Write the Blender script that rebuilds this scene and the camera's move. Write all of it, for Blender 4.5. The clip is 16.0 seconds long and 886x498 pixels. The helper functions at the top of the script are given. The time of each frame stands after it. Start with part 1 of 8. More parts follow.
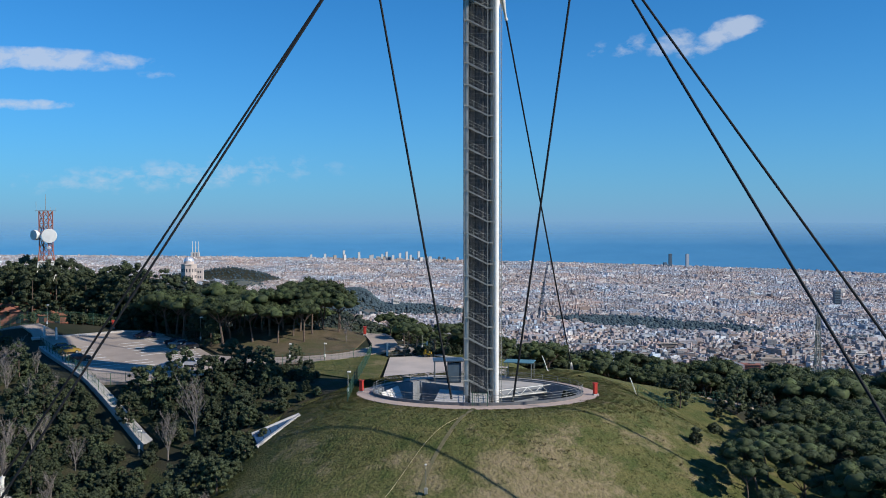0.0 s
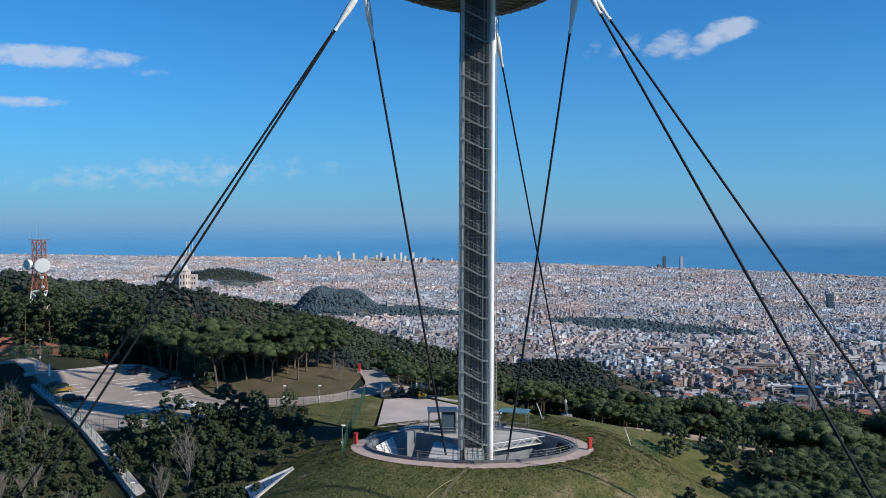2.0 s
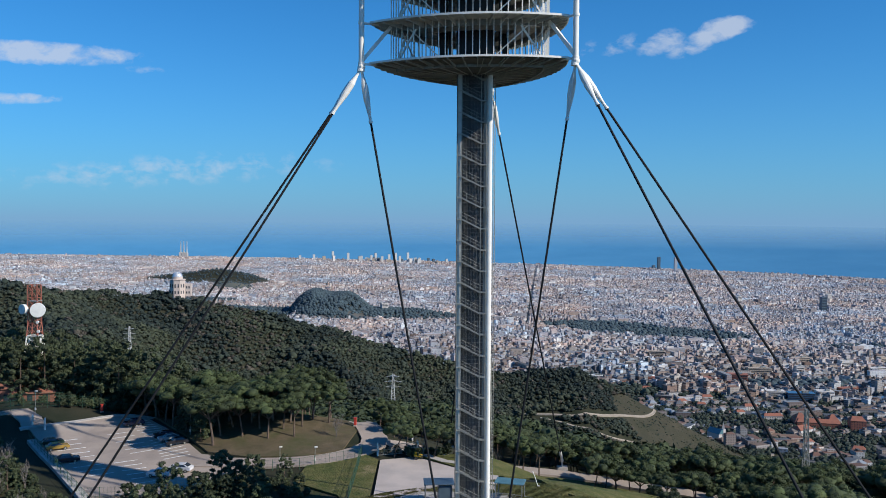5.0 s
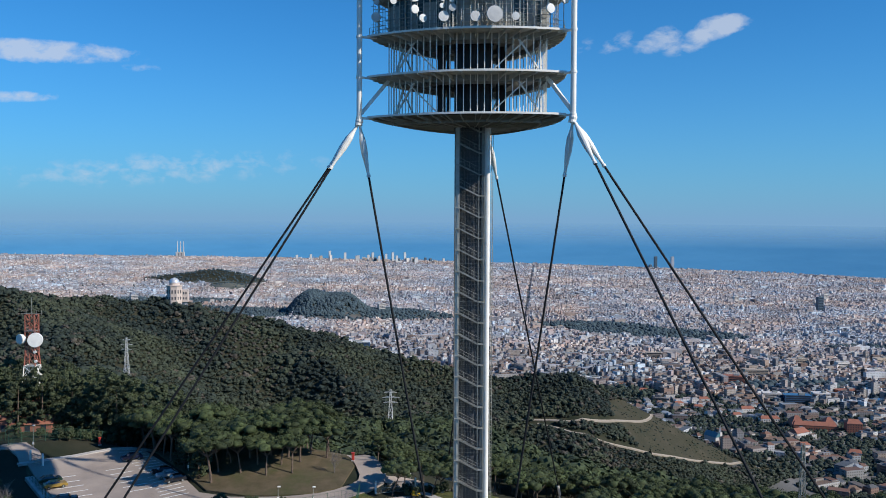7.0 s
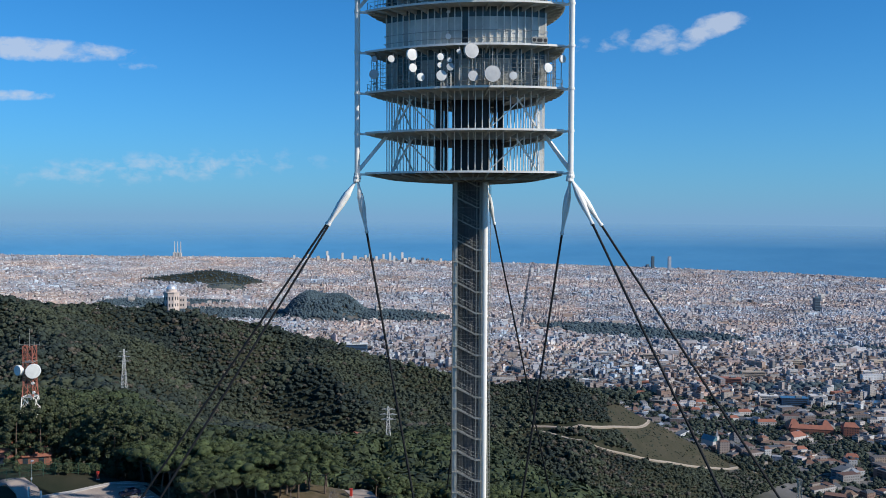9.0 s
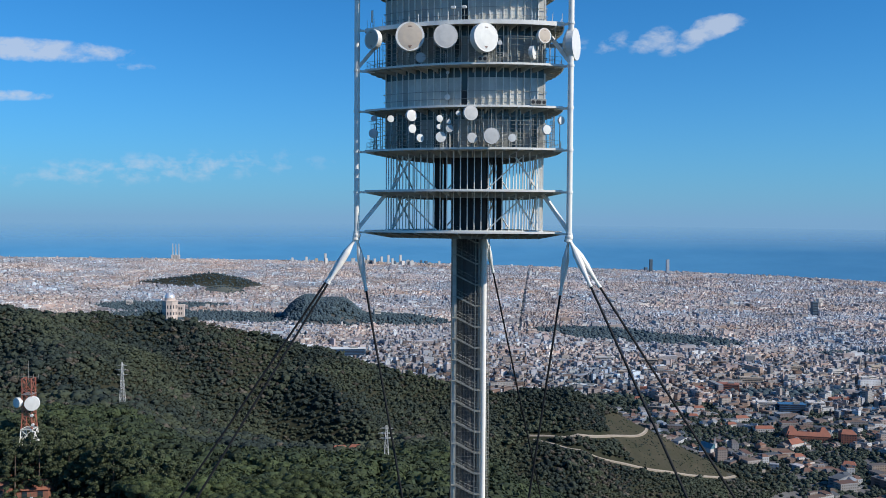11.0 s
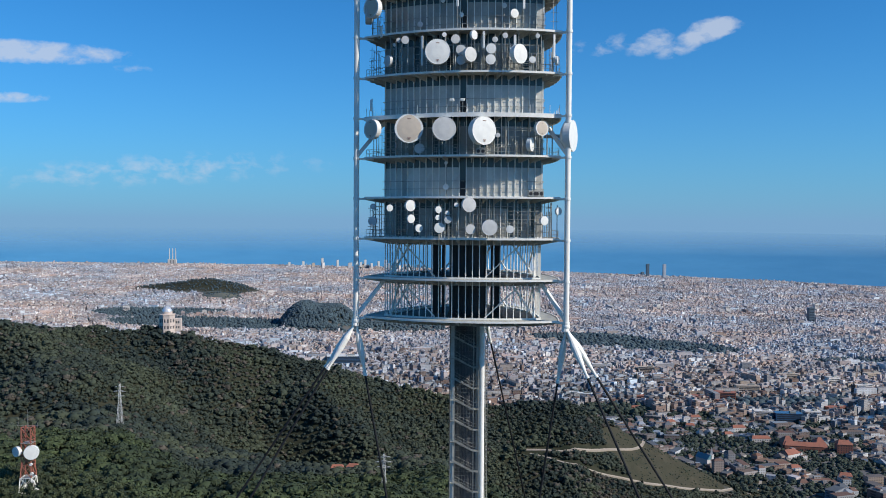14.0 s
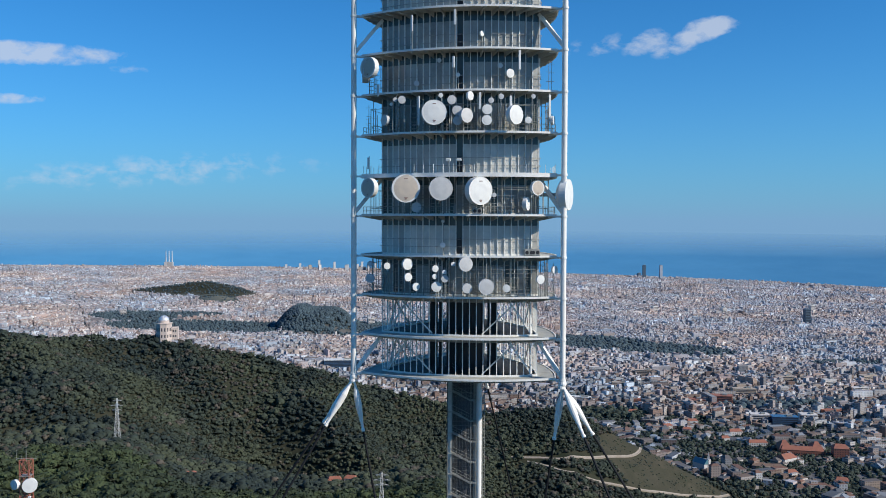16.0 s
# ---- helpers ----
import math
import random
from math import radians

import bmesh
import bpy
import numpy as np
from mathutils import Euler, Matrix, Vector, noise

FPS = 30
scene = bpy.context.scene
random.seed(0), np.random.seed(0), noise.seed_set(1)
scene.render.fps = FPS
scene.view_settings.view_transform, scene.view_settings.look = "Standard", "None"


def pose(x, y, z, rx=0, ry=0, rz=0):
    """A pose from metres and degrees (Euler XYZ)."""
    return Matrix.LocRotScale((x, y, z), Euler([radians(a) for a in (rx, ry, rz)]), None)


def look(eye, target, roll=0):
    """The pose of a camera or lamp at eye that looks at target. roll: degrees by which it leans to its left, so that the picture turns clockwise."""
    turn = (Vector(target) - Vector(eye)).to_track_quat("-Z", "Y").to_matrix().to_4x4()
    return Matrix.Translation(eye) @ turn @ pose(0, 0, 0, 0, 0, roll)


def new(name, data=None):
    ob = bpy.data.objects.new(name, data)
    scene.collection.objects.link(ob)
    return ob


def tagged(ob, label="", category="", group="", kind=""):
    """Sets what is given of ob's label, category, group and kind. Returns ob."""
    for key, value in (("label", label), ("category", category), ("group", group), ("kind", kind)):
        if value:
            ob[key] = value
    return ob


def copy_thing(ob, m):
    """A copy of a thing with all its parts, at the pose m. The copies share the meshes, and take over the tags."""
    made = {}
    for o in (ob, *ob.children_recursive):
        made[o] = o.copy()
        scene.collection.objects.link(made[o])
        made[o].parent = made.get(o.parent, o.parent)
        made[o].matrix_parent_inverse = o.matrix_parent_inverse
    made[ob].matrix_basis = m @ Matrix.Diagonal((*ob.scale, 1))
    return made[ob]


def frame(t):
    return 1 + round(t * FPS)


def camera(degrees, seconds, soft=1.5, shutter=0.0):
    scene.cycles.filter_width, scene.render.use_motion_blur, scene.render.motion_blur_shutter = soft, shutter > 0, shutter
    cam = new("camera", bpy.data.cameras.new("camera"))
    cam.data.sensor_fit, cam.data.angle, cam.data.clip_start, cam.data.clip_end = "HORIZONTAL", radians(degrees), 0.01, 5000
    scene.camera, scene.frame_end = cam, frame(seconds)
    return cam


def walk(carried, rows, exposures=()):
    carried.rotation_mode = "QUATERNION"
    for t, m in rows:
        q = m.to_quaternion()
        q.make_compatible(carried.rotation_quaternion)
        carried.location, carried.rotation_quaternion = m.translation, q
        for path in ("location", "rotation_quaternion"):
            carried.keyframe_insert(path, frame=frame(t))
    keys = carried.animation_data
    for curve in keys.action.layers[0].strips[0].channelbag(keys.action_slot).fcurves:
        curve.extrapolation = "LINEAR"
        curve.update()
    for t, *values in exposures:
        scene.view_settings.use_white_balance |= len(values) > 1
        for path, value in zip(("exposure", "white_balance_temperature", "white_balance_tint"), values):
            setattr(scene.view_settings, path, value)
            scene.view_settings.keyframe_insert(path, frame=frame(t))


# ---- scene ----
cam = camera(54.0, 16.0, soft=0.95)
# seconds, x, y, z, yaw, pitch, lean
ROWS = [
    (0, 0.450, -0.135, 24.871, 1.239, -1.749, -0.074),
    (0.5, 0.450, 0.064, 26.723, 1.144, -1.733, 0.034),
    (1, 0.425, 0.208, 28.681, 1.049, -1.742, 0.106),
    (1.5, 0.383, 0.308, 30.681, 0.962, -1.762, 0.159),
    (2, 0.329, 0.375, 32.682, 0.882, -1.784, 0.202),
    (2.5, 0.267, 0.418, 34.662, 0.812, -1.803, 0.240),
    (3, 0.202, 0.444, 36.615, 0.749, -1.821, 0.274),
    (3.5, 0.137, 0.459, 38.540, 0.692, -1.837, 0.303),
    (4, 0.073, 0.467, 40.445, 0.639, -1.854, 0.326),
    (6.5, -0.177, 0.473, 49.959, 0.385, -1.996, 0.315),
    (7, -0.213, 0.470, 51.902, 0.334, -2.032, 0.296),
    (7.5, -0.246, 0.463, 53.860, 0.284, -2.067, 0.276),
    (8, -0.276, 0.450, 55.831, 0.237, -2.096, 0.260),
    (8.5, -0.305, 0.429, 57.809, 0.193, -2.118, 0.250),
    (9, -0.334, 0.399, 59.788, 0.153, -2.129, 0.250),
    (11.5, -0.511, 0.039, 69.567, 0.017, -2.022, 0.374),
    (12, -0.557, -0.081, 71.495, -0.006, -1.983, 0.403),
    (12.5, -0.605, -0.215, 73.424, -0.033, -1.948, 0.422),
    (13, -0.654, -0.362, 75.360, -0.065, -1.921, 0.425),
    (13.5, -0.703, -0.518, 77.309, -0.106, -1.907, 0.406),
    (14, -0.748, -0.679, 79.276, -0.156, -1.908, 0.367),
    (14.5, -0.787, -0.838, 81.259, -0.213, -1.921, 0.309),
    (15, -0.816, -0.988, 83.249, -0.275, -1.936, 0.245),
    (15.5, -0.828, -1.120, 85.224, -0.334, -1.939, 0.195),
    (16, -0.819, -1.223, 87.142, -0.378, -1.901, 0.195),
]
walk(cam, [(t, pose(x, y, z, 90 + pitch, -lean, yaw)) for t, x, y, z, yaw, pitch, lean in ROWS])

# ---- daylight: clear winter noon, sun to the right of the view and a little behind it ----
SUN_EL, SUN_AZ = radians(33.5), radians(113.5)   # azimuth clockwise from +y
sun_dir = Vector((math.sin(SUN_AZ) * math.cos(SUN_EL), math.cos(SUN_AZ) * math.cos(SUN_EL), math.sin(SUN_EL)))
sun = new("sun", bpy.data.lights.new("sun", "SUN"))
sun.data.energy, sun.data.angle, sun.data.color = 4.9, radians(0.5), (1.0, 0.94, 0.86)
sun.matrix_world = look(sun_dir * 400, (0, 0, 0))
scene.view_settings.exposure = 0.0

world = bpy.data.worlds.new("sky")
scene.world = world
world.use_nodes = True
wt = world.node_tree
wt.nodes.clear()


def node(tree, kind, data_type=None, operation=None, **values):
    n = tree.nodes.new(kind)
    if data_type:
        n.data_type = data_type
    if operation:
        n.operation = operation
    for key, value in values.items():
        n.inputs[key[2:].replace("_", " ")].default_value = value
    return n


def math_node(tree, op, a, b=None, clamp=False):
    n = tree.nodes.new("ShaderNodeMath")
    n.operation, n.use_clamp = op, clamp
    for slot, v in enumerate((a, b)):
        if v is None:
            continue
        if isinstance(v, (int, float)):
            n.inputs[slot].default_value = v
        else:
            tree.links.new(v, n.inputs[slot])
    return n.outputs[0]


sky = wt.nodes.new("ShaderNodeTexSky")
sky.sky_type, sky.sun_disc = "NISHITA", False
sky.sun_elevation, sky.sun_rotation = SUN_EL, SUN_AZ
sky.altitude, sky.air_density, sky.dust_density, sky.ozone_density = 500, 1.0, 0.0, 4.0
wc = wt.nodes.new("ShaderNodeTexCoord")
wsep = wt.nodes.new("ShaderNodeSeparateXYZ")
wt.links.new(wc.outputs["Generated"], wsep.inputs[0])
ahead = math_node(wt, "MAXIMUM", wsep.outputs[1], 0.05)
cu = math_node(wt, "DIVIDE", wsep.outputs[0], ahead)
cv = math_node(wt, "DIVIDE", wsep.outputs[2], ahead)
cflat = wt.nodes.new("ShaderNodeCombineXYZ")
wt.links.new(cu, cflat.inputs[0])
wt.links.new(math_node(wt, "MULTIPLY", cv, 1.7), cflat.inputs[1])
wisps = node(wt, "ShaderNodeTexNoise", i_Scale=30.0, i_Detail=6.0, i_Roughness=0.55, i_Distortion=0.0)
wt.links.new(cflat.outputs[0], wisps.inputs["Vector"])
# wisps of cloud: centre, half sizes, slant, density
CLOUDS = [(-0.50, 0.190, 0.165, 0.0155, -0.04, 1.25), (-0.52, 0.137, 0.085, 0.008, 0.0, 0.9), (-0.35, 0.170, 0.035, 0.006, 0, 0.4), (-0.33, 0.055, 0.24, 0.022, 0.05, 0.42),
          (0.302, 0.2175, 0.034, 0.017, 0.25, 1.0), (0.326, 0.224, 0.024, 0.012, 0.15, 1.0), (0.274, 0.200, 0.034, 0.014, 0.3, 0.7),
          (0.238, 0.204, 0.030, 0.015, 0.35, 0.9), (0.193, 0.200, 0.026, 0.014, 0.4, 0.5), (0.155, 0.196, 0.014, 0.010, 0.5, 0.4)]
cover = None
for u0, v0, half_u, half_v, slant, dense in CLOUDS:
    du = math_node(wt, "SUBTRACT", cu, u0)
    dv = math_node(wt, "SUBTRACT", math_node(wt, "SUBTRACT", cv, v0), math_node(wt, "MULTIPLY", du, slant))
    r2 = math_node(wt, "ADD", math_node(wt, "POWER", math_node(wt, "ABSOLUTE", math_node(wt, "DIVIDE", du, half_u)), 2.0),
                   math_node(wt, "POWER", math_node(wt, "ABSOLUTE", math_node(wt, "DIVIDE", dv, half_v)), 2.0))
    one = math_node(wt, "MULTIPLY", math_node(wt, "SUBTRACT", 1.0, r2, clamp=True), dense)
    cover = one if cover is None else math_node(wt, "ADD", cover, one)
fleece = node(wt, "ShaderNodeTexNoise", i_Scale=46.0, i_Detail=8.0, i_Roughness=0.6, i_Distortion=0.3)
wt.links.new(cflat.outputs[0], fleece.inputs["Vector"])
torn = math_node(wt, "ADD", math_node(wt, "MULTIPLY", math_node(wt, "SUBTRACT", wisps.outputs["Fac"], 0.5), 1.6), math_node(wt, "MULTIPLY", math_node(wt, "SUBTRACT", fleece.outputs["Fac"], 0.5), 2.2))
thick = math_node(wt, "SUBTRACT", math_node(wt, "ADD", math_node(wt, "MULTIPLY", cover, 1.15), torn), 0.22, clamp=True)
cover = math_node(wt, "MULTIPLY", math_node(wt, "MULTIPLY", thick, math_node(wt, "MULTIPLY", cover, 2.6, clamp=True)), 0.68, clamp=True)
# clear sea air: bluer than the plain sky model, with a pale blue haze low down all round
tint = node(wt, "ShaderNodeMix", data_type="RGBA")
tint.blend_type = "MULTIPLY"
tint.inputs[0].default_value = 1.0
wt.links.new(sky.outputs[0], tint.inputs[6])
tint.inputs[7].default_value = (0.2, 0.885, 1.39, 1)
haze = node(wt, "ShaderNodeMix", data_type="RGBA")
low = math_node(wt, "POWER", 2.718, math_node(wt, "MULTIPLY", math_node(wt, "MAXIMUM", wsep.outputs[2], 0.0), -11.0))
wt.links.new(math_node(wt, "MULTIPLY", low, 0.92), haze.inputs[0])
wt.links.new(tint.outputs[2], haze.inputs[6])
haze.inputs[7].default_value = (2.2, 4.05, 6.65, 1)
mixed = node(wt, "ShaderNodeMix", data_type="RGBA")
wt.links.new(cover, mixed.inputs[0])
wt.links.new(haze.outputs[2], mixed.inputs[6])
mixed.inputs[7].default_value = (6.4, 7.1, 8.3, 1)
back = wt.nodes.new("ShaderNodeBackground")
back.inputs[1].default_value = 0.092
wt.links.new(mixed.outputs[2], back.inputs[0])
wout = wt.nodes.new("ShaderNodeOutputWorld")
wt.links.new(back.outputs[0], wout.inputs[0])


# ---- materials ----
def mat(name, col, col2=None, scale=0.5, rough=0.7, metal=0.0, bump=0.15, fine=8.0, grain=0.25, rand=0.0, isl=0.0, spec=0.4, stretch=None, ramp=(0.38, 0.66)):
    """Two-scale varied surface: broad patches from col to col2, fine grain and relief, and a tint for each piece."""
    m = bpy.data.materials.new(name)
    m.use_nodes = True
    t = m.node_tree
    b = t.nodes["Principled BSDF"]
    geo = t.nodes.new("ShaderNodeNewGeometry")
    vec = geo.outputs["Position"]
    if stretch:
        mp = t.nodes.new("ShaderNodeMapping")
        mp.inputs["Scale"].default_value = stretch
        t.links.new(vec, mp.inputs[0])
        vec = mp.outputs[0]
    n1 = node(t, "ShaderNodeTexNoise", i_Scale=scale, i_Detail=5.0, i_Roughness=0.6)
    n2 = node(t, "ShaderNodeTexNoise", i_Scale=scale * fine, i_Detail=4.0, i_Roughness=0.65)
    t.links.new(vec, n1.inputs["Vector"])
    t.links.new(vec, n2.inputs["Vector"])
    f = math_node(t, "DIVIDE", math_node(t, "SUBTRACT", n1.outputs["Fac"], ramp[0]), ramp[1] - ramp[0], clamp=True)
    mx = node(t, "ShaderNodeMix", data_type="RGBA")
    mx.inputs[6].default_value = (*col, 1)
    mx.inputs[7].default_value = (*(col2 or [c * 0.75 for c in col]), 1)
    t.links.new(f, mx.inputs[0])
    gain = math_node(t, "ADD", math_node(t, "MULTIPLY", n2.outputs["Fac"], 2 * grain), 1 - grain)
    if rand:
        oi = t.nodes.new("ShaderNodeObjectInfo")
        gain = math_node(t, "MULTIPLY", gain, math_node(t, "ADD", math_node(t, "MULTIPLY", oi.outputs["Random"], rand), 1 - rand / 2))
    if isl:
        gain = math_node(t, "MULTIPLY", gain, math_node(t, "ADD", math_node(t, "MULTIPLY", geo.outputs["Random Per Island"], isl), 1 - isl / 2))
    sc = node(t, "ShaderNodeVectorMath", operation="SCALE")
    t.links.new(mx.outputs[2], sc.inputs[0])
    t.links.new(gain, sc.inputs["Scale"])
    t.links.new(sc.outputs[0], b.inputs["Base Color"])
    b.inputs["Roughness"].default_value, b.inputs["Metallic"].default_value = rough, metal
    b.inputs["Specular IOR Level"].default_value = spec
    if bump:
        bp = node(t, "ShaderNodeBump", i_Strength=bump, i_Distance=0.05)
        t.links.new(n2.outputs["Fac"], bp.inputs["Height"])
        t.links.new(bp.outputs[0], b.inputs["Normal"])
    return m


def glass(name, tint_col, rough=0.05, spec=0.6):
    m = bpy.data.materials.new(name)
    m.use_nodes = True
    b = m.node_tree.nodes["Principled BSDF"]
    b.inputs["Base Color"].default_value = (*tint_col, 1)
    b.inputs["Roughness"].default_value = rough
    b.inputs["Specular IOR Level"].default_value = spec
    return m


M_white = mat("white_painted_steel", (0.86, 0.84, 0.76), (0.77, 0.75, 0.68), 0.7, 0.45, 0.0, 0.08, 9, 0.10)
M_deck = mat("pale_grey_deck", (0.43, 0.425, 0.37), (0.31, 0.305, 0.27), 0.6, 0.6, 0.0, 0.1, 10, 0.2)
M_steel = mat("galvanised_steel", (0.34, 0.34, 0.30), (0.23, 0.23, 0.205), 1.5, 0.5, 0.2, 0.08, 8, 0.2)
# dark steel parts; also the core sleeve, whose shade is in this colour
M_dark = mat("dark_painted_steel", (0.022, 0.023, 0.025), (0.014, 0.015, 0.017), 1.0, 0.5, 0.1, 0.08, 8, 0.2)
M_core = mat("dark_concrete_core", (0.09, 0.09, 0.09), (0.06, 0.06, 0.062), 0.4, 0.8, 0.0, 0.15, 12, 0.2)
M_panel = mat("light_grey_wall_panel", (0.54, 0.535, 0.48), (0.40, 0.40, 0.36), 0.5, 0.45, 0.1, 0.03, 14, 0.14, rand=0.45)
M_panel_dk = mat("slate_wall_panel", (0.36, 0.36, 0.32), (0.25, 0.25, 0.225), 0.5, 0.4, 0.1, 0.03, 14, 0.15, rand=0.4)
M_band = glass("dark_clerestory_glass", (0.052, 0.074, 0.073), 0.22, 0.45)
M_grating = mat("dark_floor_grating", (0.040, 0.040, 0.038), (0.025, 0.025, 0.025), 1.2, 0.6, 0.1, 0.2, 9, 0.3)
M_cable = mat("black_guy_cable", (0.005, 0.006, 0.007), (0.008, 0.009, 0.011), 2.0, 0.8, 0.0, 0.1, 6, 0.2)
M_dish = mat("white_dish_radome", (0.74, 0.745, 0.70), (0.66, 0.665, 0.63), 1.2, 0.5, 0.0, 0.02, 9, 0.06)
M_dish_buff = mat("buff_dish_radome", (0.56, 0.48, 0.38), (0.50, 0.43, 0.35), 1.2, 0.6, 0.0, 0.02, 9, 0.06)
M_dish_grey = mat("grey_dish_radome", (0.56, 0.565, 0.545), (0.48, 0.485, 0.47), 1.2, 0.6, 0.0, 0.02, 9, 0.06)
M_concrete = mat("pale_concrete", (0.47, 0.44, 0.40), (0.36, 0.34, 0.31), 0.35, 0.85, 0.0, 0.2, 14, 0.2)
M_paving = mat("pinkish_paving", (0.48, 0.37, 0.305), (0.39, 0.31, 0.26), 0.5, 0.85, 0.0, 0.2, 10, 0.2)
M_road = mat("worn_asphalt", (0.17, 0.165, 0.16), (0.12, 0.118, 0.115), 0.15, 0.9, 0.0, 0.2, 30, 0.25)
M_carpark = mat("pale_worn_asphalt", (0.38, 0.315, 0.26), (0.28, 0.235, 0.20), 0.12, 0.9, 0.0, 0.2, 30, 0.2)
M_lines = mat("white_road_paint", (0.78, 0.78, 0.75), (0.60, 0.60, 0.57), 2.0, 0.8, 0.0, 0.1, 8, 0.3)
M_track = mat("pale_dirt_track", (0.357, 0.306, 0.246), (0.281, 0.238, 0.187), 0.1, 0.95, 0.0, 0.2, 20, 0.25)
M_red = mat("red_paint", (0.55, 0.05, 0.03), (0.42, 0.04, 0.03), 2.0, 0.5, 0.0, 0.05, 6, 0.15)
M_yellow = mat("yellow_paint", (0.65, 0.38, 0.02), (0.5, 0.30, 0.02), 2.0, 0.5, 0.0, 0.05, 6, 0.15)
M_fence = mat("green_wire_fence", (0.05, 0.12, 0.075), (0.035, 0.09, 0.055), 1.0, 0.6, 0.1, 0.05, 6, 0.3)
M_blue = mat("blue_grey_kiosk_panel", (0.085, 0.125, 0.16), (0.065, 0.098, 0.13), 0.8, 0.4, 0.1, 0.05, 8, 0.2)
M_teal = mat("teal_roof_sheet", (0.11, 0.24, 0.28), (0.09, 0.19, 0.22), 0.8, 0.45, 0.1, 0.05, 8, 0.2)
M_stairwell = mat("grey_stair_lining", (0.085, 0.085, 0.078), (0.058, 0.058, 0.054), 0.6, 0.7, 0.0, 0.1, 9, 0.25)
M_forecourt = mat("pale_worn_forecourt", (0.50, 0.43, 0.375), (0.40, 0.35, 0.31), 0.2, 0.9, 0.0, 0.2, 24, 0.2)
M_trodden = mat("trodden_earth", (0.165, 0.14, 0.075), (0.11, 0.105, 0.05), 0.8, 0.95, 0.0, 0.3, 8, 0.3)
M_pitwall = mat("pit_wall_plaster", (0.26, 0.275, 0.29), (0.17, 0.18, 0.19), 0.35, 0.85, 0.0, 0.15, 9, 0.25)
M_bark = mat("pine_bark", (0.16, 0.115, 0.085), (0.09, 0.065, 0.05), 2.0, 0.95, 0.0, 0.5, 5, 0.4)
M_bare = mat("grey_bare_wood", (0.25, 0.22, 0.19), (0.18, 0.155, 0.135), 2.0, 0.95, 0.0, 0.4, 5, 0.3)
M_pine = mat("pine_needles", (0.058, 0.079, 0.026), (0.031, 0.045, 0.017), 0.5, 0.8, 0.0, 0.0, 6, 0.3, rand=0.3, isl=0.55)
M_slope = mat("slope_pine_foliage", (0.050, 0.070, 0.026), (0.024, 0.037, 0.018), 0.03, 0.85, 0.0, 0.0, 14, 0.3, isl=0.5, ramp=(0.36, 0.62))
M_holm = mat("holm_oak_leaves", (0.058, 0.075, 0.032), (0.032, 0.044, 0.021), 0.5, 0.75, 0.0, 0.0, 6, 0.3, rand=0.5, isl=0.45)
M_forest = mat("distant_forest", (0.054, 0.066, 0.038), (0.022, 0.034, 0.028), 0.013, 0.9, 0.0, 0.0, 26, 0.22, isl=0.32, ramp=(0.40, 0.60))
M_twigs = mat("distant_bare_twigs", (0.095, 0.085, 0.066), (0.052, 0.046, 0.036), 0.03, 0.95, 0.0, 0.0, 14, 0.35, isl=0.7)
# park green with distance haze mixed in as blue
M_park_haze = mat("distant_park_trees", (0.060, 0.092, 0.104), (0.042, 0.068, 0.082), 0.02, 0.9, 0.0, 0.0, 10, 0.3, isl=0.6)
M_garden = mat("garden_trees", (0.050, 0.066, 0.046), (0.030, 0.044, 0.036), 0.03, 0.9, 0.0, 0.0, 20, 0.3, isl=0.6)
M_terra = mat("terracotta_roof", (0.32, 0.125, 0.08), (0.25, 0.105, 0.07), 0.2, 0.85, 0.0, 0.2, 12, 0.25)
M_brick = mat("red_brick_wall", (0.33, 0.13, 0.085), (0.26, 0.11, 0.08), 0.2, 0.85, 0.0, 0.2, 12, 0.25)
M_stone = mat("ochre_stone_wall", (0.46, 0.38, 0.30), (0.37, 0.31, 0.25), 0.15, 0.85, 0.0, 0.2, 12, 0.2)
M_pinkstone = mat("pale_pinkish_stone", (0.60, 0.50, 0.43), (0.50, 0.42, 0.37), 0.15, 0.85, 0.0, 0.2, 12, 0.2)
M_dome = mat("silver_dome_metal", (0.72, 0.74, 0.76), (0.62, 0.64, 0.66), 0.3, 0.28, 0.5, 0.05, 6, 0.1)
M_render_w = mat("pale_rendered_wall", (0.58, 0.55, 0.51), (0.48, 0.46, 0.43), 0.1, 0.85, 0.0, 0.1, 10, 0.2, rand=0.3)
M_window = glass("building_window_glass", (0.03, 0.04, 0.055), 0.1)
M_bluegl = glass("blue_tinted_glass", (0.05, 0.10, 0.17), 0.15)
M_rust = mat("red_white_mast_red", (0.38, 0.13, 0.08), (0.30, 0.11, 0.08), 2.0, 0.6, 0.0, 0.05, 6, 0.2)
M_tyre = mat("tyre_rubber", (0.02, 0.02, 0.02), (0.03, 0.03, 0.03), 3.0, 0.85, 0.0, 0.1, 6, 0.2)


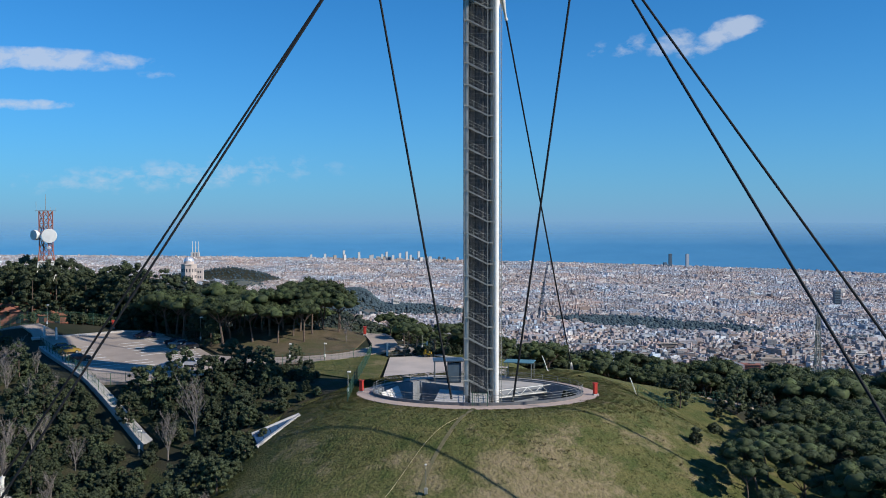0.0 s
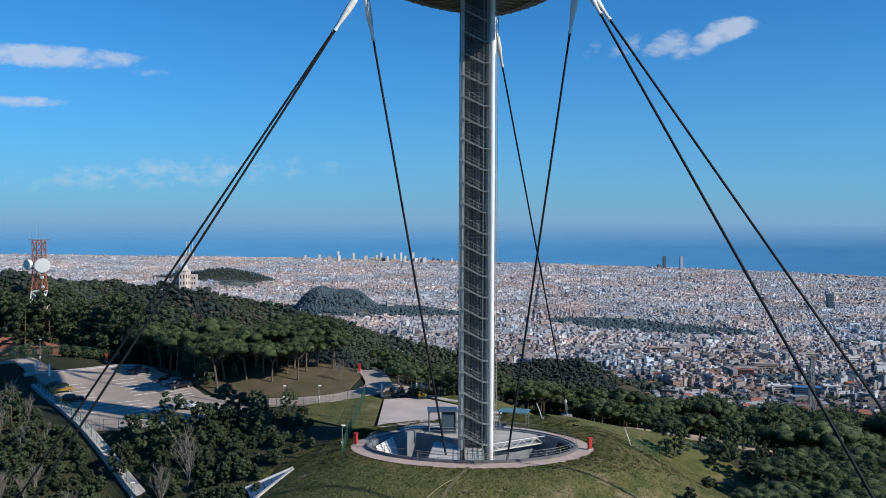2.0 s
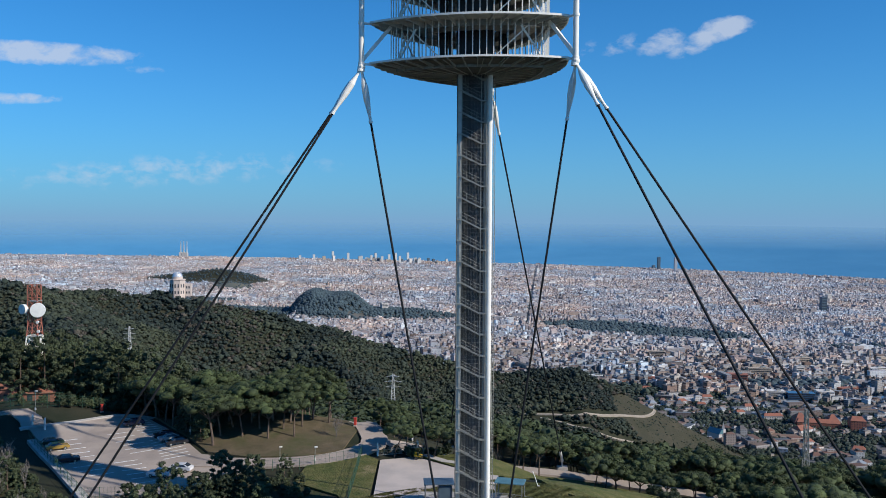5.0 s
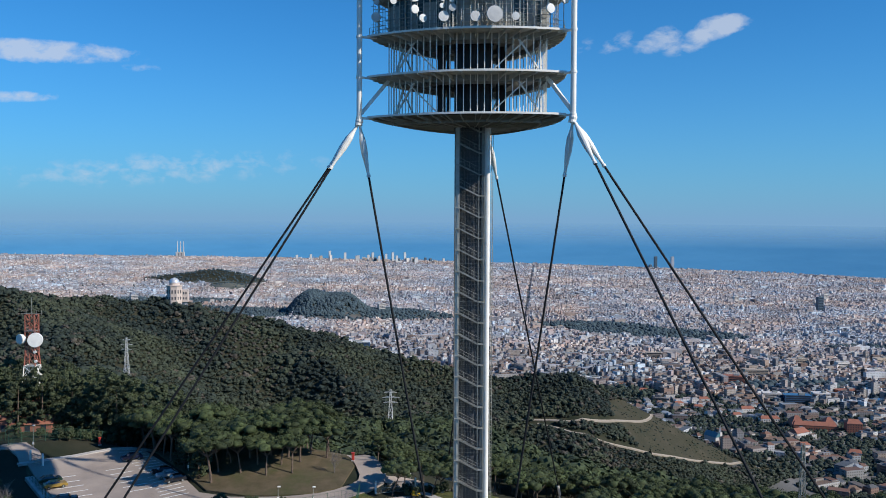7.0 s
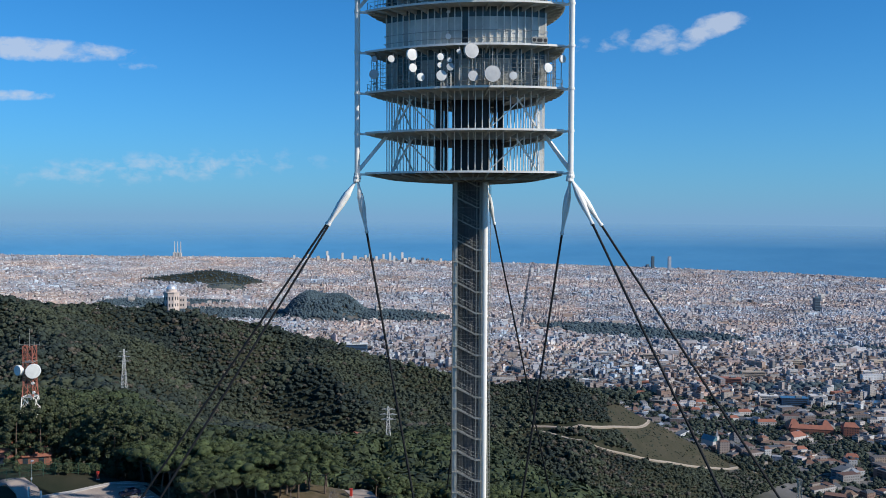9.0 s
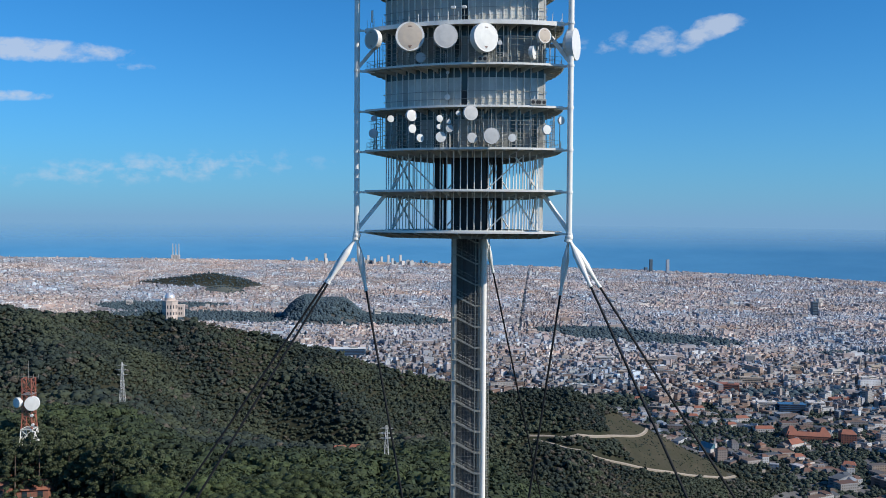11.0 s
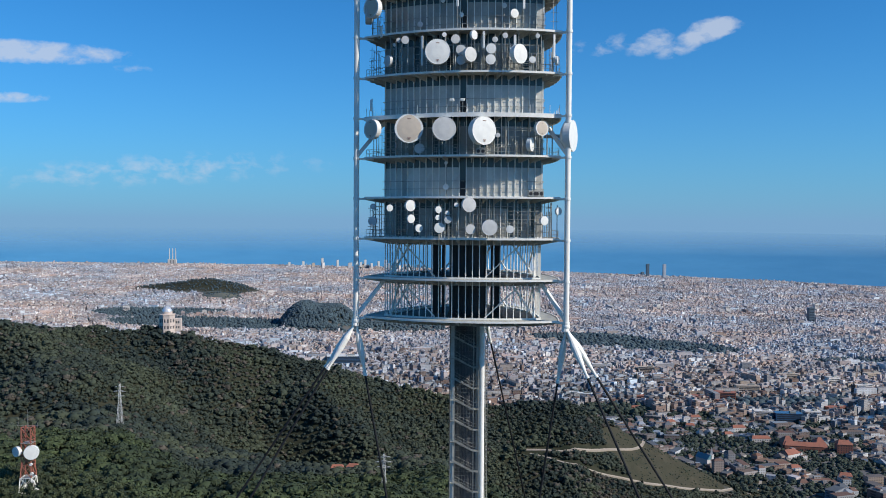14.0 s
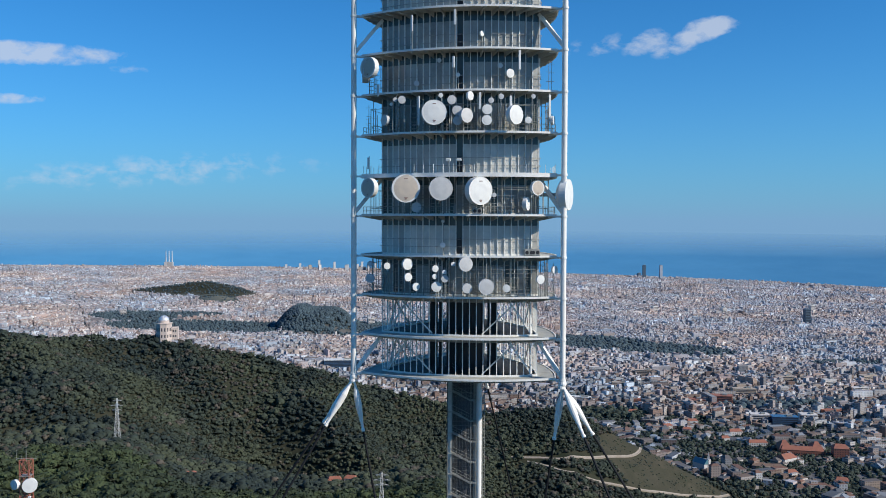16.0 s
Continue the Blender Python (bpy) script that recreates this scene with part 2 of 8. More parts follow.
def split_mat(name, low, high, fac_of, rough=0.9, bump=0.3, bump_scale=6.0, tufts=0.0):
    """Ground cover: mix of two noise-varied colours by a mask built in fac_of(tree, geometry node)."""
    m = bpy.data.materials.new(name)
    m.use_nodes = True
    t = m.node_tree
    b = t.nodes["Principled BSDF"]
    geo = t.nodes.new("ShaderNodeNewGeometry")
    cols = []
    for (c1, c2, s) in (low, high):
        n = node(t, "ShaderNodeTexNoise", i_Scale=s, i_Detail=7.0, i_Roughness=0.62)
        t.links.new(geo.outputs["Position"], n.inputs["Vector"])
        mx = node(t, "ShaderNodeMix", data_type="RGBA")
        mx.inputs[6].default_value, mx.inputs[7].default_value = (*c1, 1), (*c2, 1)
        t.links.new(math_node(t, "MULTIPLY", math_node(t, "SUBTRACT", n.outputs["Fac"], 0.35, clamp=True), 3.2, clamp=True), mx.inputs[0])
        cols.append(mx.outputs[2])
    both = node(t, "ShaderNodeMix", data_type="RGBA")
    t.links.new(fac_of(t, geo), both.inputs[0])
    t.links.new(cols[0], both.inputs[6])
    t.links.new(cols[1], both.inputs[7])
    base = both.outputs[2]
    if tufts:
        n4 = node(t, "ShaderNodeTexNoise", i_Scale=2.6, i_Detail=4.0, i_Roughness=0.75)
        t.links.new(geo.outputs["Position"], n4.inputs["Vector"])
        sc = node(t, "ShaderNodeVectorMath", operation="SCALE")
        t.links.new(base, sc.inputs[0])
        t.links.new(math_node(t, "ADD", math_node(t, "MULTIPLY", n4.outputs["Fac"], 2 * tufts), 1 - tufts), sc.inputs["Scale"])
        base = sc.outputs[0]
    t.links.new(base, b.inputs["Base Color"])
    b.inputs["Roughness"].default_value, b.inputs["Specular IOR Level"].default_value = rough, 0.15
    n3 = node(t, "ShaderNodeTexNoise", i_Scale=bump_scale, i_Detail=5.0)
    t.links.new(geo.outputs["Position"], n3.inputs["Vector"])
    bp = node(t, "ShaderNodeBump", i_Strength=bump, i_Distance=0.3)
    t.links.new(n3.outputs["Fac"], bp.inputs["Height"])
    t.links.new(bp.outputs[0], b.inputs["Normal"])
    return m


def by_attr(key):
    def f(t, geo):
        a = t.nodes.new("ShaderNodeAttribute")
        a.attribute_name = key
        return a.outputs["Fac"]
    return f


def by_noise(scale, lo, hi):
    def f(t, geo):
        n = node(t, "ShaderNodeTexNoise", i_Scale=scale, i_Detail=6.0, i_Roughness=0.6)
        t.links.new(geo.outputs["Position"], n.inputs["Vector"])
        return math_node(t, "DIVIDE", math_node(t, "SUBTRACT", n.outputs["Fac"], lo), hi - lo, clamp=True)
    return f


M_ground = split_mat("earth_and_streets", ((0.046, 0.044, 0.028), (0.022, 0.028, 0.016), 0.08), ((0.17, 0.165, 0.16), (0.11, 0.11, 0.112), 0.02), by_attr("town"))
def by_straw(t, geo):
    """Dry straw patches, one large at the foot of the mound."""
    n = node(t, "ShaderNodeTexNoise", i_Scale=0.16, i_Detail=7.0, i_Roughness=0.68)
    t.links.new(geo.outputs["Position"], n.inputs["Vector"])
    fac = n.outputs["Fac"]
    for at, reach, gain in (((9.0, 98.5, -4.0), 15.0, 0.24), ((27.0, 112.0, -4.0), 16.0, 0.10), ((-10.0, 97.0, -5.0), 8.0, 0.14), ((2.0, 116.0, 0.0), 14.0, -0.14)):
        d = node(t, "ShaderNodeVectorMath", operation="DISTANCE")
        t.links.new(geo.outputs["Position"], d.inputs[0])
        d.inputs[1].default_value = at
        fac = math_node(t, "ADD", fac, math_node(t, "MULTIPLY", math_node(t, "SUBTRACT", 1.0, math_node(t, "DIVIDE", d.outputs["Value"], reach), clamp=True), gain))
    return math_node(t, "DIVIDE", math_node(t, "SUBTRACT", fac, 0.56), 0.14, clamp=True)


M_grass = split_mat("hill_grass", ((0.070, 0.087, 0.026), (0.140, 0.128, 0.048), 0.35), ((0.28, 0.22, 0.128), (0.17, 0.145, 0.066), 1.3), by_straw, bump=0.9, bump_scale=2.5, tufts=0.75)
M_blade = split_mat("grass_blades", ((0.081, 0.102, 0.027), (0.156, 0.142, 0.050), 0.35), ((0.30, 0.235, 0.138), (0.19, 0.160, 0.075), 1.3), by_straw, bump=0.0, tufts=0.75)
# blades take the light of the slope that they cover
blade_up = M_blade.node_tree.nodes.new("ShaderNodeCombineXYZ")
blade_up.inputs[2].default_value = 1.0
M_blade.node_tree.links.new(blade_up.outputs[0], M_blade.node_tree.nodes["Principled BSDF"].inputs["Normal"])


# ---- mesh helpers ----
def quick_mesh(name, verts, faces, material=None, smooth=False):
    """A mesh from numpy arrays; all faces have the same number of corners."""
    verts, faces = np.asarray(verts, np.float32), np.asarray(faces, np.int32)
    me = bpy.data.meshes.new(name)
    k = faces.shape[1]
    me.vertices.add(len(verts))
    me.vertices.foreach_set("co", verts.ravel())
    me.loops.add(faces.size)
    me.loops.foreach_set("vertex_index", faces.ravel())
    me.polygons.add(len(faces))
    me.polygons.foreach_set("loop_start", np.arange(0, faces.size, k, dtype=np.int32))
    me.polygons.foreach_set("loop_total", np.full(len(faces), k, np.int32))
    me.polygons.foreach_set("use_smooth", np.full(len(faces), bool(smooth)))
    me.update(calc_edges=True)
    if material:
        me.materials.append(material)
    return me


def part(name, bm, material, parent, label=""):
    """Links a bmesh as one mesh object under a thing or a part, and frees it."""
    me = bpy.data.meshes.new(name)
    bm.to_mesh(me)
    bm.free()
    me.materials.append(material)
    ob = new(name, me)
    ob.parent = parent
    if label:
        ob["label"] = label
    return ob


def mesh_part(name, me, parent, m=None, label=""):
    ob = new(name, me)
    ob.parent = parent
    if m is not None:
        ob.matrix_basis = m
    if label:
        ob["label"] = label
    return ob


def thing(name, at, label, category, group="", kind=""):
    e = new(name)
    e.matrix_world = at if isinstance(at, Matrix) else Matrix.Translation(at)
    e.empty_display_size = 0.2
    return tagged(e, label, category, group, kind)


def add_box(bm, cx, cy, cz, sx, sy, sz, rz=0.0, bevel=0.0):
    m = Matrix.Translation((cx, cy, cz)) @ Matrix.Rotation(rz, 4, "Z") @ Matrix.Diagonal((sx, sy, sz, 1))
    r = bmesh.ops.create_cube(bm, size=1.0, matrix=m)
    if bevel:
        edges = list({e for v in r["verts"] for e in v.link_edges})
        bmesh.ops.bevel(bm, geom=edges, offset=bevel, segments=1, affect="EDGES")


def add_rod(bm, a, b, r, r2=None, sides=6):
    a, b = Vector(a), Vector(b)
    d = b - a
    if d.length < 1e-5:
        return
    m = Matrix.Translation((a + b) / 2) @ d.to_track_quat("Z", "Y").to_matrix().to_4x4()
    bmesh.ops.create_cone(bm, cap_ends=True, segments=sides, radius1=r, radius2=r if r2 is None else r2, depth=d.length, matrix=m)


def add_tube(bm, pts, radii, sides=8):
    """One connected tube along a line of points."""
    pts = [Vector(p) for p in pts]
    rings = []
    for i, (p, r) in enumerate(zip(pts, radii)):
        d = (pts[min(i + 1, len(pts) - 1)] - pts[max(i - 1, 0)]).normalized()
        q = d.to_track_quat("Z", "Y").to_matrix()
        rings.append([bm.verts.new(p + q @ Vector((r * math.cos(2 * math.pi * j / sides), r * math.sin(2 * math.pi * j / sides), 0))) for j in range(sides)])
    for a, b in zip(rings, rings[1:]):
        for j in range(sides):
            bm.faces.new((a[j], a[(j + 1) % sides], b[(j + 1) % sides], b[j]))
    bm.faces.new(rings[0][::-1])
    bm.faces.new(rings[-1])


def add_beam(bm, a, b, w, h):
    a, b = Vector(a), Vector(b)
    d = b - a
    m = Matrix.Translation((a + b) / 2) @ d.to_track_quat("Z", "Y").to_matrix().to_4x4() @ Matrix.Diagonal((w, h, d.length, 1))
    bmesh.ops.create_cube(bm, size=1.0, matrix=m)


def add_prism(bm, pts, z0, z1):
    """Upright prism over a closed outline (counter-clockwise)."""
    n = len(pts)
    low = [bm.verts.new((p[0], p[1], z0 if len(p) < 3 else p[2] + z0)) for p in pts]
    top = [bm.verts.new((p[0], p[1], z1 if len(p) < 3 else p[2] + z1)) for p in pts]
    bm.faces.new(low[::-1])
    bm.faces.new(top)
    for i in range(n):
        j = (i + 1) % n
        bm.faces.new((low[i], low[j], top[j], top[i]))


# ---- the lie of the land ----
AXIS = Vector((3.32, 125.86))


def smax(a, b, k):
    h = np.clip(0.5 + 0.5 * (a - b) / k, 0, 1)
    return b + (a - b) * h + k * h * (1 - h)


def bump2(x, y, cx, cy, sx, sy, rot=0.0, p=2.0):
    c, s = math.cos(rot), math.sin(rot)
    u, v = (x - cx) * c + (y - cy) * s, -(x - cx) * s + (y - cy) * c
    return np.exp(-(np.hypot(u / sx, v / sy) ** p))


def plain(x, y):
    """The city plain: it dips towards the coast, lower to the right of the view than to the left."""
    d = np.hypot(x, y)
    u = np.clip(np.asarray(x, float) / np.maximum(y, 300.0), -0.8, 0.8)
    base = np.interp(d, [0, 1050, 1280, 1600, 2000, 2731, 3316, 4500, 6000], [-236, -236, -244, -252, -248, -221, -203, -172, -172])
    return base - 90 * u * np.clip((d - 1800) / 2700, 0, 1)


def wobble(x, y, s):
    return np.sin(x / s + 1.3 * np.sin(y / s * 0.7)) * np.cos(y / s * 1.1 + 0.8 * np.sin(x / s * 0.6))


HILLS = [(-850, 3150, 105, 110, 0.0, 46, 1.8), (-1010, 3130, 130, 80, 0.0, 24, 2.0), (-725, 3120, 90, 90, 0.0, 26, 2.2), (-745, 2950, 85, 70, 0.0, 24, 2.2),
         (-410, 2480, 50, 110, 0.0, 12, 4.0), (-345, 2490, 98, 105, 0.0, 52, 5.0), (-180, 2480, 150, 90, 0.0, 14, 3.0)]


LANE_X, LANE_Y, LANE_Z = [-15, -5, 10, 24, 35, 48, 62, 80], [168.5, 174, 179, 181, 180, 175, 171, 168], [-0.9, -2.6, -6.6, -8.3, -9.8, -10.2, -12.0, -15.0]


def height(x, y):
    x, y = np.asarray(x, float), np.asarray(y, float)
    d = np.hypot(x, y)
    d1 = np.hypot(x - 3.3, y - 130.0) - 19.5
    ax, ay, bx, by = -17.0, 158.0, -75.0, 168.0
    s = np.clip(((x - ax) * (bx - ax) + (y - ay) * (by - ay)) / ((bx - ax) ** 2 + (by - ay) ** 2), 0, 1)
    d2 = np.hypot(x - ax - s * (bx - ax), y - ay - s * (by - ay)) - 22.0
    flat = np.maximum(np.minimum(d1, d2), 0)
    z = -15.0 * (1 - np.exp(-(flat / 24.0) ** 1.5))
    z = z - 0.8 * np.clip((-x - 15) / 20, 0, 1)
    z = z + 4.2 * bump2(x, y, -36, 184, 21, 17) + 15.0 * bump2(x, y, -112, 214, 34, 32) - 5.5 * bump2(x, y, -51, 113, 17, 20) + 5.0 * bump2(x, y, 41, 152, 17, 14) - 2.4 * bump2(x, y, 37, 140, 12, 12, 0.0, 3.0)
    # bench cut into the slope for the lower road
    bench = np.exp(-((y - np.interp(x, LANE_X, LANE_Y)) / 8.5) ** 4) * np.clip((x + 14) / 12, 0, 1) * np.clip((74 - x) / 12, 0, 1)
    z = z + (np.interp(x, LANE_X, LANE_Z) - z) * bench
    fall = np.interp(x / np.maximum(y, 60.0), [-0.45, -0.37, -0.29, -0.12, 0.0, 0.08], [0.10, 0.10, 0.165, 0.21, 0.21, 0.27])
    z = z - fall * np.logaddexp(0, (d - 225) / 18.0) * 18.0 - 0.4 * np.logaddexp(0, (d - 640) / 18.0) * 18.0
    z = z - 0.36 * np.clip(x - 25, 0, 110) * np.clip((d - 200) / 70, 0, 1)
    z = z + np.clip((d - 240) / 120, 0, 1) * (5 * wobble(x, y, 38.0) + 3 * wobble(x + 91, y - 40, 17.0))
    ridge_z = np.interp(x, [-1500, -353, -278, -154, -84, 0, 60, 130, 221, 300, 420, 600], [-14, -26, -33, -62, -84, -106, -118, -112, -158, -200, -240, -300])
    ridge_y = np.interp(x, [-600, -353, -278, 221, 400], [800, 824, 872, 925, 940])
    run = y - ridge_y
    ridge = ridge_z - np.where(run < 0, -run * np.interp(x, [-400, 0, 250], [0.17, 0.24, 0.36]), run * 0.55) - 0.00016 * np.minimum(run, 0) ** 2 * np.interp(x, [-300, 100], [0.3, 1])
    ridge = ridge + 3.5 * wobble(x + 40, y, 23.0) * np.clip((20 - x) / 80, 0, 1) + ((4 + 4 * np.clip((20 - x) / 80, 0, 1)) * wobble(x, y, 45.0) + (19 * np.sin((x + 0.55 * y) / 46.0 + 0.8 * np.sin(y / 60.0)) + 5 * np.sin((0.9 * x - 0.5 * y) / 21.0)) * np.clip((20 - x) / 80, 0, 1)) * np.clip((-4 - run) / 60, 0, 1) - 36 * np.exp(-((x + 188 + 0.4 * run) / 46) ** 2) * np.clip(-run / 120, 0, 1)
    z = smax(z, ridge, 18.0)
    flatland = plain(x, y)
    # two low hills inside the city
    for cx, cy, sx, sy, rot, h, p in HILLS:
        flatland = flatland + h * bump2(x, y, cx, cy, sx, sy, rot, p)
    flatland = flatland + 40 * bump2(x, y, -420, 1500, 170, 200)
    return smax(z, flatland, 10.0)


def gz(x, y):
    return float(height(x, y))


def town_mask(x, y):
    d = np.hypot(x, y)
    low = height(x, y) - plain(x, y)
    return np.clip((d - 930) / 60, 0, 1) * np.clip((np.where(d > 1900, np.where(x < -560, 19, 16), 34) - low) / 8, 0, 1)


def build_ground():
    """One sheet of land from under the camera to the shore, denser ahead and near."""
    ang = np.radians(np.concatenate([np.arange(-180, -40, 4.0), np.arange(-40, 40.01, 0.42), np.arange(44, 180.1, 4.0)]))
    rad = np.concatenate([[0.02, 20, 40, 55], np.geomspace(66, 300, 110), np.geomspace(304, 1100, 100), np.geomspace(1110, 4500, 90)])
    a, r = np.meshgrid(ang, rad)
    x, y = r * np.sin(a), r * np.cos(a)
    z = height(x, y)
    pit = np.hypot(x - 2.6, (y - 127.0) * 1.15) < 13.2
    z = np.where(pit, z - 8.0, z)
    laid = (x > -92) & (x < 44) & (y > 78) & (y < 216)
    z = np.where(laid, z - 0.32, z)
    nr, na = a.shape
    i = np.arange(nr * na).reshape(nr, na)
    faces = np.stack([i[:-1, :-1], i[:-1, 1:], i[1:, 1:], i[1:, :-1]], -1).reshape(-1, 4)[:, ::-1]
    verts = np.stack([x, y, z], -1).reshape(-1, 3)
    me = quick_mesh("ground", verts, faces, M_ground, True)
    at = me.attributes.new("town", "FLOAT", "POINT")
    at.data.foreach_set("value", town_mask(x, y).ravel().astype(np.float32))
    return tagged(new("ground", me), "brown earth and forest floor falling to a city plain", "ground", kind="structure")


build_ground()


def build_sea():
    """Far water behind the city; its alpha falls towards the top, imitating haze."""
    ang = np.radians(np.arange(-60, 60.1, 1.0))
    rad = np.array([4470, 4600, 4750, 4850, 4940.0])
    rise = np.array([0.0, 0.28, 0.62, 0.83, 1.0])
    a, r = np.meshgrid(ang, rad)
    u = np.tan(np.clip(a, -0.65, 0.65))
    z = (-190 - 90 * u) * (1 - rise[:, None]) + (34 - 30 * u) * rise[:, None]
    i = np.arange(a.size).reshape(a.shape)
    faces = np.stack([i[:-1, :-1], i[:-1, 1:], i[1:, 1:], i[1:, :-1]], -1).reshape(-1, 4)[:, ::-1]
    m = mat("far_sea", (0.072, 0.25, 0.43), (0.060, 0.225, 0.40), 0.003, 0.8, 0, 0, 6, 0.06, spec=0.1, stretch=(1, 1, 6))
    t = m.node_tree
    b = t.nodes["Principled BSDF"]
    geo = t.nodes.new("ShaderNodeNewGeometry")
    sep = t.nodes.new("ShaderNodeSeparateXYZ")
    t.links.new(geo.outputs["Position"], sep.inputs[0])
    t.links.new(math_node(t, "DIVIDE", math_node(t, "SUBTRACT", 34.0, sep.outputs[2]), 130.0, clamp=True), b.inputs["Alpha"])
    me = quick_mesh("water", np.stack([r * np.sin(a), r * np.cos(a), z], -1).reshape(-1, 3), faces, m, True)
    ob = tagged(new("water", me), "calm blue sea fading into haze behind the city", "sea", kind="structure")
    return ob


build_sea()


# ---- the tower ----
SIDE = 28.6
R_VERT = SIDE / math.sqrt(3)
DIRS = [Vector((math.cos(radians(a)), math.sin(radians(a)))) for a in (199.7, 319.7, 79.7)]   # left, right, back corners
CORNERS = [AXIS + d * R_VERT for d in DIRS]
STOREY = 5.53
Z0 = 65.75


def inner_corner(k, inset):
    rho = SIDE - inset
    return AXIS + DIRS[k] * (math.sqrt(rho * rho - SIDE * SIDE / 4) - R_VERT / 2)


def side_arc(k, inset, n):
    """Points along the bulging side that faces away from corner k, from one corner to the next."""
    c = CORNERS[k]
    a, b = inner_corner((k + 1) % 3, inset) - c, inner_corner((k + 2) % 3, inset) - c
    t0, t1 = math.atan2(a.y, a.x), math.atan2(b.y, b.x)
    while t1 < t0:
        t1 += 2 * math.pi
    r = SIDE - inset
    return [(c.x + r * math.cos(t0 + (t1 - t0) * i / n), c.y + r * math.sin(t0 + (t1 - t0) * i / n)) for i in range(n + 1)]


def outline(inset, n=20):
    pts = []
    for k in (2, 0, 1):
        pts += side_arc(k, inset, n)[:-1]
    return pts


def core_ring(r=2.9, n=60):
    """A ring about the axis that runs point by point beside outline()."""
    return [(AXIS.x + r * math.cos(a), AXIS.y + r * math.sin(a)) for a in (radians(199.7) + 2 * math.pi * i / n for i in range(n))]


def deck_z(k):
    return Z0 + STOREY * k


tower = thing("communications_tower", (AXIS.x, AXIS.y, 0), "tall slender white and grey steel telecommunications tower with round stacked decks", "tower")
TW = Matrix.Translation((-AXIS.x, -AXIS.y, 0))


def tpart(name, bm, material, label="", parent=None):
    """A part of the tower, built in world places."""
    bmesh.ops.transform(bm, matrix=TW, verts=bm.verts)
    return part(name, bm, material, parent or tower, label)


def ring_slab(bm, outer, inner, z0, z1):
    n = len(outer)
    rings = [[bm.verts.new((x, y, z)) for x, y in pts] for pts, z in ((outer, z0), (outer, z1), (inner, z1), (inner, z0))]
    for q in range(4):
        a, b = rings[q], rings[(q + 1) % 4]
        for i in range(n):
            j = (i + 1) % n
            bm.faces.new((a[i], a[j], b[j], b[i]))


def build_deck(k):
    z = deck_z(k)
    thick = 0.56 if k == 5 else 0.27
    bm = bmesh.new()
    ring_slab(bm, outline(0.9), core_ring(), z - 0.16, z)
    deck = tpart("deck", bm, M_deck, "pale grey round steel deck")
    if k < 2:
        bm = bmesh.new()
        ring_slab(bm, outline(3.6), core_ring(), z + 0.004, z + 0.03)
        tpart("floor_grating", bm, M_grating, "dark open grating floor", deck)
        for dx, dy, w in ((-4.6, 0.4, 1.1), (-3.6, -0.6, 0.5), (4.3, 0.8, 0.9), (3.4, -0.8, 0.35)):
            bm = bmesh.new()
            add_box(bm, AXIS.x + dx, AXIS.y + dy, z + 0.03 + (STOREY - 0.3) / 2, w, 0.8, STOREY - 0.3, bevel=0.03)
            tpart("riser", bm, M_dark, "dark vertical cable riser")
    bm = bmesh.new()
    ring_slab(bm, outline(0.72), outline(0.86), z - thick + 0.1, z + 0.1)
    tpart("fascia", bm, M_white, "white edge band", deck)
    # tapered brackets under the rim: the front row one by one, the hidden rows joined
    rest = bmesh.new()
    for side in (2, 0, 1):
        n = 14
        out, inn = side_arc(side, 0.9, n), side_arc(side, 3.9, n)
        for i in range(n):
            bm = bmesh.new() if side == 2 else rest
            (x0, y0), (x1, y1) = out[i], inn[i]
            tx, ty = (y1 - y0), -(x1 - x0)
            ln = math.hypot(tx, ty)
            tx, ty = tx / ln * 0.06, ty / ln * 0.06
            vs = []
            for s in (-1, 1):
                vs.append([bm.verts.new(p) for p in ((x0 + s * tx, y0 + s * ty, z - 0.16), (x1 + s * tx, y1 + s * ty, z - 0.16), (x1 + s * tx, y1 + s * ty, z - 0.95), (x0 + s * tx, y0 + s * ty, z - 0.34))])
            bm.faces.new(vs[0][::-1])
            bm.faces.new(vs[1])
            for q in range(4):
                bm.faces.new((vs[0][q], vs[0][(q + 1) % 4], vs[1][(q + 1) % 4], vs[1][q]))
            if side == 2:
                tpart("bracket", bm, M_deck, "", deck)
    tagged(tpart("bracket", rest, M_deck, "grey tapered brackets below the rim", deck), kind="stuff")
    bm = bmesh.new()
    ring_slab(bm, outline(3.9), outline(4.1), z - 0.95, z - 0.16)
    ring_slab(bm, outline(7.6), outline(7.8), z - 0.8, z - 0.16)
    tpart("ring_beam", bm, M_steel, "", deck)
    return deck


N_DECKS = 11
for k in range(N_DECKS):
    build_deck(k)

# underside of the lowest deck: shallow dished soffit
bm = bmesh.new()
rings = []
for inset, dz in ((1.3, -0.3), (5.0, -0.75), (9.0, -0.95), (13.0, -1.0)):
    rings.append([bm.verts.new((x, y, deck_z(0) + dz)) for x, y in (core_ring() if inset > 12 else outline(inset))])
for a, b in zip(rings, rings[1:]):
    for i in range(len(a)):
        j = (i + 1) % len(a)
        bm.faces.new((a[j], a[i], b[i], b[j]))
soffit = tpart("soffit", bm, mat("soffit_steel", (0.17, 0.16, 0.145), (0.11, 0.105, 0.10), 0.4, 0.7, 0.1, 0.1, 8, 0.25), "dark grey dished underside of the lowest deck")
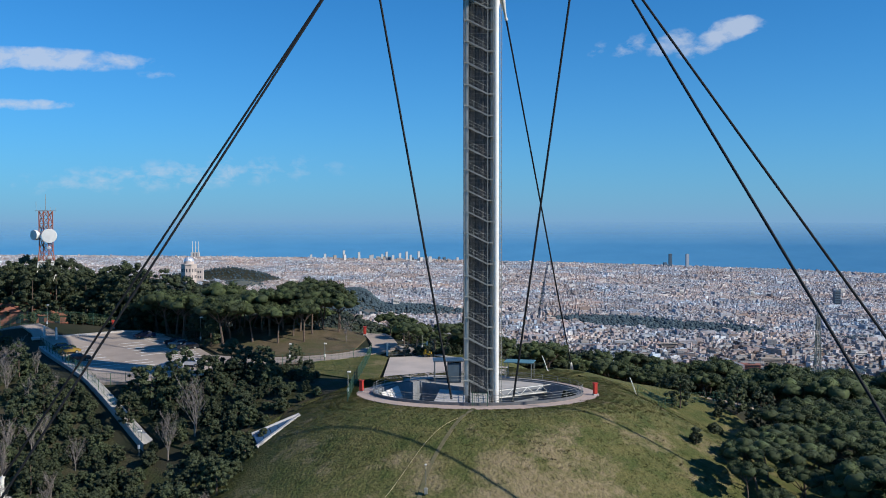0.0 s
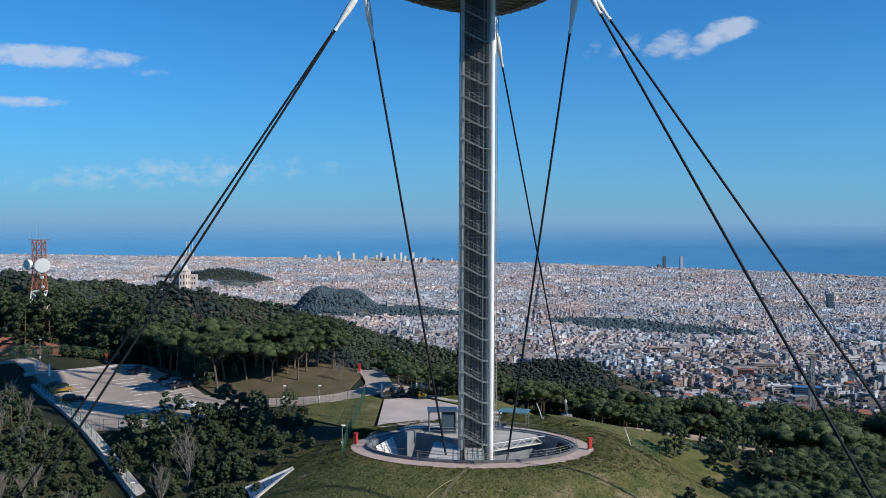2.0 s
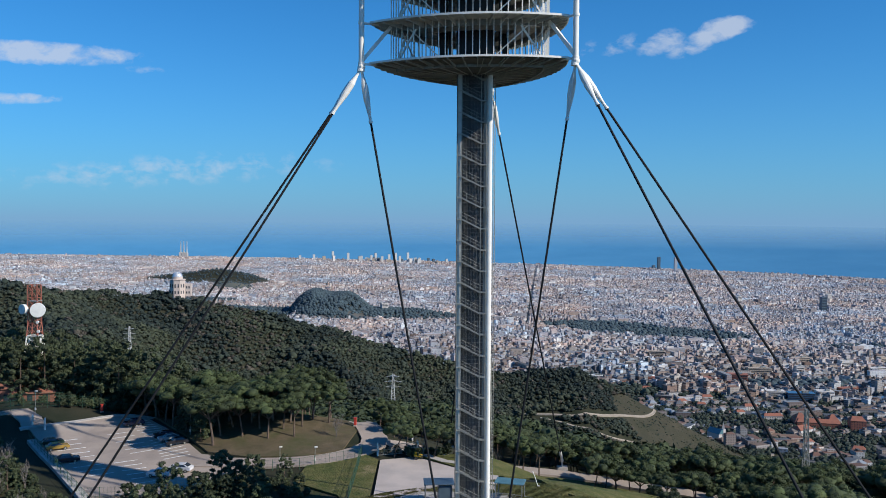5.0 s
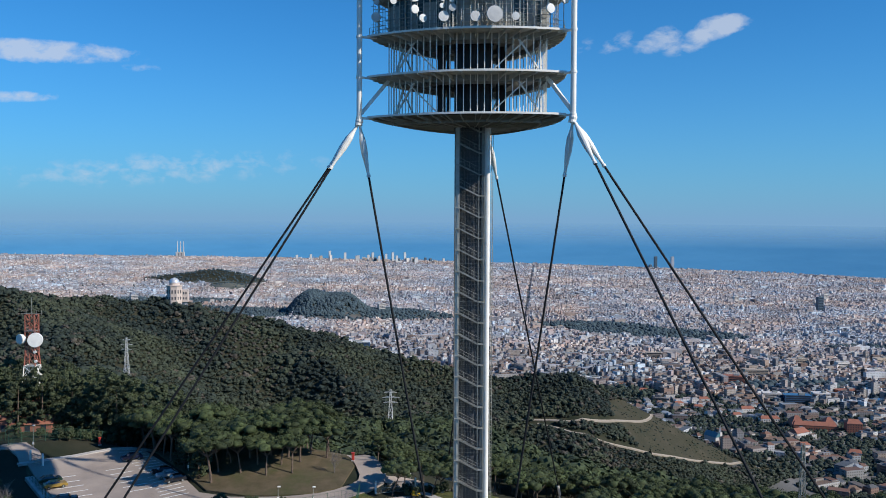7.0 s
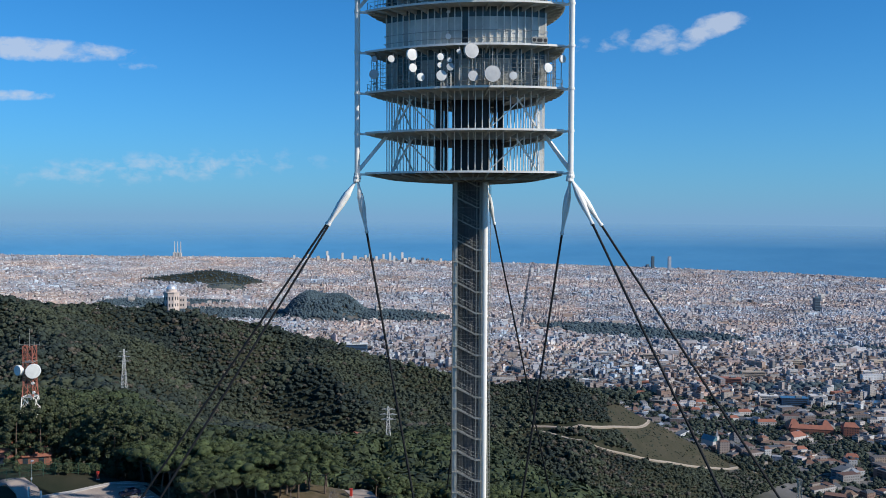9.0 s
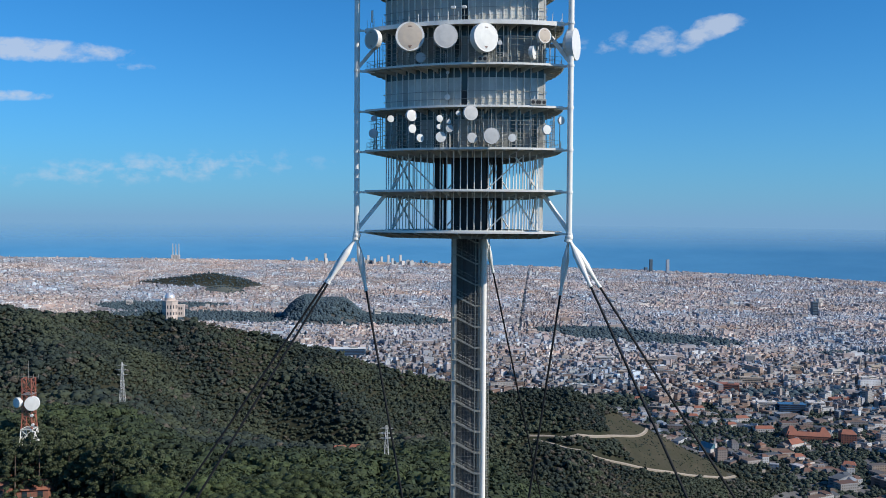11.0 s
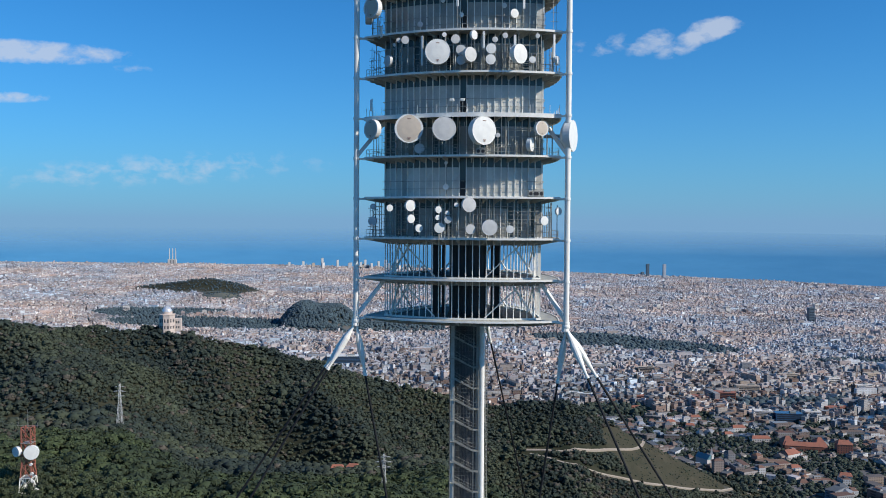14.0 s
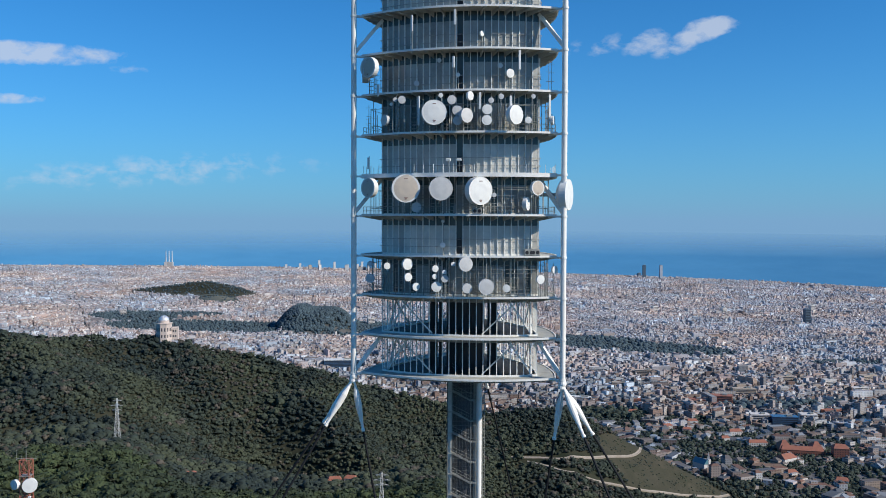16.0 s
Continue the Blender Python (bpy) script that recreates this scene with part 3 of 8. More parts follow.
for i in range(0, 60, 2):
    line = []
    for inset, dz in ((1.3, -0.34), (5.0, -0.79), (9.0, -0.99), (13.0, -1.04)):
        x, y = (core_ring() if inset > 12 else outline(inset))[i]
        line.append(Vector((x, y, deck_z(0) + dz)))
    bm = bmesh.new()
    for p, q in zip(line, line[1:]):
        add_beam(bm, p, q, 0.10, 0.16)
    tpart("rib", bm, M_deck, "", soffit)

# ---- storeys: 'open' cages of posts, 'clad' in light panels, 'dark' equipment floors ----
KINDS = ["open", "open", "dark", "clad", "dark", "clad", "dark", "slate", "slate", "clad"]
WALL = 3.35
N_BAYS = 24


def box_mesh(name, sx, sy, sz, material, z_from=0.0, bevel=0.0):
    bm = bmesh.new()
    add_box(bm, 0, 0, z_from + sz / 2, sx, sy, sz, bevel=bevel)
    me = bpy.data.meshes.new(name)
    bm.to_mesh(me)
    bm.free()
    me.materials.append(material)
    return me


arc0 = side_arc(2, WALL, N_BAYS)
BAY = math.dist(arc0[0], arc0[1])
H_WALL = STOREY - 0.17
me_panel = box_mesh("wall_panel", BAY * 0.88, 0.06, H_WALL * 0.76, M_panel, 0.0, 0.012)
me_panel_dk = box_mesh("wall_panel_slate", BAY * 0.86, 0.06, H_WALL * 0.76, M_panel_dk, 0.0, 0.012)
me_band = box_mesh("clerestory_pane", BAY * 0.985, 0.05, H_WALL * 0.238, M_band)
me_tall = box_mesh("tall_pane", BAY * 0.985, 0.05, H_WALL, M_band)
me_mull = box_mesh("mullion", 0.10, 0.22, H_WALL, M_white)
me_post = box_mesh("post", 0.11, 0.11, H_WALL, M_white)
me_door = box_mesh("door_leaf", BAY * 0.9, 0.08, 2.3, M_dark, 0.1)


def wall_frame(p, q):
    mx, my = (p[0] + q[0]) / 2 - AXIS.x, (p[1] + q[1]) / 2 - AXIS.y
    return mx, my, math.atan2(q[1] - p[1], q[0] - p[0])


rng = random.Random(5)
for k, kind in enumerate(KINDS):
    zb = deck_z(k) + 0.004
    store = new("storey", None)
    store.parent = tower
    tagged(store, {"open": "open cage of white posts", "dark": "dark equipment floor behind railings", "clad": "light grey panelled wall with dark top glazing", "slate": "slate blue panelled wall"}[kind])
    for side in (2, 0, 1):
        pts = side_arc(side, WALL, N_BAYS)
        front = side == 2
        joined = {}
        for i in range(N_BAYS):
            mx, my, az = wall_frame(pts[i], pts[i + 1])
            base = Matrix.Translation((mx, my, zb)) @ Matrix.Rotation(az, 4, "Z")
            px, py = pts[i][0] - AXIS.x, pts[i][1] - AXIS.y
            items = []
            if kind == "open":
                items.append((me_post, Matrix.Translation((px, py, zb)) @ Matrix.Rotation(az, 4, "Z"), "post"))
            else:
                items.append((me_mull, Matrix.Translation((px, py, zb)) @ Matrix.Rotation(az, 4, "Z") @ Matrix.Translation((0, -0.1, 0)), "mullion"))
                door = front and i == 12
                if door and kind != "dark":
                    items.append((me_door, base, "door_leaf"))
                    items.append((me_band, base @ Matrix.Translation((0, 0.03, 2.4)) @ Matrix.Diagonal((1, 1, (H_WALL - 2.4) / (H_WALL * 0.238), 1)), "pane"))
                elif kind == "dark":
                    if rng.random() < 0.75:
                        items.append((me_panel_dk, base, "wall_panel"))
                        items.append((me_band, base @ Matrix.Translation((0, 0, H_WALL * 0.761)), "pane"))
                    else:
                        items.append((me_tall, base, "pane"))
                else:
                    items.append((me_panel if kind == "clad" else me_panel_dk, base, "wall_panel"))
                    items.append((me_band, base @ Matrix.Translation((0, 0, H_WALL * 0.761)), "pane"))
            for me, m, nm in items:
                if front:
                    mesh_part(nm, me, store, m)
                else:
                    joined.setdefault(me, []).append(m)
        for me, ms in joined.items():
            bm = bmesh.new()
            for m in ms:
                start = len(bm.verts)
                bm.from_mesh(me)
                bm.verts.ensure_lookup_table()
                bmesh.ops.transform(bm, matrix=m, verts=bm.verts[start:])
            tagged(part("far_" + me.name.split(".")[0], bm, me.materials[0], store), kind="stuff")
    # curved dado rail and base kerb of the wall
    bm = bmesh.new()
    ring_slab(bm, outline(WALL - 0.12), outline(WALL + 0.12), deck_z(k) + 0.005, deck_z(k) + 0.22)
    tpart("kerb", bm, M_white, "", store)
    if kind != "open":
        # added near-black ring, so that the gaps between panels come out dark
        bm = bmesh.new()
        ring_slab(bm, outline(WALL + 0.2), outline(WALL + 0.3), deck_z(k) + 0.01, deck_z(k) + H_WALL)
        tpart("inner_wall", bm, M_dark, "near-black backing ring that darkens the gaps between panels", store)
        bm = bmesh.new()
        for zz in (1.15, 2.2):
            ring_slab(bm, outline(WALL - 0.38), outline(WALL - 0.32), deck_z(k) + zz, deck_z(k) + zz + 0.06)
        tpart("guard_rail", bm, M_steel, "thin steel rail round the wall", store)
    else:
        # raking braces inside the cage
        for side in (2, 0, 1):
            p = side_arc(side, WALL + 0.7, 12)
            for i, j, w in ((1, 4, 0.16), (11, 8, 0.16), (2, 0, 0.22), (10, 12, 0.22)):
                bm = bmesh.new()
                add_beam(bm, (*p[i], deck_z(k) + H_WALL - 0.3), (*p[j], deck_z(k) + 0.2), w, w)
                tpart("brace", bm, M_white, "", store)

# rails along the rim
for k in range(N_DECKS):
    bm = bmesh.new()
    front = side_arc(2, 1.0, 40)
    left, right = side_arc(1, 1.0, 40)[28:], side_arc(0, 1.0, 40)[:12]
    tall = {5: 1.25, 2: 1.1, 6: 1.1, 4: 1.1}.get(k, 0.0)
    for line in (front, left, right):
        for i, p in enumerate(line):
            if tall and i % 2 == 0:
                add_rod(bm, (*p, deck_z(k)), (*p, deck_z(k) + tall), 0.03, sides=4)
        if tall and k != 5:
            for h in (tall * 0.5, tall):
                for p, q in zip(line, line[1:]):
                    add_rod(bm, (*p, deck_z(k) + h), (*q, deck_z(k) + h), 0.022, sides=4)
    if tall:
        tpart("rim_railing", bm, M_white if k == 5 else M_steel, "posts and rails along the deck rim")
    else:
        bm.free()

# equipment racks of pipes on the dark floors
for k in (2, 4, 6):
    bm = bmesh.new()
    for side, lo, hi in ((2, 0, 48), (1, 36, 48), (0, 0, 12)):
        p = side_arc(side, 1.9, 48)
        step = 2 if k != 4 else 4
        for i in range(lo, hi + 1, step):
            if (i * 7 + k) % 5 != 0:
                add_rod(bm, (*p[i], deck_z(k)), (*p[i], deck_z(k) + STOREY - 0.6 - 0.6 * ((i * 3 + k) % 4)), 0.05, sides=5)
        for zz in ((0.9, 2.0, 3.2, 4.3) if k == 2 else (0.9, 3.4) if k == 4 else (1.2, 3.6)):
            for i in range(lo, hi):
                if (i * 5 + int(zz * 3)) % 9 != 0:
                    add_rod(bm, (*p[i], deck_z(k) + zz), (*p[i + 1], deck_z(k) + zz), 0.035, sides=4)
    tpart("antenna_rack", bm, M_steel, "grey pipe rack for antennas")

# corner masts with struts
for c, d in zip(CORNERS, DIRS):
    bm = bmesh.new()
    cx, cy = c + d * 0.25
    add_rod(bm, (cx, cy, Z0 - 1.3), (cx, cy, deck_z(N_DECKS - 1) + 0.5), 0.38, sides=14)
    mast = tpart("corner_mast", bm, M_white, "white vertical steel tube at a deck corner")
    for k in range(N_DECKS):
        bm = bmesh.new()
        add_rod(bm, (cx, cy, deck_z(k) - 0.32), (cx, cy, deck_z(k) - 0.02), 0.46, sides=14)
        inn = AXIS + d * (R_VERT - 2.2)
        add_beam(bm, (cx, cy, deck_z(k) - 0.2), (inn.x, inn.y, deck_z(k) - 0.2), 0.3, 0.28)
        tpart("collar", bm, M_white, "", mast)
    for k in (0, 4, 8):
        bm = bmesh.new()
        inn = AXIS + d * (R_VERT - 3.9)
        add_beam(bm, (cx, cy, deck_z(k) + 0.1), (inn.x, inn.y, deck_z(k + 1) - 0.4), 0.46, 0.46)
        tpart("strut", bm, M_white, "slanting white strut", mast)
    bm = bmesh.new()
    add_rod(bm, (cx - 0.1, cy, Z0 - 1.2), (cx - 0.1, cy - 0.01, Z0 - 0.5), 0.55, 0.42, sides=12)
    bmesh.ops.create_uvsphere(bm, u_segments=12, v_segments=8, radius=0.55, matrix=Matrix.Translation((cx, cy, Z0 - 0.6)))
    tpart("pin_joint", bm, M_white, "", mast)

# guy cables: corner index, end point; the two outer ones of each corner and the inner one
ANCHORS = []
for k, (angles, reach, zs) in enumerate((((187, 200), (67, 67), (-10.5, -15.0)), ((305.65, 331.8), (68.1, 67.7), (-4.9, -10.8)), ((70.7, 93.0), (62.6, 67), (-7.0, -5.0)))):
    for a, r, z in zip(angles, reach, zs):
        ANCHORS.append((k, (AXIS.x + r * math.cos(radians(a)), AXIS.y + r * math.sin(radians(a)), z)))
INNER = [(0, (-0.75, 120.6, -1.2)), (1, (7.4, 120.6, -1.2)), (2, (4.6, 131.5, -1.2))]
for k, end in ANCHORS + INNER:
    c = CORNERS[k] + DIRS[k] * 0.25
    a = Vector((c.x, c.y, Z0 - 0.8))
    b = Vector(end)
    d = (b - a).normalized()
    bm = bmesh.new()
    prof = ((0.2, 0.16), (1.2, 0.2), (2.6, 0.46), (4.2, 0.46), (6.4, 0.22), (7.2, 0.20), (7.25, 0.27), (7.6, 0.27))
    add_tube(bm, [a + d * s for s, r in prof], [r for s, r in prof], 12)
    tpart("cable_socket", bm, M_white, "white spindle-shaped cable socket")
    bm = bmesh.new()
    first = a + d * 7.5
    total = (b - first).length
    line = [first.lerp(b, i / 16) - Vector((0, 0, 0.0012 * total * 4 * i / 16 * (1 - i / 16))) for i in range(17)]
    add_tube(bm, line, [0.155] * 17, 8)
    tpart("guy_cable", bm, M_cable, "thick black steel guy cable")

# ---- the shaft: concrete core, open stair behind mesh, white rib ----
SX, SY = AXIS.x, AXIS.y
bm = bmesh.new()
add_rod(bm, (SX + 0.2, SY + 0.5, -6), (SX + 0.2, SY + 0.5, deck_z(N_DECKS - 1)), 2.1, sides=32)
shaft = tpart("shaft", bm, M_core, "grey concrete core of the tower")
XL, XR, YF = SX - 2.52, SX + 1.55, SY - 2.35
Z_TOP = deck_z(0) - 0.2
bm = bmesh.new()
add_box(bm, XL + 0.3, YF + 0.25, Z_TOP / 2 - 0.5, 0.5, 0.12, Z_TOP + 1)
tpart("side_panel", bm, M_panel, "pale grey strip panel", shaft)
# panel colour includes the shade inside the stair and below the platform
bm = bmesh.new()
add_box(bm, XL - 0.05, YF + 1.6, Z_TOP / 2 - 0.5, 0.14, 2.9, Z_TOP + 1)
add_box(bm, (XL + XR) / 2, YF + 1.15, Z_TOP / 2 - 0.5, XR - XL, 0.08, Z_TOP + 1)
tpart("back_panel", bm, M_stairwell, "panel behind the stair, its colour darkened for shade", shaft)
bm = bmesh.new()
X1 = XR - 0.75
for x in (XL + 0.62, X1, XR):
    add_box(bm, x, YF, Z_TOP / 2 - 0.5, 0.09, 0.09, Z_TOP + 1)
add_box(bm, XL, YF, Z_TOP / 2 - 0.5, 0.08, 0.08, Z_TOP + 1)
tpart("stair_post", bm, M_steel, "", shaft)
STEP = 3.01
n_fl = int(Z_TOP / STEP) + 1
for i in range(n_fl):
    z = 0.9 + i * STEP
    if z + 0.6 > Z_TOP:
        break
    bm = bmesh.new()
    add_box(bm, (X1 + XR) / 2, YF + 0.5, z, XR - X1 + 0.1, 1.1, 0.16)
    tpart("landing", bm, M_deck, "", shaft)
    bm = bmesh.new()
    add_box(bm, XL + 0.3, YF + 0.5, z + 1.35, 0.66, 1.1, 0.14)
    tpart("landing", bm, M_deck, "", shaft)
    bm = bmesh.new()
    a, b = Vector((X1, YF, z)), Vector((XL + 0.62, YF, z + 1.35))
    add_beam(bm, a, b, 0.05, 0.2)
    add_beam(bm, a + Vector((0, 0.9, 0)), b + Vector((0, 0.9, 0)), 0.05, 0.2)
    for s in range(8):
        p = a.lerp(b, (s + 0.5) / 8)
        add_box(bm, p.x, p.y + 0.45, p.z, 0.27, 0.86, 0.04)
    up = Vector((0, 0, 1.0))
    add_rod(bm, a + up, b + up, 0.025, sides=4)
    add_rod(bm, a + up * 0.55, b + up * 0.55, 0.018, sides=4)
    for s in (0.25, 0.5, 0.75):
        p = a.lerp(b, s)
        add_rod(bm, p, p + up, 0.018, sides=4)
    for h in (0.5, 1.0):
        add_rod(bm, (X1, YF, z + h), (XR, YF, z + h), 0.02, sides=4)
    tpart("stair_flight", bm, M_steel, "steel stair flight with handrail", shaft)
bm = bmesh.new()
add_box(bm, (X1 + XR) / 2, YF + 1.05, Z_TOP / 2 - 0.5, XR - X1 - 0.02, 0.05, Z_TOP + 0.6)
tpart("landing_screen", bm, M_panel, "light grey sheet behind the landings", shaft)
# wire mesh in front of the stair
bm = bmesh.new()
for i in range(1, 16):
    x = XL + 0.62 + (XR - XL - 0.62) * i / 16
    add_box(bm, x, YF - 0.07, Z_TOP / 2 - 0.5, 0.012, 0.012, Z_TOP + 0.8)
for i in range(int(Z_TOP / 0.6)):
    add_box(bm, (XL + 0.62 + XR) / 2, YF - 0.08, 0.5 + i * 0.6, XR - XL - 0.62, 0.012, 0.014)
tpart("wire_screen", bm, M_steel, "fine steel wire screen", shaft)
bm = bmesh.new()
add_rod(bm, (XR + 0.45, YF + 0.45, -4), (XR + 0.45, YF + 0.45, Z_TOP), 0.40, sides=20)
tpart("white_rib", bm, M_white, "smooth white rib running up the shaft", shaft)
bm = bmesh.new()
for dx, dy in ((1.02, 0.75), (1.28, 1.1)):
    add_rod(bm, (XR + dx, YF + dy, -1), (XR + dx, YF + dy, Z_TOP), 0.05, sides=6)
for i in range(int(Z_TOP / 0.5)):
    add_rod(bm, (XR + 1.02, YF + 0.75, i * 0.5), (XR + 1.28, YF + 1.1, i * 0.5), 0.025, sides=4)
tpart("service_ladder", bm, M_steel, "grey ladder beside the shaft", shaft)
# sleeve round the core within the platform, near-black to carry the deck shade
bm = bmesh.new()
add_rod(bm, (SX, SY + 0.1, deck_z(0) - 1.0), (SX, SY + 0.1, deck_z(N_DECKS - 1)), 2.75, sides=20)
tpart("core_lining", bm, M_dark, "near-black sleeve round the core, coloured for the deck shade")


# ---- ground round the tower: pit, paving, roads, car park ----
M_brush = split_mat("leaf_litter_and_brush", ((0.066, 0.058, 0.036), (0.038, 0.040, 0.022), 0.5), ((0.036, 0.047, 0.019), (0.054, 0.058, 0.026), 0.8), by_noise(0.25, 0.45, 0.6), bump=0.8, bump_scale=2.0)


def slab(name, pts, thick, material, label, category, lift=0.03, res=2.5, kind="structure"):
    """A paved patch that follows the land: outline of (x, y), densely sampled, with an edge of its own thickness."""
    bm = bmesh.new()
    vs = [bm.verts.new((x, y, 0)) for x, y in pts]
    f = bm.faces.new(vs)
    if f.calc_area() and f.normal.z < 0:
        f.normal_flip()
    bmesh.ops.triangulate(bm, faces=bm.faces[:])
    for _ in range(7):
        long_edges = [e for e in bm.edges if e.calc_length() > res * 1.5]
        if not long_edges:
            break
        bmesh.ops.subdivide_edges(bm, edges=long_edges, cuts=1)
        bmesh.ops.triangulate(bm, faces=bm.faces[:])
    for v in bm.verts:
        v.co.z = gz(v.co.x, v.co.y) + lift
    ext = bmesh.ops.extrude_face_region(bm, geom=bm.faces[:])
    low = [g for g in ext["geom"] if isinstance(g, bmesh.types.BMVert)]
    for v in low:
        v.co.z -= thick
    bmesh.ops.recalc_face_normals(bm, faces=bm.faces)
    ob = part(name, bm, material, None)
    return tagged(ob, label, category, kind=kind)


def ribbon(name, line, width, material, label, category, lift=0.05, step=3.0, thick=0.3, kind="structure"):
    """A road or track of constant width along a line of (x, y)."""
    pts = [Vector(p) for p in line]
    fine = []
    for i in range(len(pts) - 1):
        p0, p1, p2, p3 = pts[max(i - 1, 0)], pts[i], pts[i + 1], pts[min(i + 2, len(pts) - 1)]
        n = max(2, int((p2 - p1).length / step))
        for j in range(n):
            t = j / n
            fine.append(0.5 * ((2 * p1) + (p2 - p0) * t + (2 * p0 - 5 * p1 + 4 * p2 - p3) * t * t + (3 * p1 - p0 - 3 * p2 + p3) * t ** 3))
    fine.append(pts[-1])
    bm = bmesh.new()
    rows = []
    for i, p in enumerate(fine):
        d = (fine[min(i + 1, len(fine) - 1)] - fine[max(i - 1, 0)]).normalized()
        nrm = Vector((-d.y, d.x))
        zc = gz(p.x, p.y)
        row = []
        for s in (-0.5, -0.17, 0.17, 0.5):
            q = p + nrm * width * s
            row.append(bm.verts.new((q.x, q.y, max(gz(q.x, q.y), zc) + lift)))
        lo = p - nrm * width * 0.5
        hi = p + nrm * width * 0.5
        row = [bm.verts.new((lo.x, lo.y, zc - thick))] + row + [bm.verts.new((hi.x, hi.y, zc - thick))]
        rows.append(row)
    for a, b in zip(rows, rows[1:]):
        for j in range(5):
            bm.faces.new((a[j + 1], a[j], b[j], b[j + 1]))
    bmesh.ops.recalc_face_normals(bm, faces=bm.faces)
    ob = part(name, bm, material, None)
    return tagged(ob, label, category, kind=kind)


def eye_shape(grow, n=28):
    """Rounded eye-shaped outline of the pit about the tower foot, counter-clockwise from the left tip."""
    cx, cy, half, front, back = 2.7, 125.6, 15.0 + grow, 8.3 + grow, 11.0 + grow
    pts = []
    for i in range(n * 2):
        a = math.pi + math.pi * i / n
        c, s = math.cos(a), math.sin(a)
        pts.append((cx + half * c, cy + (front if s < 0 else back) * s * (abs(s) ** 0.12)))
    return pts


def build_pit():
    inner, outer = eye_shape(0.0), eye_shape(2.6)
    bm = bmesh.new()
    ring_slab(bm, outer, inner, -0.5, 0.06)
    tagged(part("pavement", bm, M_paving, None), "pinkish paved walk round the tower pit", "pavement", kind="structure")
    bm = bmesh.new()
    ring_slab(bm, eye_shape(0.35), eye_shape(0.0), 0.061, 0.42)
    kerb = tagged(part("kerb", bm, mat("weathered_kerb", (0.15, 0.15, 0.15), (0.10, 0.10, 0.102), 0.6, 0.9, 0.0, 0.2, 9, 0.3), None), "low dark weathered concrete kerb round the pit", "kerb", kind="structure")
    bm = bmesh.new()
    ring_slab(bm, eye_shape(0.0), eye_shape(-0.3), -6.2, 0.3)
    tagged(part("wall_pit", bm, M_pitwall, None), "grey plastered retaining wall of the pit", "wall", kind="structure")
    bm = bmesh.new()
    add_prism(bm, eye_shape(0.2), -6.4, -6.0)
    tagged(part("floor", bm, M_concrete, None), "concrete floor of the pit", "floor", kind="structure")
    # rail round the rim
    rail = thing("pit_railing", (2.7, 125.6, 0), "thin grey steel railing round the pit rim", "railing")
    pts = eye_shape(0.2, 30)
    T = Matrix.Translation((-2.7, -125.6, 0))
    for i in range(0, len(pts), 2):
        bm = bmesh.new()
        add_rod(bm, (*pts[i], 0.4), (*pts[i], 1.4), 0.03, sides=5)
        bmesh.ops.transform(bm, matrix=T, verts=bm.verts)
        part("post", bm, M_steel, rail)
    for h in (0.7, 1.05, 1.4):
        bm = bmesh.new()
        add_tube(bm, [(*p, h) for p in pts + pts[:1]], [0.022] * (len(pts) + 1), 4)
        bmesh.ops.transform(bm, matrix=T, verts=bm.verts)
        part("rail", bm, M_steel, rail)
    # white slanting blocks and stepped side of the pit
    bm = bmesh.new()
    add_prism(bm, [(-3.4, 119.2), (0.9, 118.2), (0.9, 126.5), (-2.8, 128.0)], -6.0, 0.2)
    tagged(part("service_block", bm, M_render_w, None), "white rendered service block inside the pit", "block")
    bm = bmesh.new()
    vs = [bm.verts.new(p) for p in ((-11.2, 124.8, 0.25), (-9.2, 130.5, 0.25), (-7.0, 128.5, -4.5), (-8.4, 123.5, -4.5), (-11.3, 124.8, -6), (-9.3, 130.6, -6), (-6.9, 128.5, -6), (-8.3, 123.4, -6))]
    for f in ((0, 1, 2, 3), (4, 7, 6, 5), (0, 4, 5, 1), (1, 5, 6, 2), (2, 6, 7, 3), (3, 7, 4, 0)):
        bm.faces.new([vs[i] for i in f])
    bmesh.ops.recalc_face_normals(bm, faces=bm.faces)
    tagged(part("sloping_buttress", bm, M_render_w, None), "white sloping buttress in the pit", "buttress")
    # bridge from the front rim to the foot of the shaft, and a second at the back
    bridge = thing("footbridge", (2.9, 118, 0), "short concrete footbridge from the pit rim to the shaft", "footbridge")
    bm = bmesh.new()
    add_box(bm, 0, 2.6, 0.2, 2.6, 7.0, 0.35)
    part("deck", bm, M_concrete, bridge)
    for sx in (-1.25, 1.25):
        bm = bmesh.new()
        for h in (0.9, 1.4):
            add_beam(bm, (sx, -0.8, h), (sx, 6.0, h), 0.06, 0.06)
        for i in range(6):
            add_beam(bm, (sx, -0.8 + i * 1.35, 0.35), (sx, -0.8 + i * 1.35, 1.4), 0.05, 0.05)
        part("side_rail", bm, M_steel, bridge)
    bm = bmesh.new()
    for sx in (-1.0, 1.0):
        add_beam(bm, (sx, -1.6, 0.1), (sx, -1.6, 2.1), 0.1, 0.1)
    for i in range(9):
        add_beam(bm, (-1 + i * 0.25, -1.6, 0.2), (-1 + i * 0.25, -1.6, 1.9), 0.03, 0.03)
    add_beam(bm, (-1, -1.6, 1.9), (1, -1.6, 1.9), 0.06, 0.06)
    part("gate", bm, M_fence, bridge, "dark wire gate")
    bm = bmesh.new()
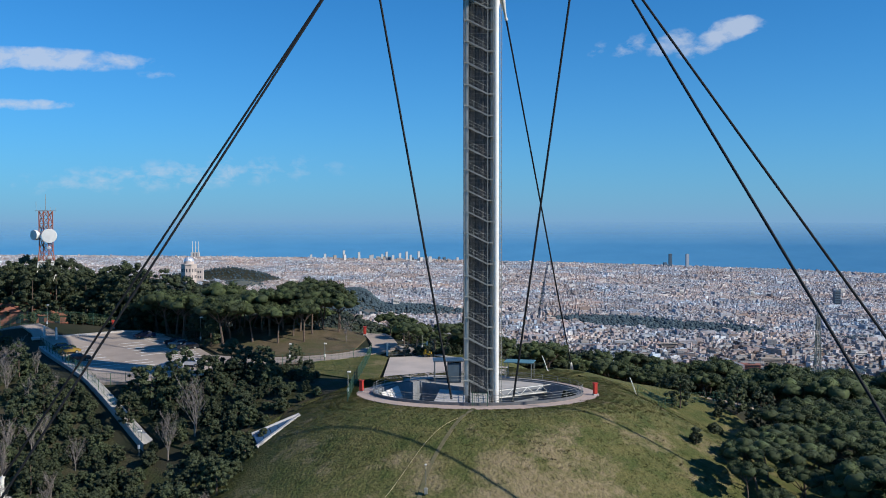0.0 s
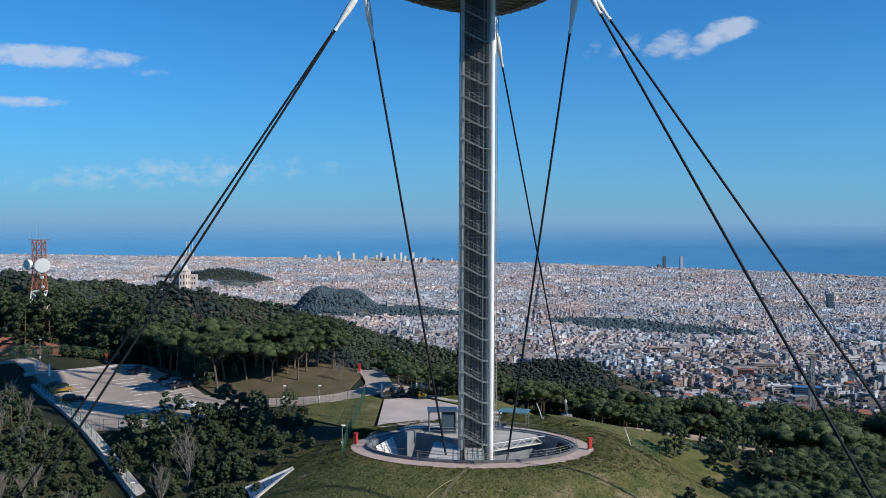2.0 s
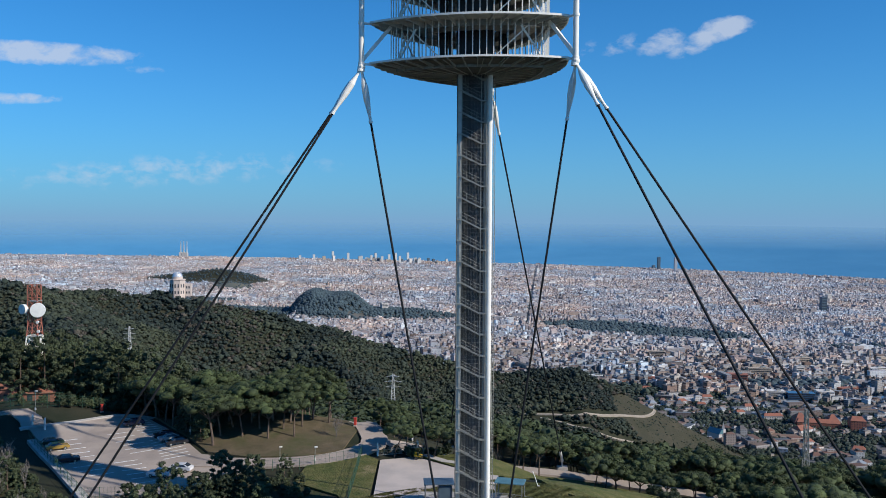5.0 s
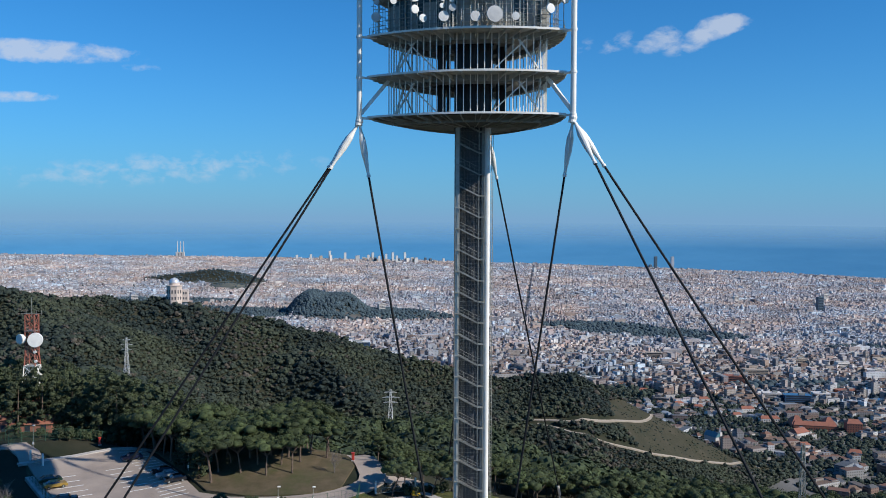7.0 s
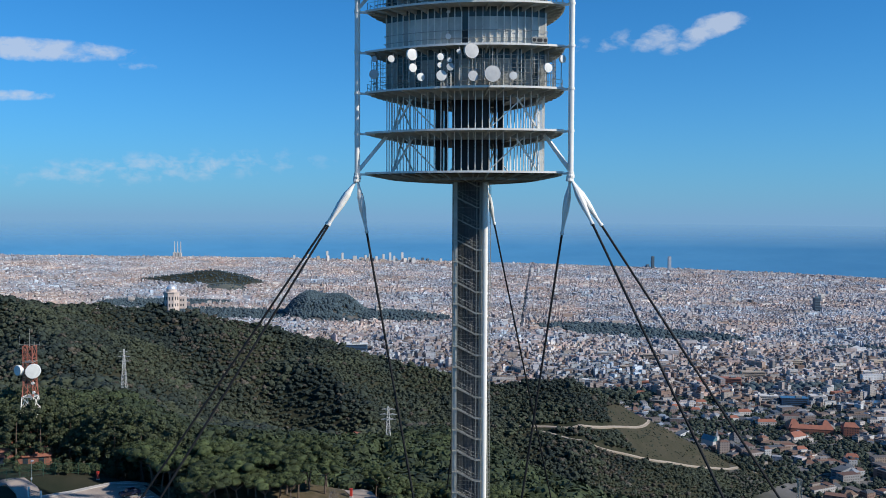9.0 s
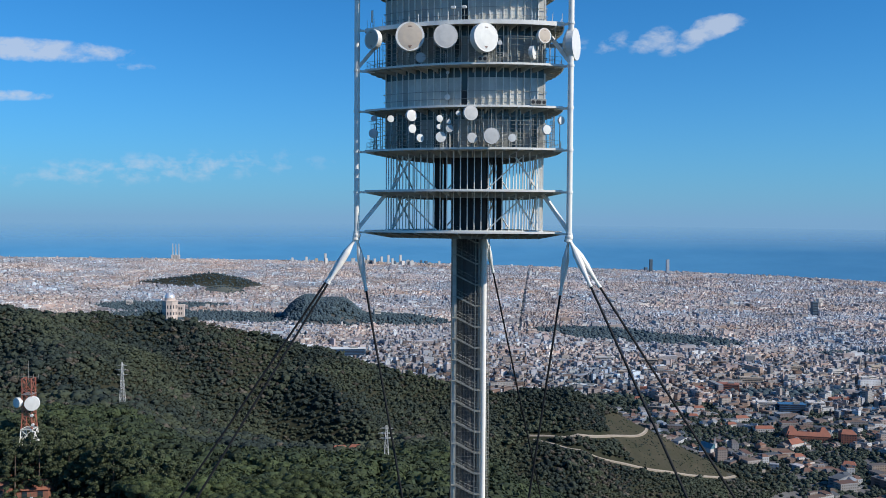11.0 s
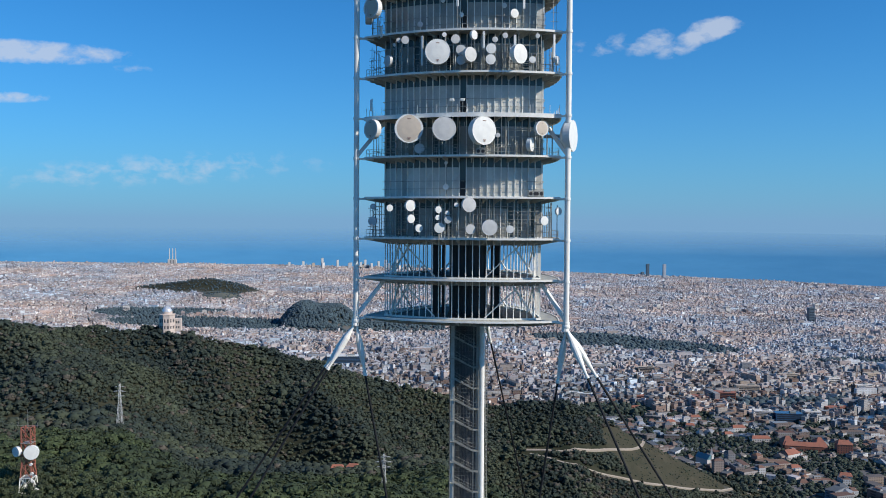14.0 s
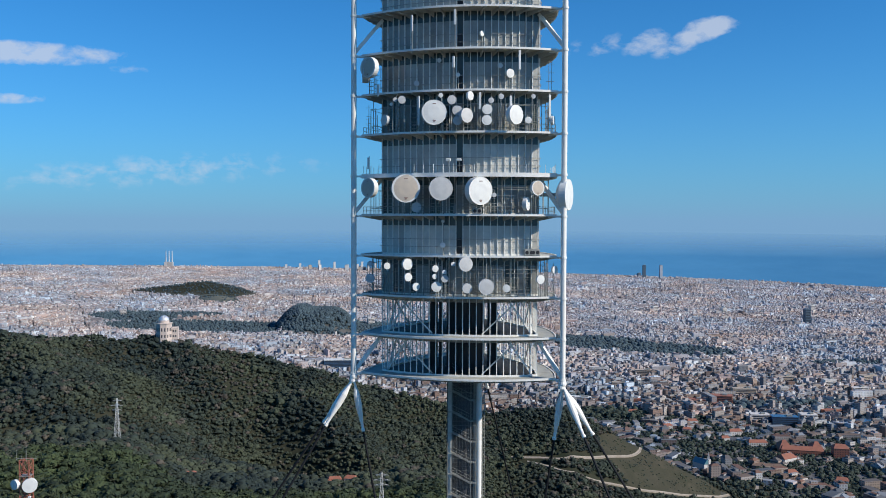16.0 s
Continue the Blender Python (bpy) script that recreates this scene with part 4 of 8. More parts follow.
    add_prism(bm, [(-9.0, 137.0), (-7.4, 134.9), (-3.5, 133.0), (0.0, 130.6), (5.2, 128.6), (12.0, 132.0), (14.6, 134.6), (9.0, 140.0), (-5.0, 140.5)][::1], -6.0, 0.058)
    terrace = part("terrace", bm, M_pitwall, None)
    bm = bmesh.new()
    add_prism(bm, [(-9.0, 137.0), (-7.4, 134.9), (-3.5, 133.0), (0.0, 130.6), (5.2, 128.6), (12.0, 132.0), (14.6, 134.6), (9.0, 140.0), (-5.0, 140.5)], 0.062, 0.1)
    part("screed", bm, M_concrete, terrace, "pale concrete top")
    tagged(terrace, "concrete terrace behind the shaft at the back of the pit", "terrace", kind="structure")
    truss = thing("lattice_gangway", (9.7, 129.4, -1.0), "grey lattice steel gangway across the pit", "gangway")
    bm = bmesh.new()
    for h in (0.1, 1.15):
        add_beam(bm, (-5.0, -3.0, h), (5.0, 3.2, h), 0.09, 0.09)
    n = 9
    for i in range(n):
        p = Vector((-5.0, -3.0, 0.1)).lerp(Vector((5.0, 3.2, 0.1)), i / n)
        q = Vector((-5.0, -3.0, 0.1)).lerp(Vector((5.0, 3.2, 0.1)), (i + 1) / n)
        add_beam(bm, p + Vector((0, 0, 1.05 if i % 2 else 0)), q + Vector((0, 0, 0 if i % 2 else 1.05)), 0.06, 0.06)
    part("truss", bm, M_white, truss)
    bm = bmesh.new()
    add_beam(bm, (-5.0, -2.4, 0.05), (5.0, 3.8, 0.05), 1.1, 0.06)
    part("tread", bm, M_deck, truss)


build_pit()


def kiosk(x, y, rz, w, d, h, wall, roof, label, cabin=True):
    k = thing("equipment_kiosk", pose(x, y, 0.06, 0, 0, rz), label, "kiosk", "kiosks by the tower foot")
    for sx in (-1, 1):
        for sy in (-1, 1):
            bm = bmesh.new()
            add_box(bm, sx * w / 2, sy * d / 2, h / 2, 0.12, 0.12, h)
            part("post", bm, M_steel, k)
    bm = bmesh.new()
    add_box(bm, 0, 0, h + 0.08, w + 0.5, d + 0.5, 0.14, bevel=0.03)
    sheet = part("roof", bm, roof, k, "ribbed sheet roof")
    for i in range(int((w + 0.4) / 0.3)):
        bm = bmesh.new()
        add_box(bm, -w / 2 - 0.1 + i * 0.3, 0, h + 0.17, 0.06, d + 0.4, 0.05)
        part("rib", bm, roof, sheet)
    if cabin:
        bm = bmesh.new()
        add_box(bm, w * 0.22, 0, h * 0.48, w * 0.5, d * 0.9, h * 0.9, bevel=0.04)
        part("cabin", bm, wall, k, "dark blue-grey metal cabin")
    bm = bmesh.new()
    for hh in (0.55, 1.05):
        add_box(bm, 0, -d / 2, hh, w, 0.05, 0.05)
        add_box(bm, -w / 2, 0, hh, 0.05, d, 0.05)
    part("rail", bm, M_steel, k)
    return k


kiosk(-1.7, 134.6, 4, 4.2, 3.0, 3.4, M_blue, M_blue, "blue-grey equipment kiosk with a dark sheet roof on posts")
kiosk(9.6, 137.4, -14, 4.2, 2.6, 2.7, M_steel, M_teal, "open steel shelter with a blue-green roof beside the pit", False)

slab("paving_access", [(-12.2, 137.8), (-1.0, 138.2), (7.5, 141.5), (8.5, 151.0), (0.5, 155.0), (-6.4, 161.5), (-12.8, 159.0)], 0.4, M_forecourt, "pale concrete forecourt behind the tower pit", "forecourt", 0.05)
slab("car_park", [(-60.5, 141.6), (-42.5, 142.5), (-37.0, 154.5), (-38.5, 160.0), (-47.0, 163.0), (-56.0, 176.0), (-67.0, 190.0), (-74.0, 187.5), (-86.5, 177.0), (-80.0, 168.5)], 0.4, M_carpark, "pale worn asphalt car park with faded bay lines", "car park", 0.05)
ribbon("road_upper", [(-46, 158.5), (-36, 158.0), (-27, 158.6), (-20, 161.5), (-15, 168.0), (-16, 176), (-20, 185), (-30, 198), (-46, 214)], 5.2, M_carpark, "pale asphalt access road curving behind the tower", "road", 0.07)
ribbon("road_lower", [(-13, 169.5), (-5, 174), (10, 179), (24, 181), (35, 180), (48, 175), (62, 171), (80, 168)], 4.6, M_carpark, "grey road running behind the tower and into the pines", "road", 0.12)
ribbon("verge_path", [(-9.5, 171), (-7.5, 166.5), (-4.5, 163.0), (-1.0, 159.0), (4, 157.0)], 1.6, M_concrete, "narrow pale footpath beside the forecourt", "path", 0.08)
ribbon("kerb_car_park", [(-88, 176), (-79, 182.5), (-73, 188.5), (-64, 194)], 1.1, M_concrete, "pale concrete kerb of the car park", "kerb", 0.16)
ribbon("wall_walk", [(-82.8, 170.2), (-72, 156.5), (-62.3, 143.6), (-55.5, 136.5), (-46.5, 128.0)], 1.5, M_concrete, "pale concrete walkway along a retaining wall", "walkway", 0.35, thick=2.2)
ribbon("path_far_left", [(-130, 172), (-104, 181), (-92, 184), (-86, 178)], 4.5, M_carpark, "asphalt lane to the car park gate", "road", 0.08)

slab("ground_valley", [(-104, 176), (-88, 167), (-66, 140), (-47, 125.5), (-30, 117), (-27, 108), (-30, 92), (-66, 88), (-106, 120)], 0.3, M_brush, "brown leaf litter and low brush in the valley", "ground", 0.02)
slab("ground_bank", [(-57, 138), (-42, 140), (-36.5, 150), (-27, 146), (-18, 138), (-16, 131), (-24, 128), (-28, 119.5), (-44, 128)], 0.3, M_brush, "brown leaf litter and low brush below the car park", "ground", 0.02)

# grass mound in front of and beside the pit, with tufts
def mound():
    n, m = 72, 26
    verts, faces = [], []
    inner = eye_shape(2.55, 36)
    for j in range(m):
        s = (j / (m - 1)) ** 1.25
        for i in range(n):
            ix, iy = inner[i]
            a = math.atan2(iy - 127.0, ix - 2.7)
            c, sn = math.cos(a), math.sin(a)
            if sn < -0.45:
                reach = 36.0
            elif c < 0:
                reach = 12.0 + 24.0 * min(1.0, max(0.0, (-sn + 0.1) / 0.55)) if sn < 0.1 else 5.0
            else:
                reach = 40.0 if sn < 0.15 else (24.0 if sn < 0.6 and c > 0.5 else 9.0)
            x, y = ix + c * reach * s, iy + sn * reach * s
            verts.append((x, y, gz(x, y) + 0.05 * (1 if j < m - 1 else -12) + 0.08 * math.sin(x * 1.3) * math.sin(y * 1.7)))
    for j in range(m - 1):
        for i in range(n):
            k = (i + 1) % n
            faces.append((j * n + i, j * n + k, (j + 1) * n + k, (j + 1) * n + i))
    me = quick_mesh("grass_mound", verts, np.array(faces)[:, ::-1], M_grass, True)
    tagged(new("ground_mound", me), "green and straw-coloured grass mound round the tower", "grass", kind="structure")
    v = np.array(verts)
    g = np.random.default_rng(3)
    quads = np.array(faces)
    pick = quads[g.integers(0, len(quads), 42000)]
    w = g.dirichlet((1, 1, 1, 1), len(pick))
    p = (v[pick] * w[..., None]).sum(1)
    tuft_field("grass_tufts", p, 0.05, 0.10, g)
    pick = quads[g.integers(0, len(quads), 9000)]
    w = g.dirichlet((1, 1, 1, 1), len(pick))
    p = (v[pick] * w[..., None]).sum(1)
    lush = np.sin(p[:, 0] / 3.1 + 1.7 * np.sin(p[:, 1] / 4.3)) + np.sin(p[:, 1] / 2.3) + g.normal(0, 0.4, len(p)) > 0.8
    tuft_field("grass_clumps", np.repeat(p[lush], 3, 0) + g.normal(0, 0.2, (3 * lush.sum(), 3)) * np.array([1, 1, 0]), 0.08, 0.10, g)


def tuft_field(name, p, w, h, g):
    """Many small three-bladed tufts in one mesh."""
    n = len(p)
    vs, fs = [], []
    for b in range(3):
        a = g.uniform(0, 2 * math.pi, n)
        ww = w * g.uniform(0.6, 1.5, n)
        hh = h * g.uniform(0.4, 1.5, n)
        lean = g.uniform(0.0, 0.5, n) * hh
        dx, dy = np.cos(a), np.sin(a)
        base = p + np.stack([g.normal(0, 0.12, n), g.normal(0, 0.12, n), np.full(n, -0.02)], 1)
        vs.append(np.stack([base + np.stack([-dy * ww, dx * ww, 0 * a], 1), base + np.stack([dy * ww, -dx * ww, 0 * a], 1), base + np.stack([dx * lean, dy * lean, hh], 1)], 1).reshape(-1, 3))
    v = np.concatenate(vs)
    f = np.arange(len(v)).reshape(-1, 3)
    tagged(new(name, quick_mesh(name, v, f, M_blade)), "short green and dry straw grass tufts on the mound", "grass", kind="stuff")


mound()
slab("grass_strip", [(-12.9, 138.0), (-13.2, 159.0), (-16.5, 163.0), (-26, 156.0), (-26.5, 147.0), (-18.0, 139.0), (-15.5, 131.0)], 0.3, M_grass, "rough grass strip beside the forecourt", "grass", 0.04)
slab("grass_bank", [(0.5, 156), (9.5, 151), (13, 152.5), (22, 152.6), (36, 153), (48, 156), (50, 165), (44, 171.5), (34, 176.5), (24, 177.5), (10, 175.5), (-3, 170), (-7, 164)], 0.3, M_grass, "grassy bank behind the forecourt", "grass", 0.03)


slab("grass_slope", [(17, 141.5), (24.5, 134), (29, 128), (36, 122), (44, 126), (51, 136), (46, 147), (36, 155), (24, 158), (14, 152)], 0.3, M_grass, "grass slope beside the tower mound", "grass", 0.05)


# brown slope of the pine knoll
M_litter = split_mat("dry_pine_litter", ((0.14, 0.108, 0.068), (0.085, 0.072, 0.042), 0.4), ((0.075, 0.080, 0.034), (0.11, 0.095, 0.055), 0.6), by_noise(0.12, 0.48, 0.62), bump=0.5)
slab("ground_knoll", [(-20.5, 165), (-27, 161.6), (-38, 161.4), (-46, 164), (-56, 177.5), (-66, 192), (-72, 215), (-30, 215), (-24, 190), (-19, 176)], 0.4, M_litter, "brown knoll of dry pine litter and thin grass", "ground", 0.04)


def bay_lines():
    """Faded painted bay lines and arrows of the car park."""
    g = random.Random(8)
    marks = thing("bay_markings", (-60, 165, gz(-60, 165) + 0.06), "faded white painted parking bay lines", "markings")
    rows = [((-56.5, 175.5), (-68.0, 190.0), 9, (-4.5, -1.6)), ((-49.0, 162.8), (-55.5, 174.0), 7, (-4.2, -2.6)), ((-79.0, 170.0), (-64.0, 150.0), 8, (4.4, 2.6)), ((-58.0, 160.0), (-50.0, 149.0), 5, (-3.6, -2.0)), ((-66, 178), (-57, 166), 5, (-3.8, -2.2))]
    for (ax, ay), (bx, by), n, (dx, dy) in rows:
        for i in range(n + 1):
            x, y = ax + (bx - ax) * i / n, ay + (by - ay) * i / n
            p, q = Vector((x, y, gz(x, y) + 0.07)), Vector((x + dx, y + dy, gz(x + dx, y + dy) + 0.07))
            bm = bmesh.new()
            add_beam(bm, p, q, 0.22, 0.03)
            bmesh.ops.transform(bm, matrix=Matrix.Translation((60, -165, -gz(-60, 165) - 0.06)), verts=bm.verts)
            part("bay_line", bm, M_lines, marks)


bay_lines()


def red_box(x, y, rz=0, h=1.7):
    b = thing("hydrant_cabinet", pose(x, y, gz(x, y) + 0.02, 0, 0, rz), "red metal fire hydrant cabinet on a concrete foot", "cabinet", "fire hydrant cabinets")
    bm = bmesh.new()
    add_box(bm, 0, 0, 0.1, 0.7, 0.6, 0.22, bevel=0.02)
    part("foot", bm, M_concrete, b)
    bm = bmesh.new()
    add_box(bm, 0, 0, 0.2 + (h - 0.2) / 2, 0.56, 0.42, h - 0.2, bevel=0.05)
    part("body", bm, M_red, b)
    bm = bmesh.new()
    add_box(bm, 0, -0.225, 0.2 + (h - 0.2) / 2, 0.44, 0.03, h - 0.45, bevel=0.01)
    part("door", bm, M_red, b)
    bm = bmesh.new()
    add_prism(bm, [(-0.34, -0.28), (0.34, -0.28), (0.34, 0.28), (-0.34, 0.28)], h, h + 0.09)
    part("cap", bm, M_red, b)


for x, y, rz in ((19.6, 124.6, 20), (-14.3, 126.6, -20), (-19.6, 178.5, 0), (-76.5, 189.5, 30)):
    red_box(x, y, rz)


def lamp_post(x, y, h=4.2, rz=0, white=True):
    p = thing("lamp_post", pose(x, y, gz(x, y), 0, 0, rz), "slim grey lamp post with a floodlight head", "lamp post", "lamp posts")
    bm = bmesh.new()
    add_rod(bm, (0, 0, -0.4), (0, 0, h), 0.07, 0.045, 8)
    part("pole", bm, M_steel, p)
    bm = bmesh.new()
    add_box(bm, 0.15, 0, h + 0.1, 0.55, 0.34, 0.2, bevel=0.04)
    part("lamp_head", bm, M_white, p)
    bm = bmesh.new()
    add_box(bm, 0, -0.06, 0.9, 0.3, 0.22, 0.55, bevel=0.03)
    part("junction_box", bm, M_white, p)


for x, y, h in ((-16.0, 124.5, 3.4), (-88.5, 184.0, 4.6), (-12.3, 186.0, 4.4), (-52.3, 173.8, 5.0), (-24.5, 157.0, 3.0), (-31.0, 157.5, 3.0), (-47.5, 127.0, 3.2), (-7.6, 175.5, 4.0)):
    lamp_post(x, y, h)


def fence(name, line, h, label, mesh_gap=0.35, material=None):
    """Wire fence: posts, rails and upright wires along a line."""
    material = material or M_fence
    x0, y0 = line[0]
    base = Vector((x0, y0, gz(x0, y0)))
    f = thing("fence", base, label, "fence", "wire fences")
    pts = []
    for (ax, ay), (bx, by) in zip(line, line[1:]):
        n = max(1, round(math.hypot(bx - ax, by - ay) / 2.6))
        pts += [(ax + (bx - ax) * i / n, ay + (by - ay) * i / n) for i in range(n)]
    pts.append(line[-1])
    P = [Vector((x, y, gz(x, y))) - base for x, y in pts]
    for p in P:
        bm = bmesh.new()
        add_rod(bm, p - Vector((0, 0, 0.3)), p + Vector((0, 0, h)), 0.045, sides=6)
        part("post", bm, material, f)
    for a, b in zip(P, P[1:]):
        bm = bmesh.new()
        for hh in (0.15, h * 0.5, h - 0.1):
            add_beam(bm, a + Vector((0, 0, hh)), b + Vector((0, 0, hh)), 0.03, 0.03)
        n = max(2, int((b - a).length / mesh_gap))
        for i in range(1, n):
            p = a.lerp(b, i / n)
            add_beam(bm, p + Vector((0, 0, 0.1)), p + Vector((0, 0, h - 0.05)), 0.018, 0.018)
        tagged(part("wire_panel", bm, material, f), kind="stuff")


fence("a", [(-16.6, 163.2), (-16.2, 145), (-16.0, 132.2), (-15.6, 121.0)], 2.0, "grey-green wire fence along the mound edge")
fence("b", [(-83.5, 170.8), (-73, 157.5), (-63.4, 144.2), (-56.8, 137.0), (-47.6, 128.2)], 2.2, "green wire fence above the retaining wall")
fence("c", [(-98, 181), (-92, 186), (-84, 191), (-76, 196), (-66, 203)], 2.4, "tall green mesh fence behind the car park", 0.2)
fence("d", [(27.0, 131), (33, 139), (38, 146), (46, 152), (58, 150)], 1.8, "thin wire fence along the edge of the mound")
fence("e", [(-60.0, 141.2), (-42.5, 142.0), (-36.5, 154.0), (-27, 155.0), (-17, 160.0)], 1.8, "thin wire fence along the car park edge", 0.6)
fence("f", [(-118, 196), (-108, 193), (-98, 191), (-88, 196)], 2.6, "tall green mesh fence before the houses", 0.2)


def sliding_gate(x, y, rz, w):
    g = thing("sliding_gate", pose(x, y, gz(x, y) + 0.05, 0, 0, rz), "pale blue-grey steel sliding gate across the forecourt", "gate")
    bm = bmesh.new()
    for h in (0.15, 1.1, 2.0):
        add_box(bm, 0, 0, h, w, 0.07, 0.09)
    part("gate_frame", bm, M_steel, g)
    n = int(w / 0.22)
    bm = bmesh.new()
    for i in range(n + 1):
        add_box(bm, -w / 2 + i * w / n, 0, 1.07, 0.035, 0.035, 1.85)
    part("bars", bm, M_steel, g)
    for sx in (-1, 1):
        bm = bmesh.new()
        add_box(bm, sx * (w / 2 + 0.2), 0, 1.25, 0.3, 0.3, 2.5, bevel=0.03)
        part("gate_post", bm, M_white, g)


sliding_gate(-9.9, 164.0, 18, 7.4)
sliding_gate(-84.5, 177.0, -35, 4.2)

# small yellow machine by the gate
ym = thing("road_roller", pose(-5.9, 160.0, gz(-5.9, 160.0), 0, 0, 25), "small yellow site machine beside the forecourt gate", "machine")
bm = bmesh.new()
add_box(bm, 0, 0, 0.75, 1.5, 0.8, 0.55, bevel=0.08)
part("body", bm, M_yellow, ym)
bm = bmesh.new()
add_box(bm, -0.35, 0, 1.2, 0.5, 0.6, 0.45, bevel=0.06)
part("hood", bm, M_yellow, ym)
for sx in (-0.55, 0.55):
    bm = bmesh.new()
    add_rod(bm, (sx, -0.42, 0.32), (sx, 0.42, 0.32), 0.32, sides=14)
    part("drum", bm, M_dark, ym)
bm = bmesh.new()
add_tube(bm, [(0.5, -0.25, 1.0), (0.95, -0.25, 1.5), (0.95, 0.25, 1.5), (0.5, 0.25, 1.0)], [0.04] * 4, 6)
part("handlebar", bm, M_dark, ym)

# sunken glazed skylight let into the mound
sk = thing("skylight", pose(-25.2, 121.6, -4.75, 0, 0, 0), "sloping blue glass skylight with a white concrete rim", "skylight")
a, b = Vector((2.4, 2.2, 1.75)), Vector((-2.8, -2.3, -1.7))
side = Vector((-1.4, 3.0, 1.0))
for off, nm in ((0.0, "near_rim"), (1.0, "far_rim")):
    bm = bmesh.new()
    add_beam(bm, a + side * off * 0.08, b + side * off, 0.42 if nm == "near_rim" else 0.25, 0.8)
    part("rim", bm, M_render_w, sk, "white concrete rim")
for i in range(6):
    s, e = i / 6, (i + 0.93) / 6
    bm = bmesh.new()
    p = [a.lerp(b, s), a.lerp(b, e), (a + side * 0.08).lerp(b + side, e), (a + side * 0.08).lerp(b + side, s)]
    up = Vector((0, 0, 0.2))
    lo = [bm.verts.new(q) for q in p]
    hi = [bm.verts.new(q + up) for q in p]
    bm.faces.new(lo[::-1])
    bm.faces.new(hi)
    for j in range(4):
        bm.faces.new((lo[j], lo[(j + 1) % 4], hi[(j + 1) % 4], hi[j]))
    bmesh.ops.recalc_face_normals(bm, faces=bm.faces)
    part("pane", bm, M_bluegl, sk)

def leaning_post(x, y, h, lean):
    """A thin pale post that has tipped over, with a capped top and a footing."""
    k = thing("leaning_post", (x, y, gz(x, y)), "thin pale metal post leaning over in the grass", "post", "leaning posts")
    bm = bmesh.new()
    add_tube(bm, [(0, 0, -0.2), (lean * 0.5, 0, h * 0.5), (lean, 0, h)], [0.07, 0.065, 0.06], 8)
    part("pole", bm, M_white, k)
    bm = bmesh.new()
    add_box(bm, 0, 0, 0.06, 0.4, 0.4, 0.2, bevel=0.04)
    part("footing", bm, M_concrete, k)


leaning_post(14.7, 143.2, 2.6, -1.0)
leaning_post(27.9, 136.0, 2.9, -1.15)


# white anchor blocks of the guy cables
for k, (x, y, z) in ANCHORS:
    g = gz(x, y)
    an = thing("cable_anchor", (x, y, g), "white leaning steel anchor strut on a concrete block", "anchor", "guy cable anchors")
    bm = bmesh.new()
    add_box(bm, 0, 0, 0.25, 2.2, 1.4, 1.1, bevel=0.08)
    part("block", bm, M_concrete, an)
    up = (Vector((CORNERS[k].x, CORNERS[k].y, Z0)) - Vector((x, y, z))).normalized()
    bm = bmesh.new()
    top = Vector((0, 0, max(z - g, 0.9)))
    add_tube(bm, [(0, 0, 0.5), top, top + up * (2.6 if z - g < 2 else 0.5)], [0.36, 0.33, 0.26], 10)
    part("strut", bm, M_white, an)


def car(x, y, rz, paint, label):
    c = thing("car", pose(x, y, gz(x, y) + 0.05, 0, 0, rz), label, "car", "parked cars")
    bm = bmesh.new()
    prof = [(-2.1, 0.35), (-2.15, 0.75), (-1.9, 0.92), (-0.95, 1.0), (-0.45, 1.42), (0.95, 1.46), (1.75, 1.0), (2.1, 0.9), (2.12, 0.4)]
    left = [bm.verts.new((px, -0.86 + (0.16 if pz > 1.1 else 0), pz)) for px, pz in prof]
    right = [bm.verts.new((px, 0.86 - (0.16 if pz > 1.1 else 0), pz)) for px, pz in prof]
    bm.faces.new(left)
    bm.faces.new(right[::-1])
    n = len(prof)
    for i in range(n):
        j = (i + 1) % n
        bm.faces.new((left[j], left[i], right[i], right[j]))
    bmesh.ops.recalc_face_normals(bm, faces=bm.faces)
    body = part("body", bm, paint, c)
    for s in (-1, 1):
        bm = bmesh.new()
        vs = [bm.verts.new((px, s * py, pz)) for px, py, pz in ((-0.8, 0.875, 1.03), (-0.42, 0.74, 1.37), (0.9, 0.73, 1.4), (1.5, 0.875, 1.03))]
        f = bm.faces.new(vs)
        bmesh.ops.extrude_face_region(bm, geom=[f])
        for v in bm.verts[-4:]:
            v.co.y -= s * 0.05
        bmesh.ops.recalc_face_normals(bm, faces=bm.faces)
        part("side_window", bm, M_window, body)
    for pts in (((-0.97, 1.02), (-0.5, 1.4)), ((1.02, 1.45), (1.7, 1.05))):
        bm = bmesh.new()
        (xa, za), (xb, zb) = pts
        add_beam(bm, (xa, 0, za + 0.02), (xb, 0, zb + 0.02), 1.34, 0.03)
        part("windscreen", bm, M_window, body)
    for wx in (-1.3, 1.3):
        for s in (-1, 1):
            bm = bmesh.new()
            add_rod(bm, (wx, s * 0.68, 0.31), (wx, s * 0.88, 0.31), 0.31, sides=14)
            w = part("wheel", bm, M_tyre, c)
            bm = bmesh.new()
            add_rod(bm, (wx, s * 0.86, 0.31), (wx, s * 0.895, 0.31), 0.18, sides=10)
            part("rim", bm, M_steel, w)
    for s in (-1, 1):
        bm = bmesh.new()
        add_box(bm, -2.06, s * 0.6, 0.72, 0.16, 0.36, 0.15, bevel=0.03)
        part("headlight", bm, M_dish, c)


def paint(name, col):
    m = mat(name, col, [v * 0.92 for v in col], 1.0, 0.22, 0.1, 0.0, 5, 0.04, spec=0.6)
    return m


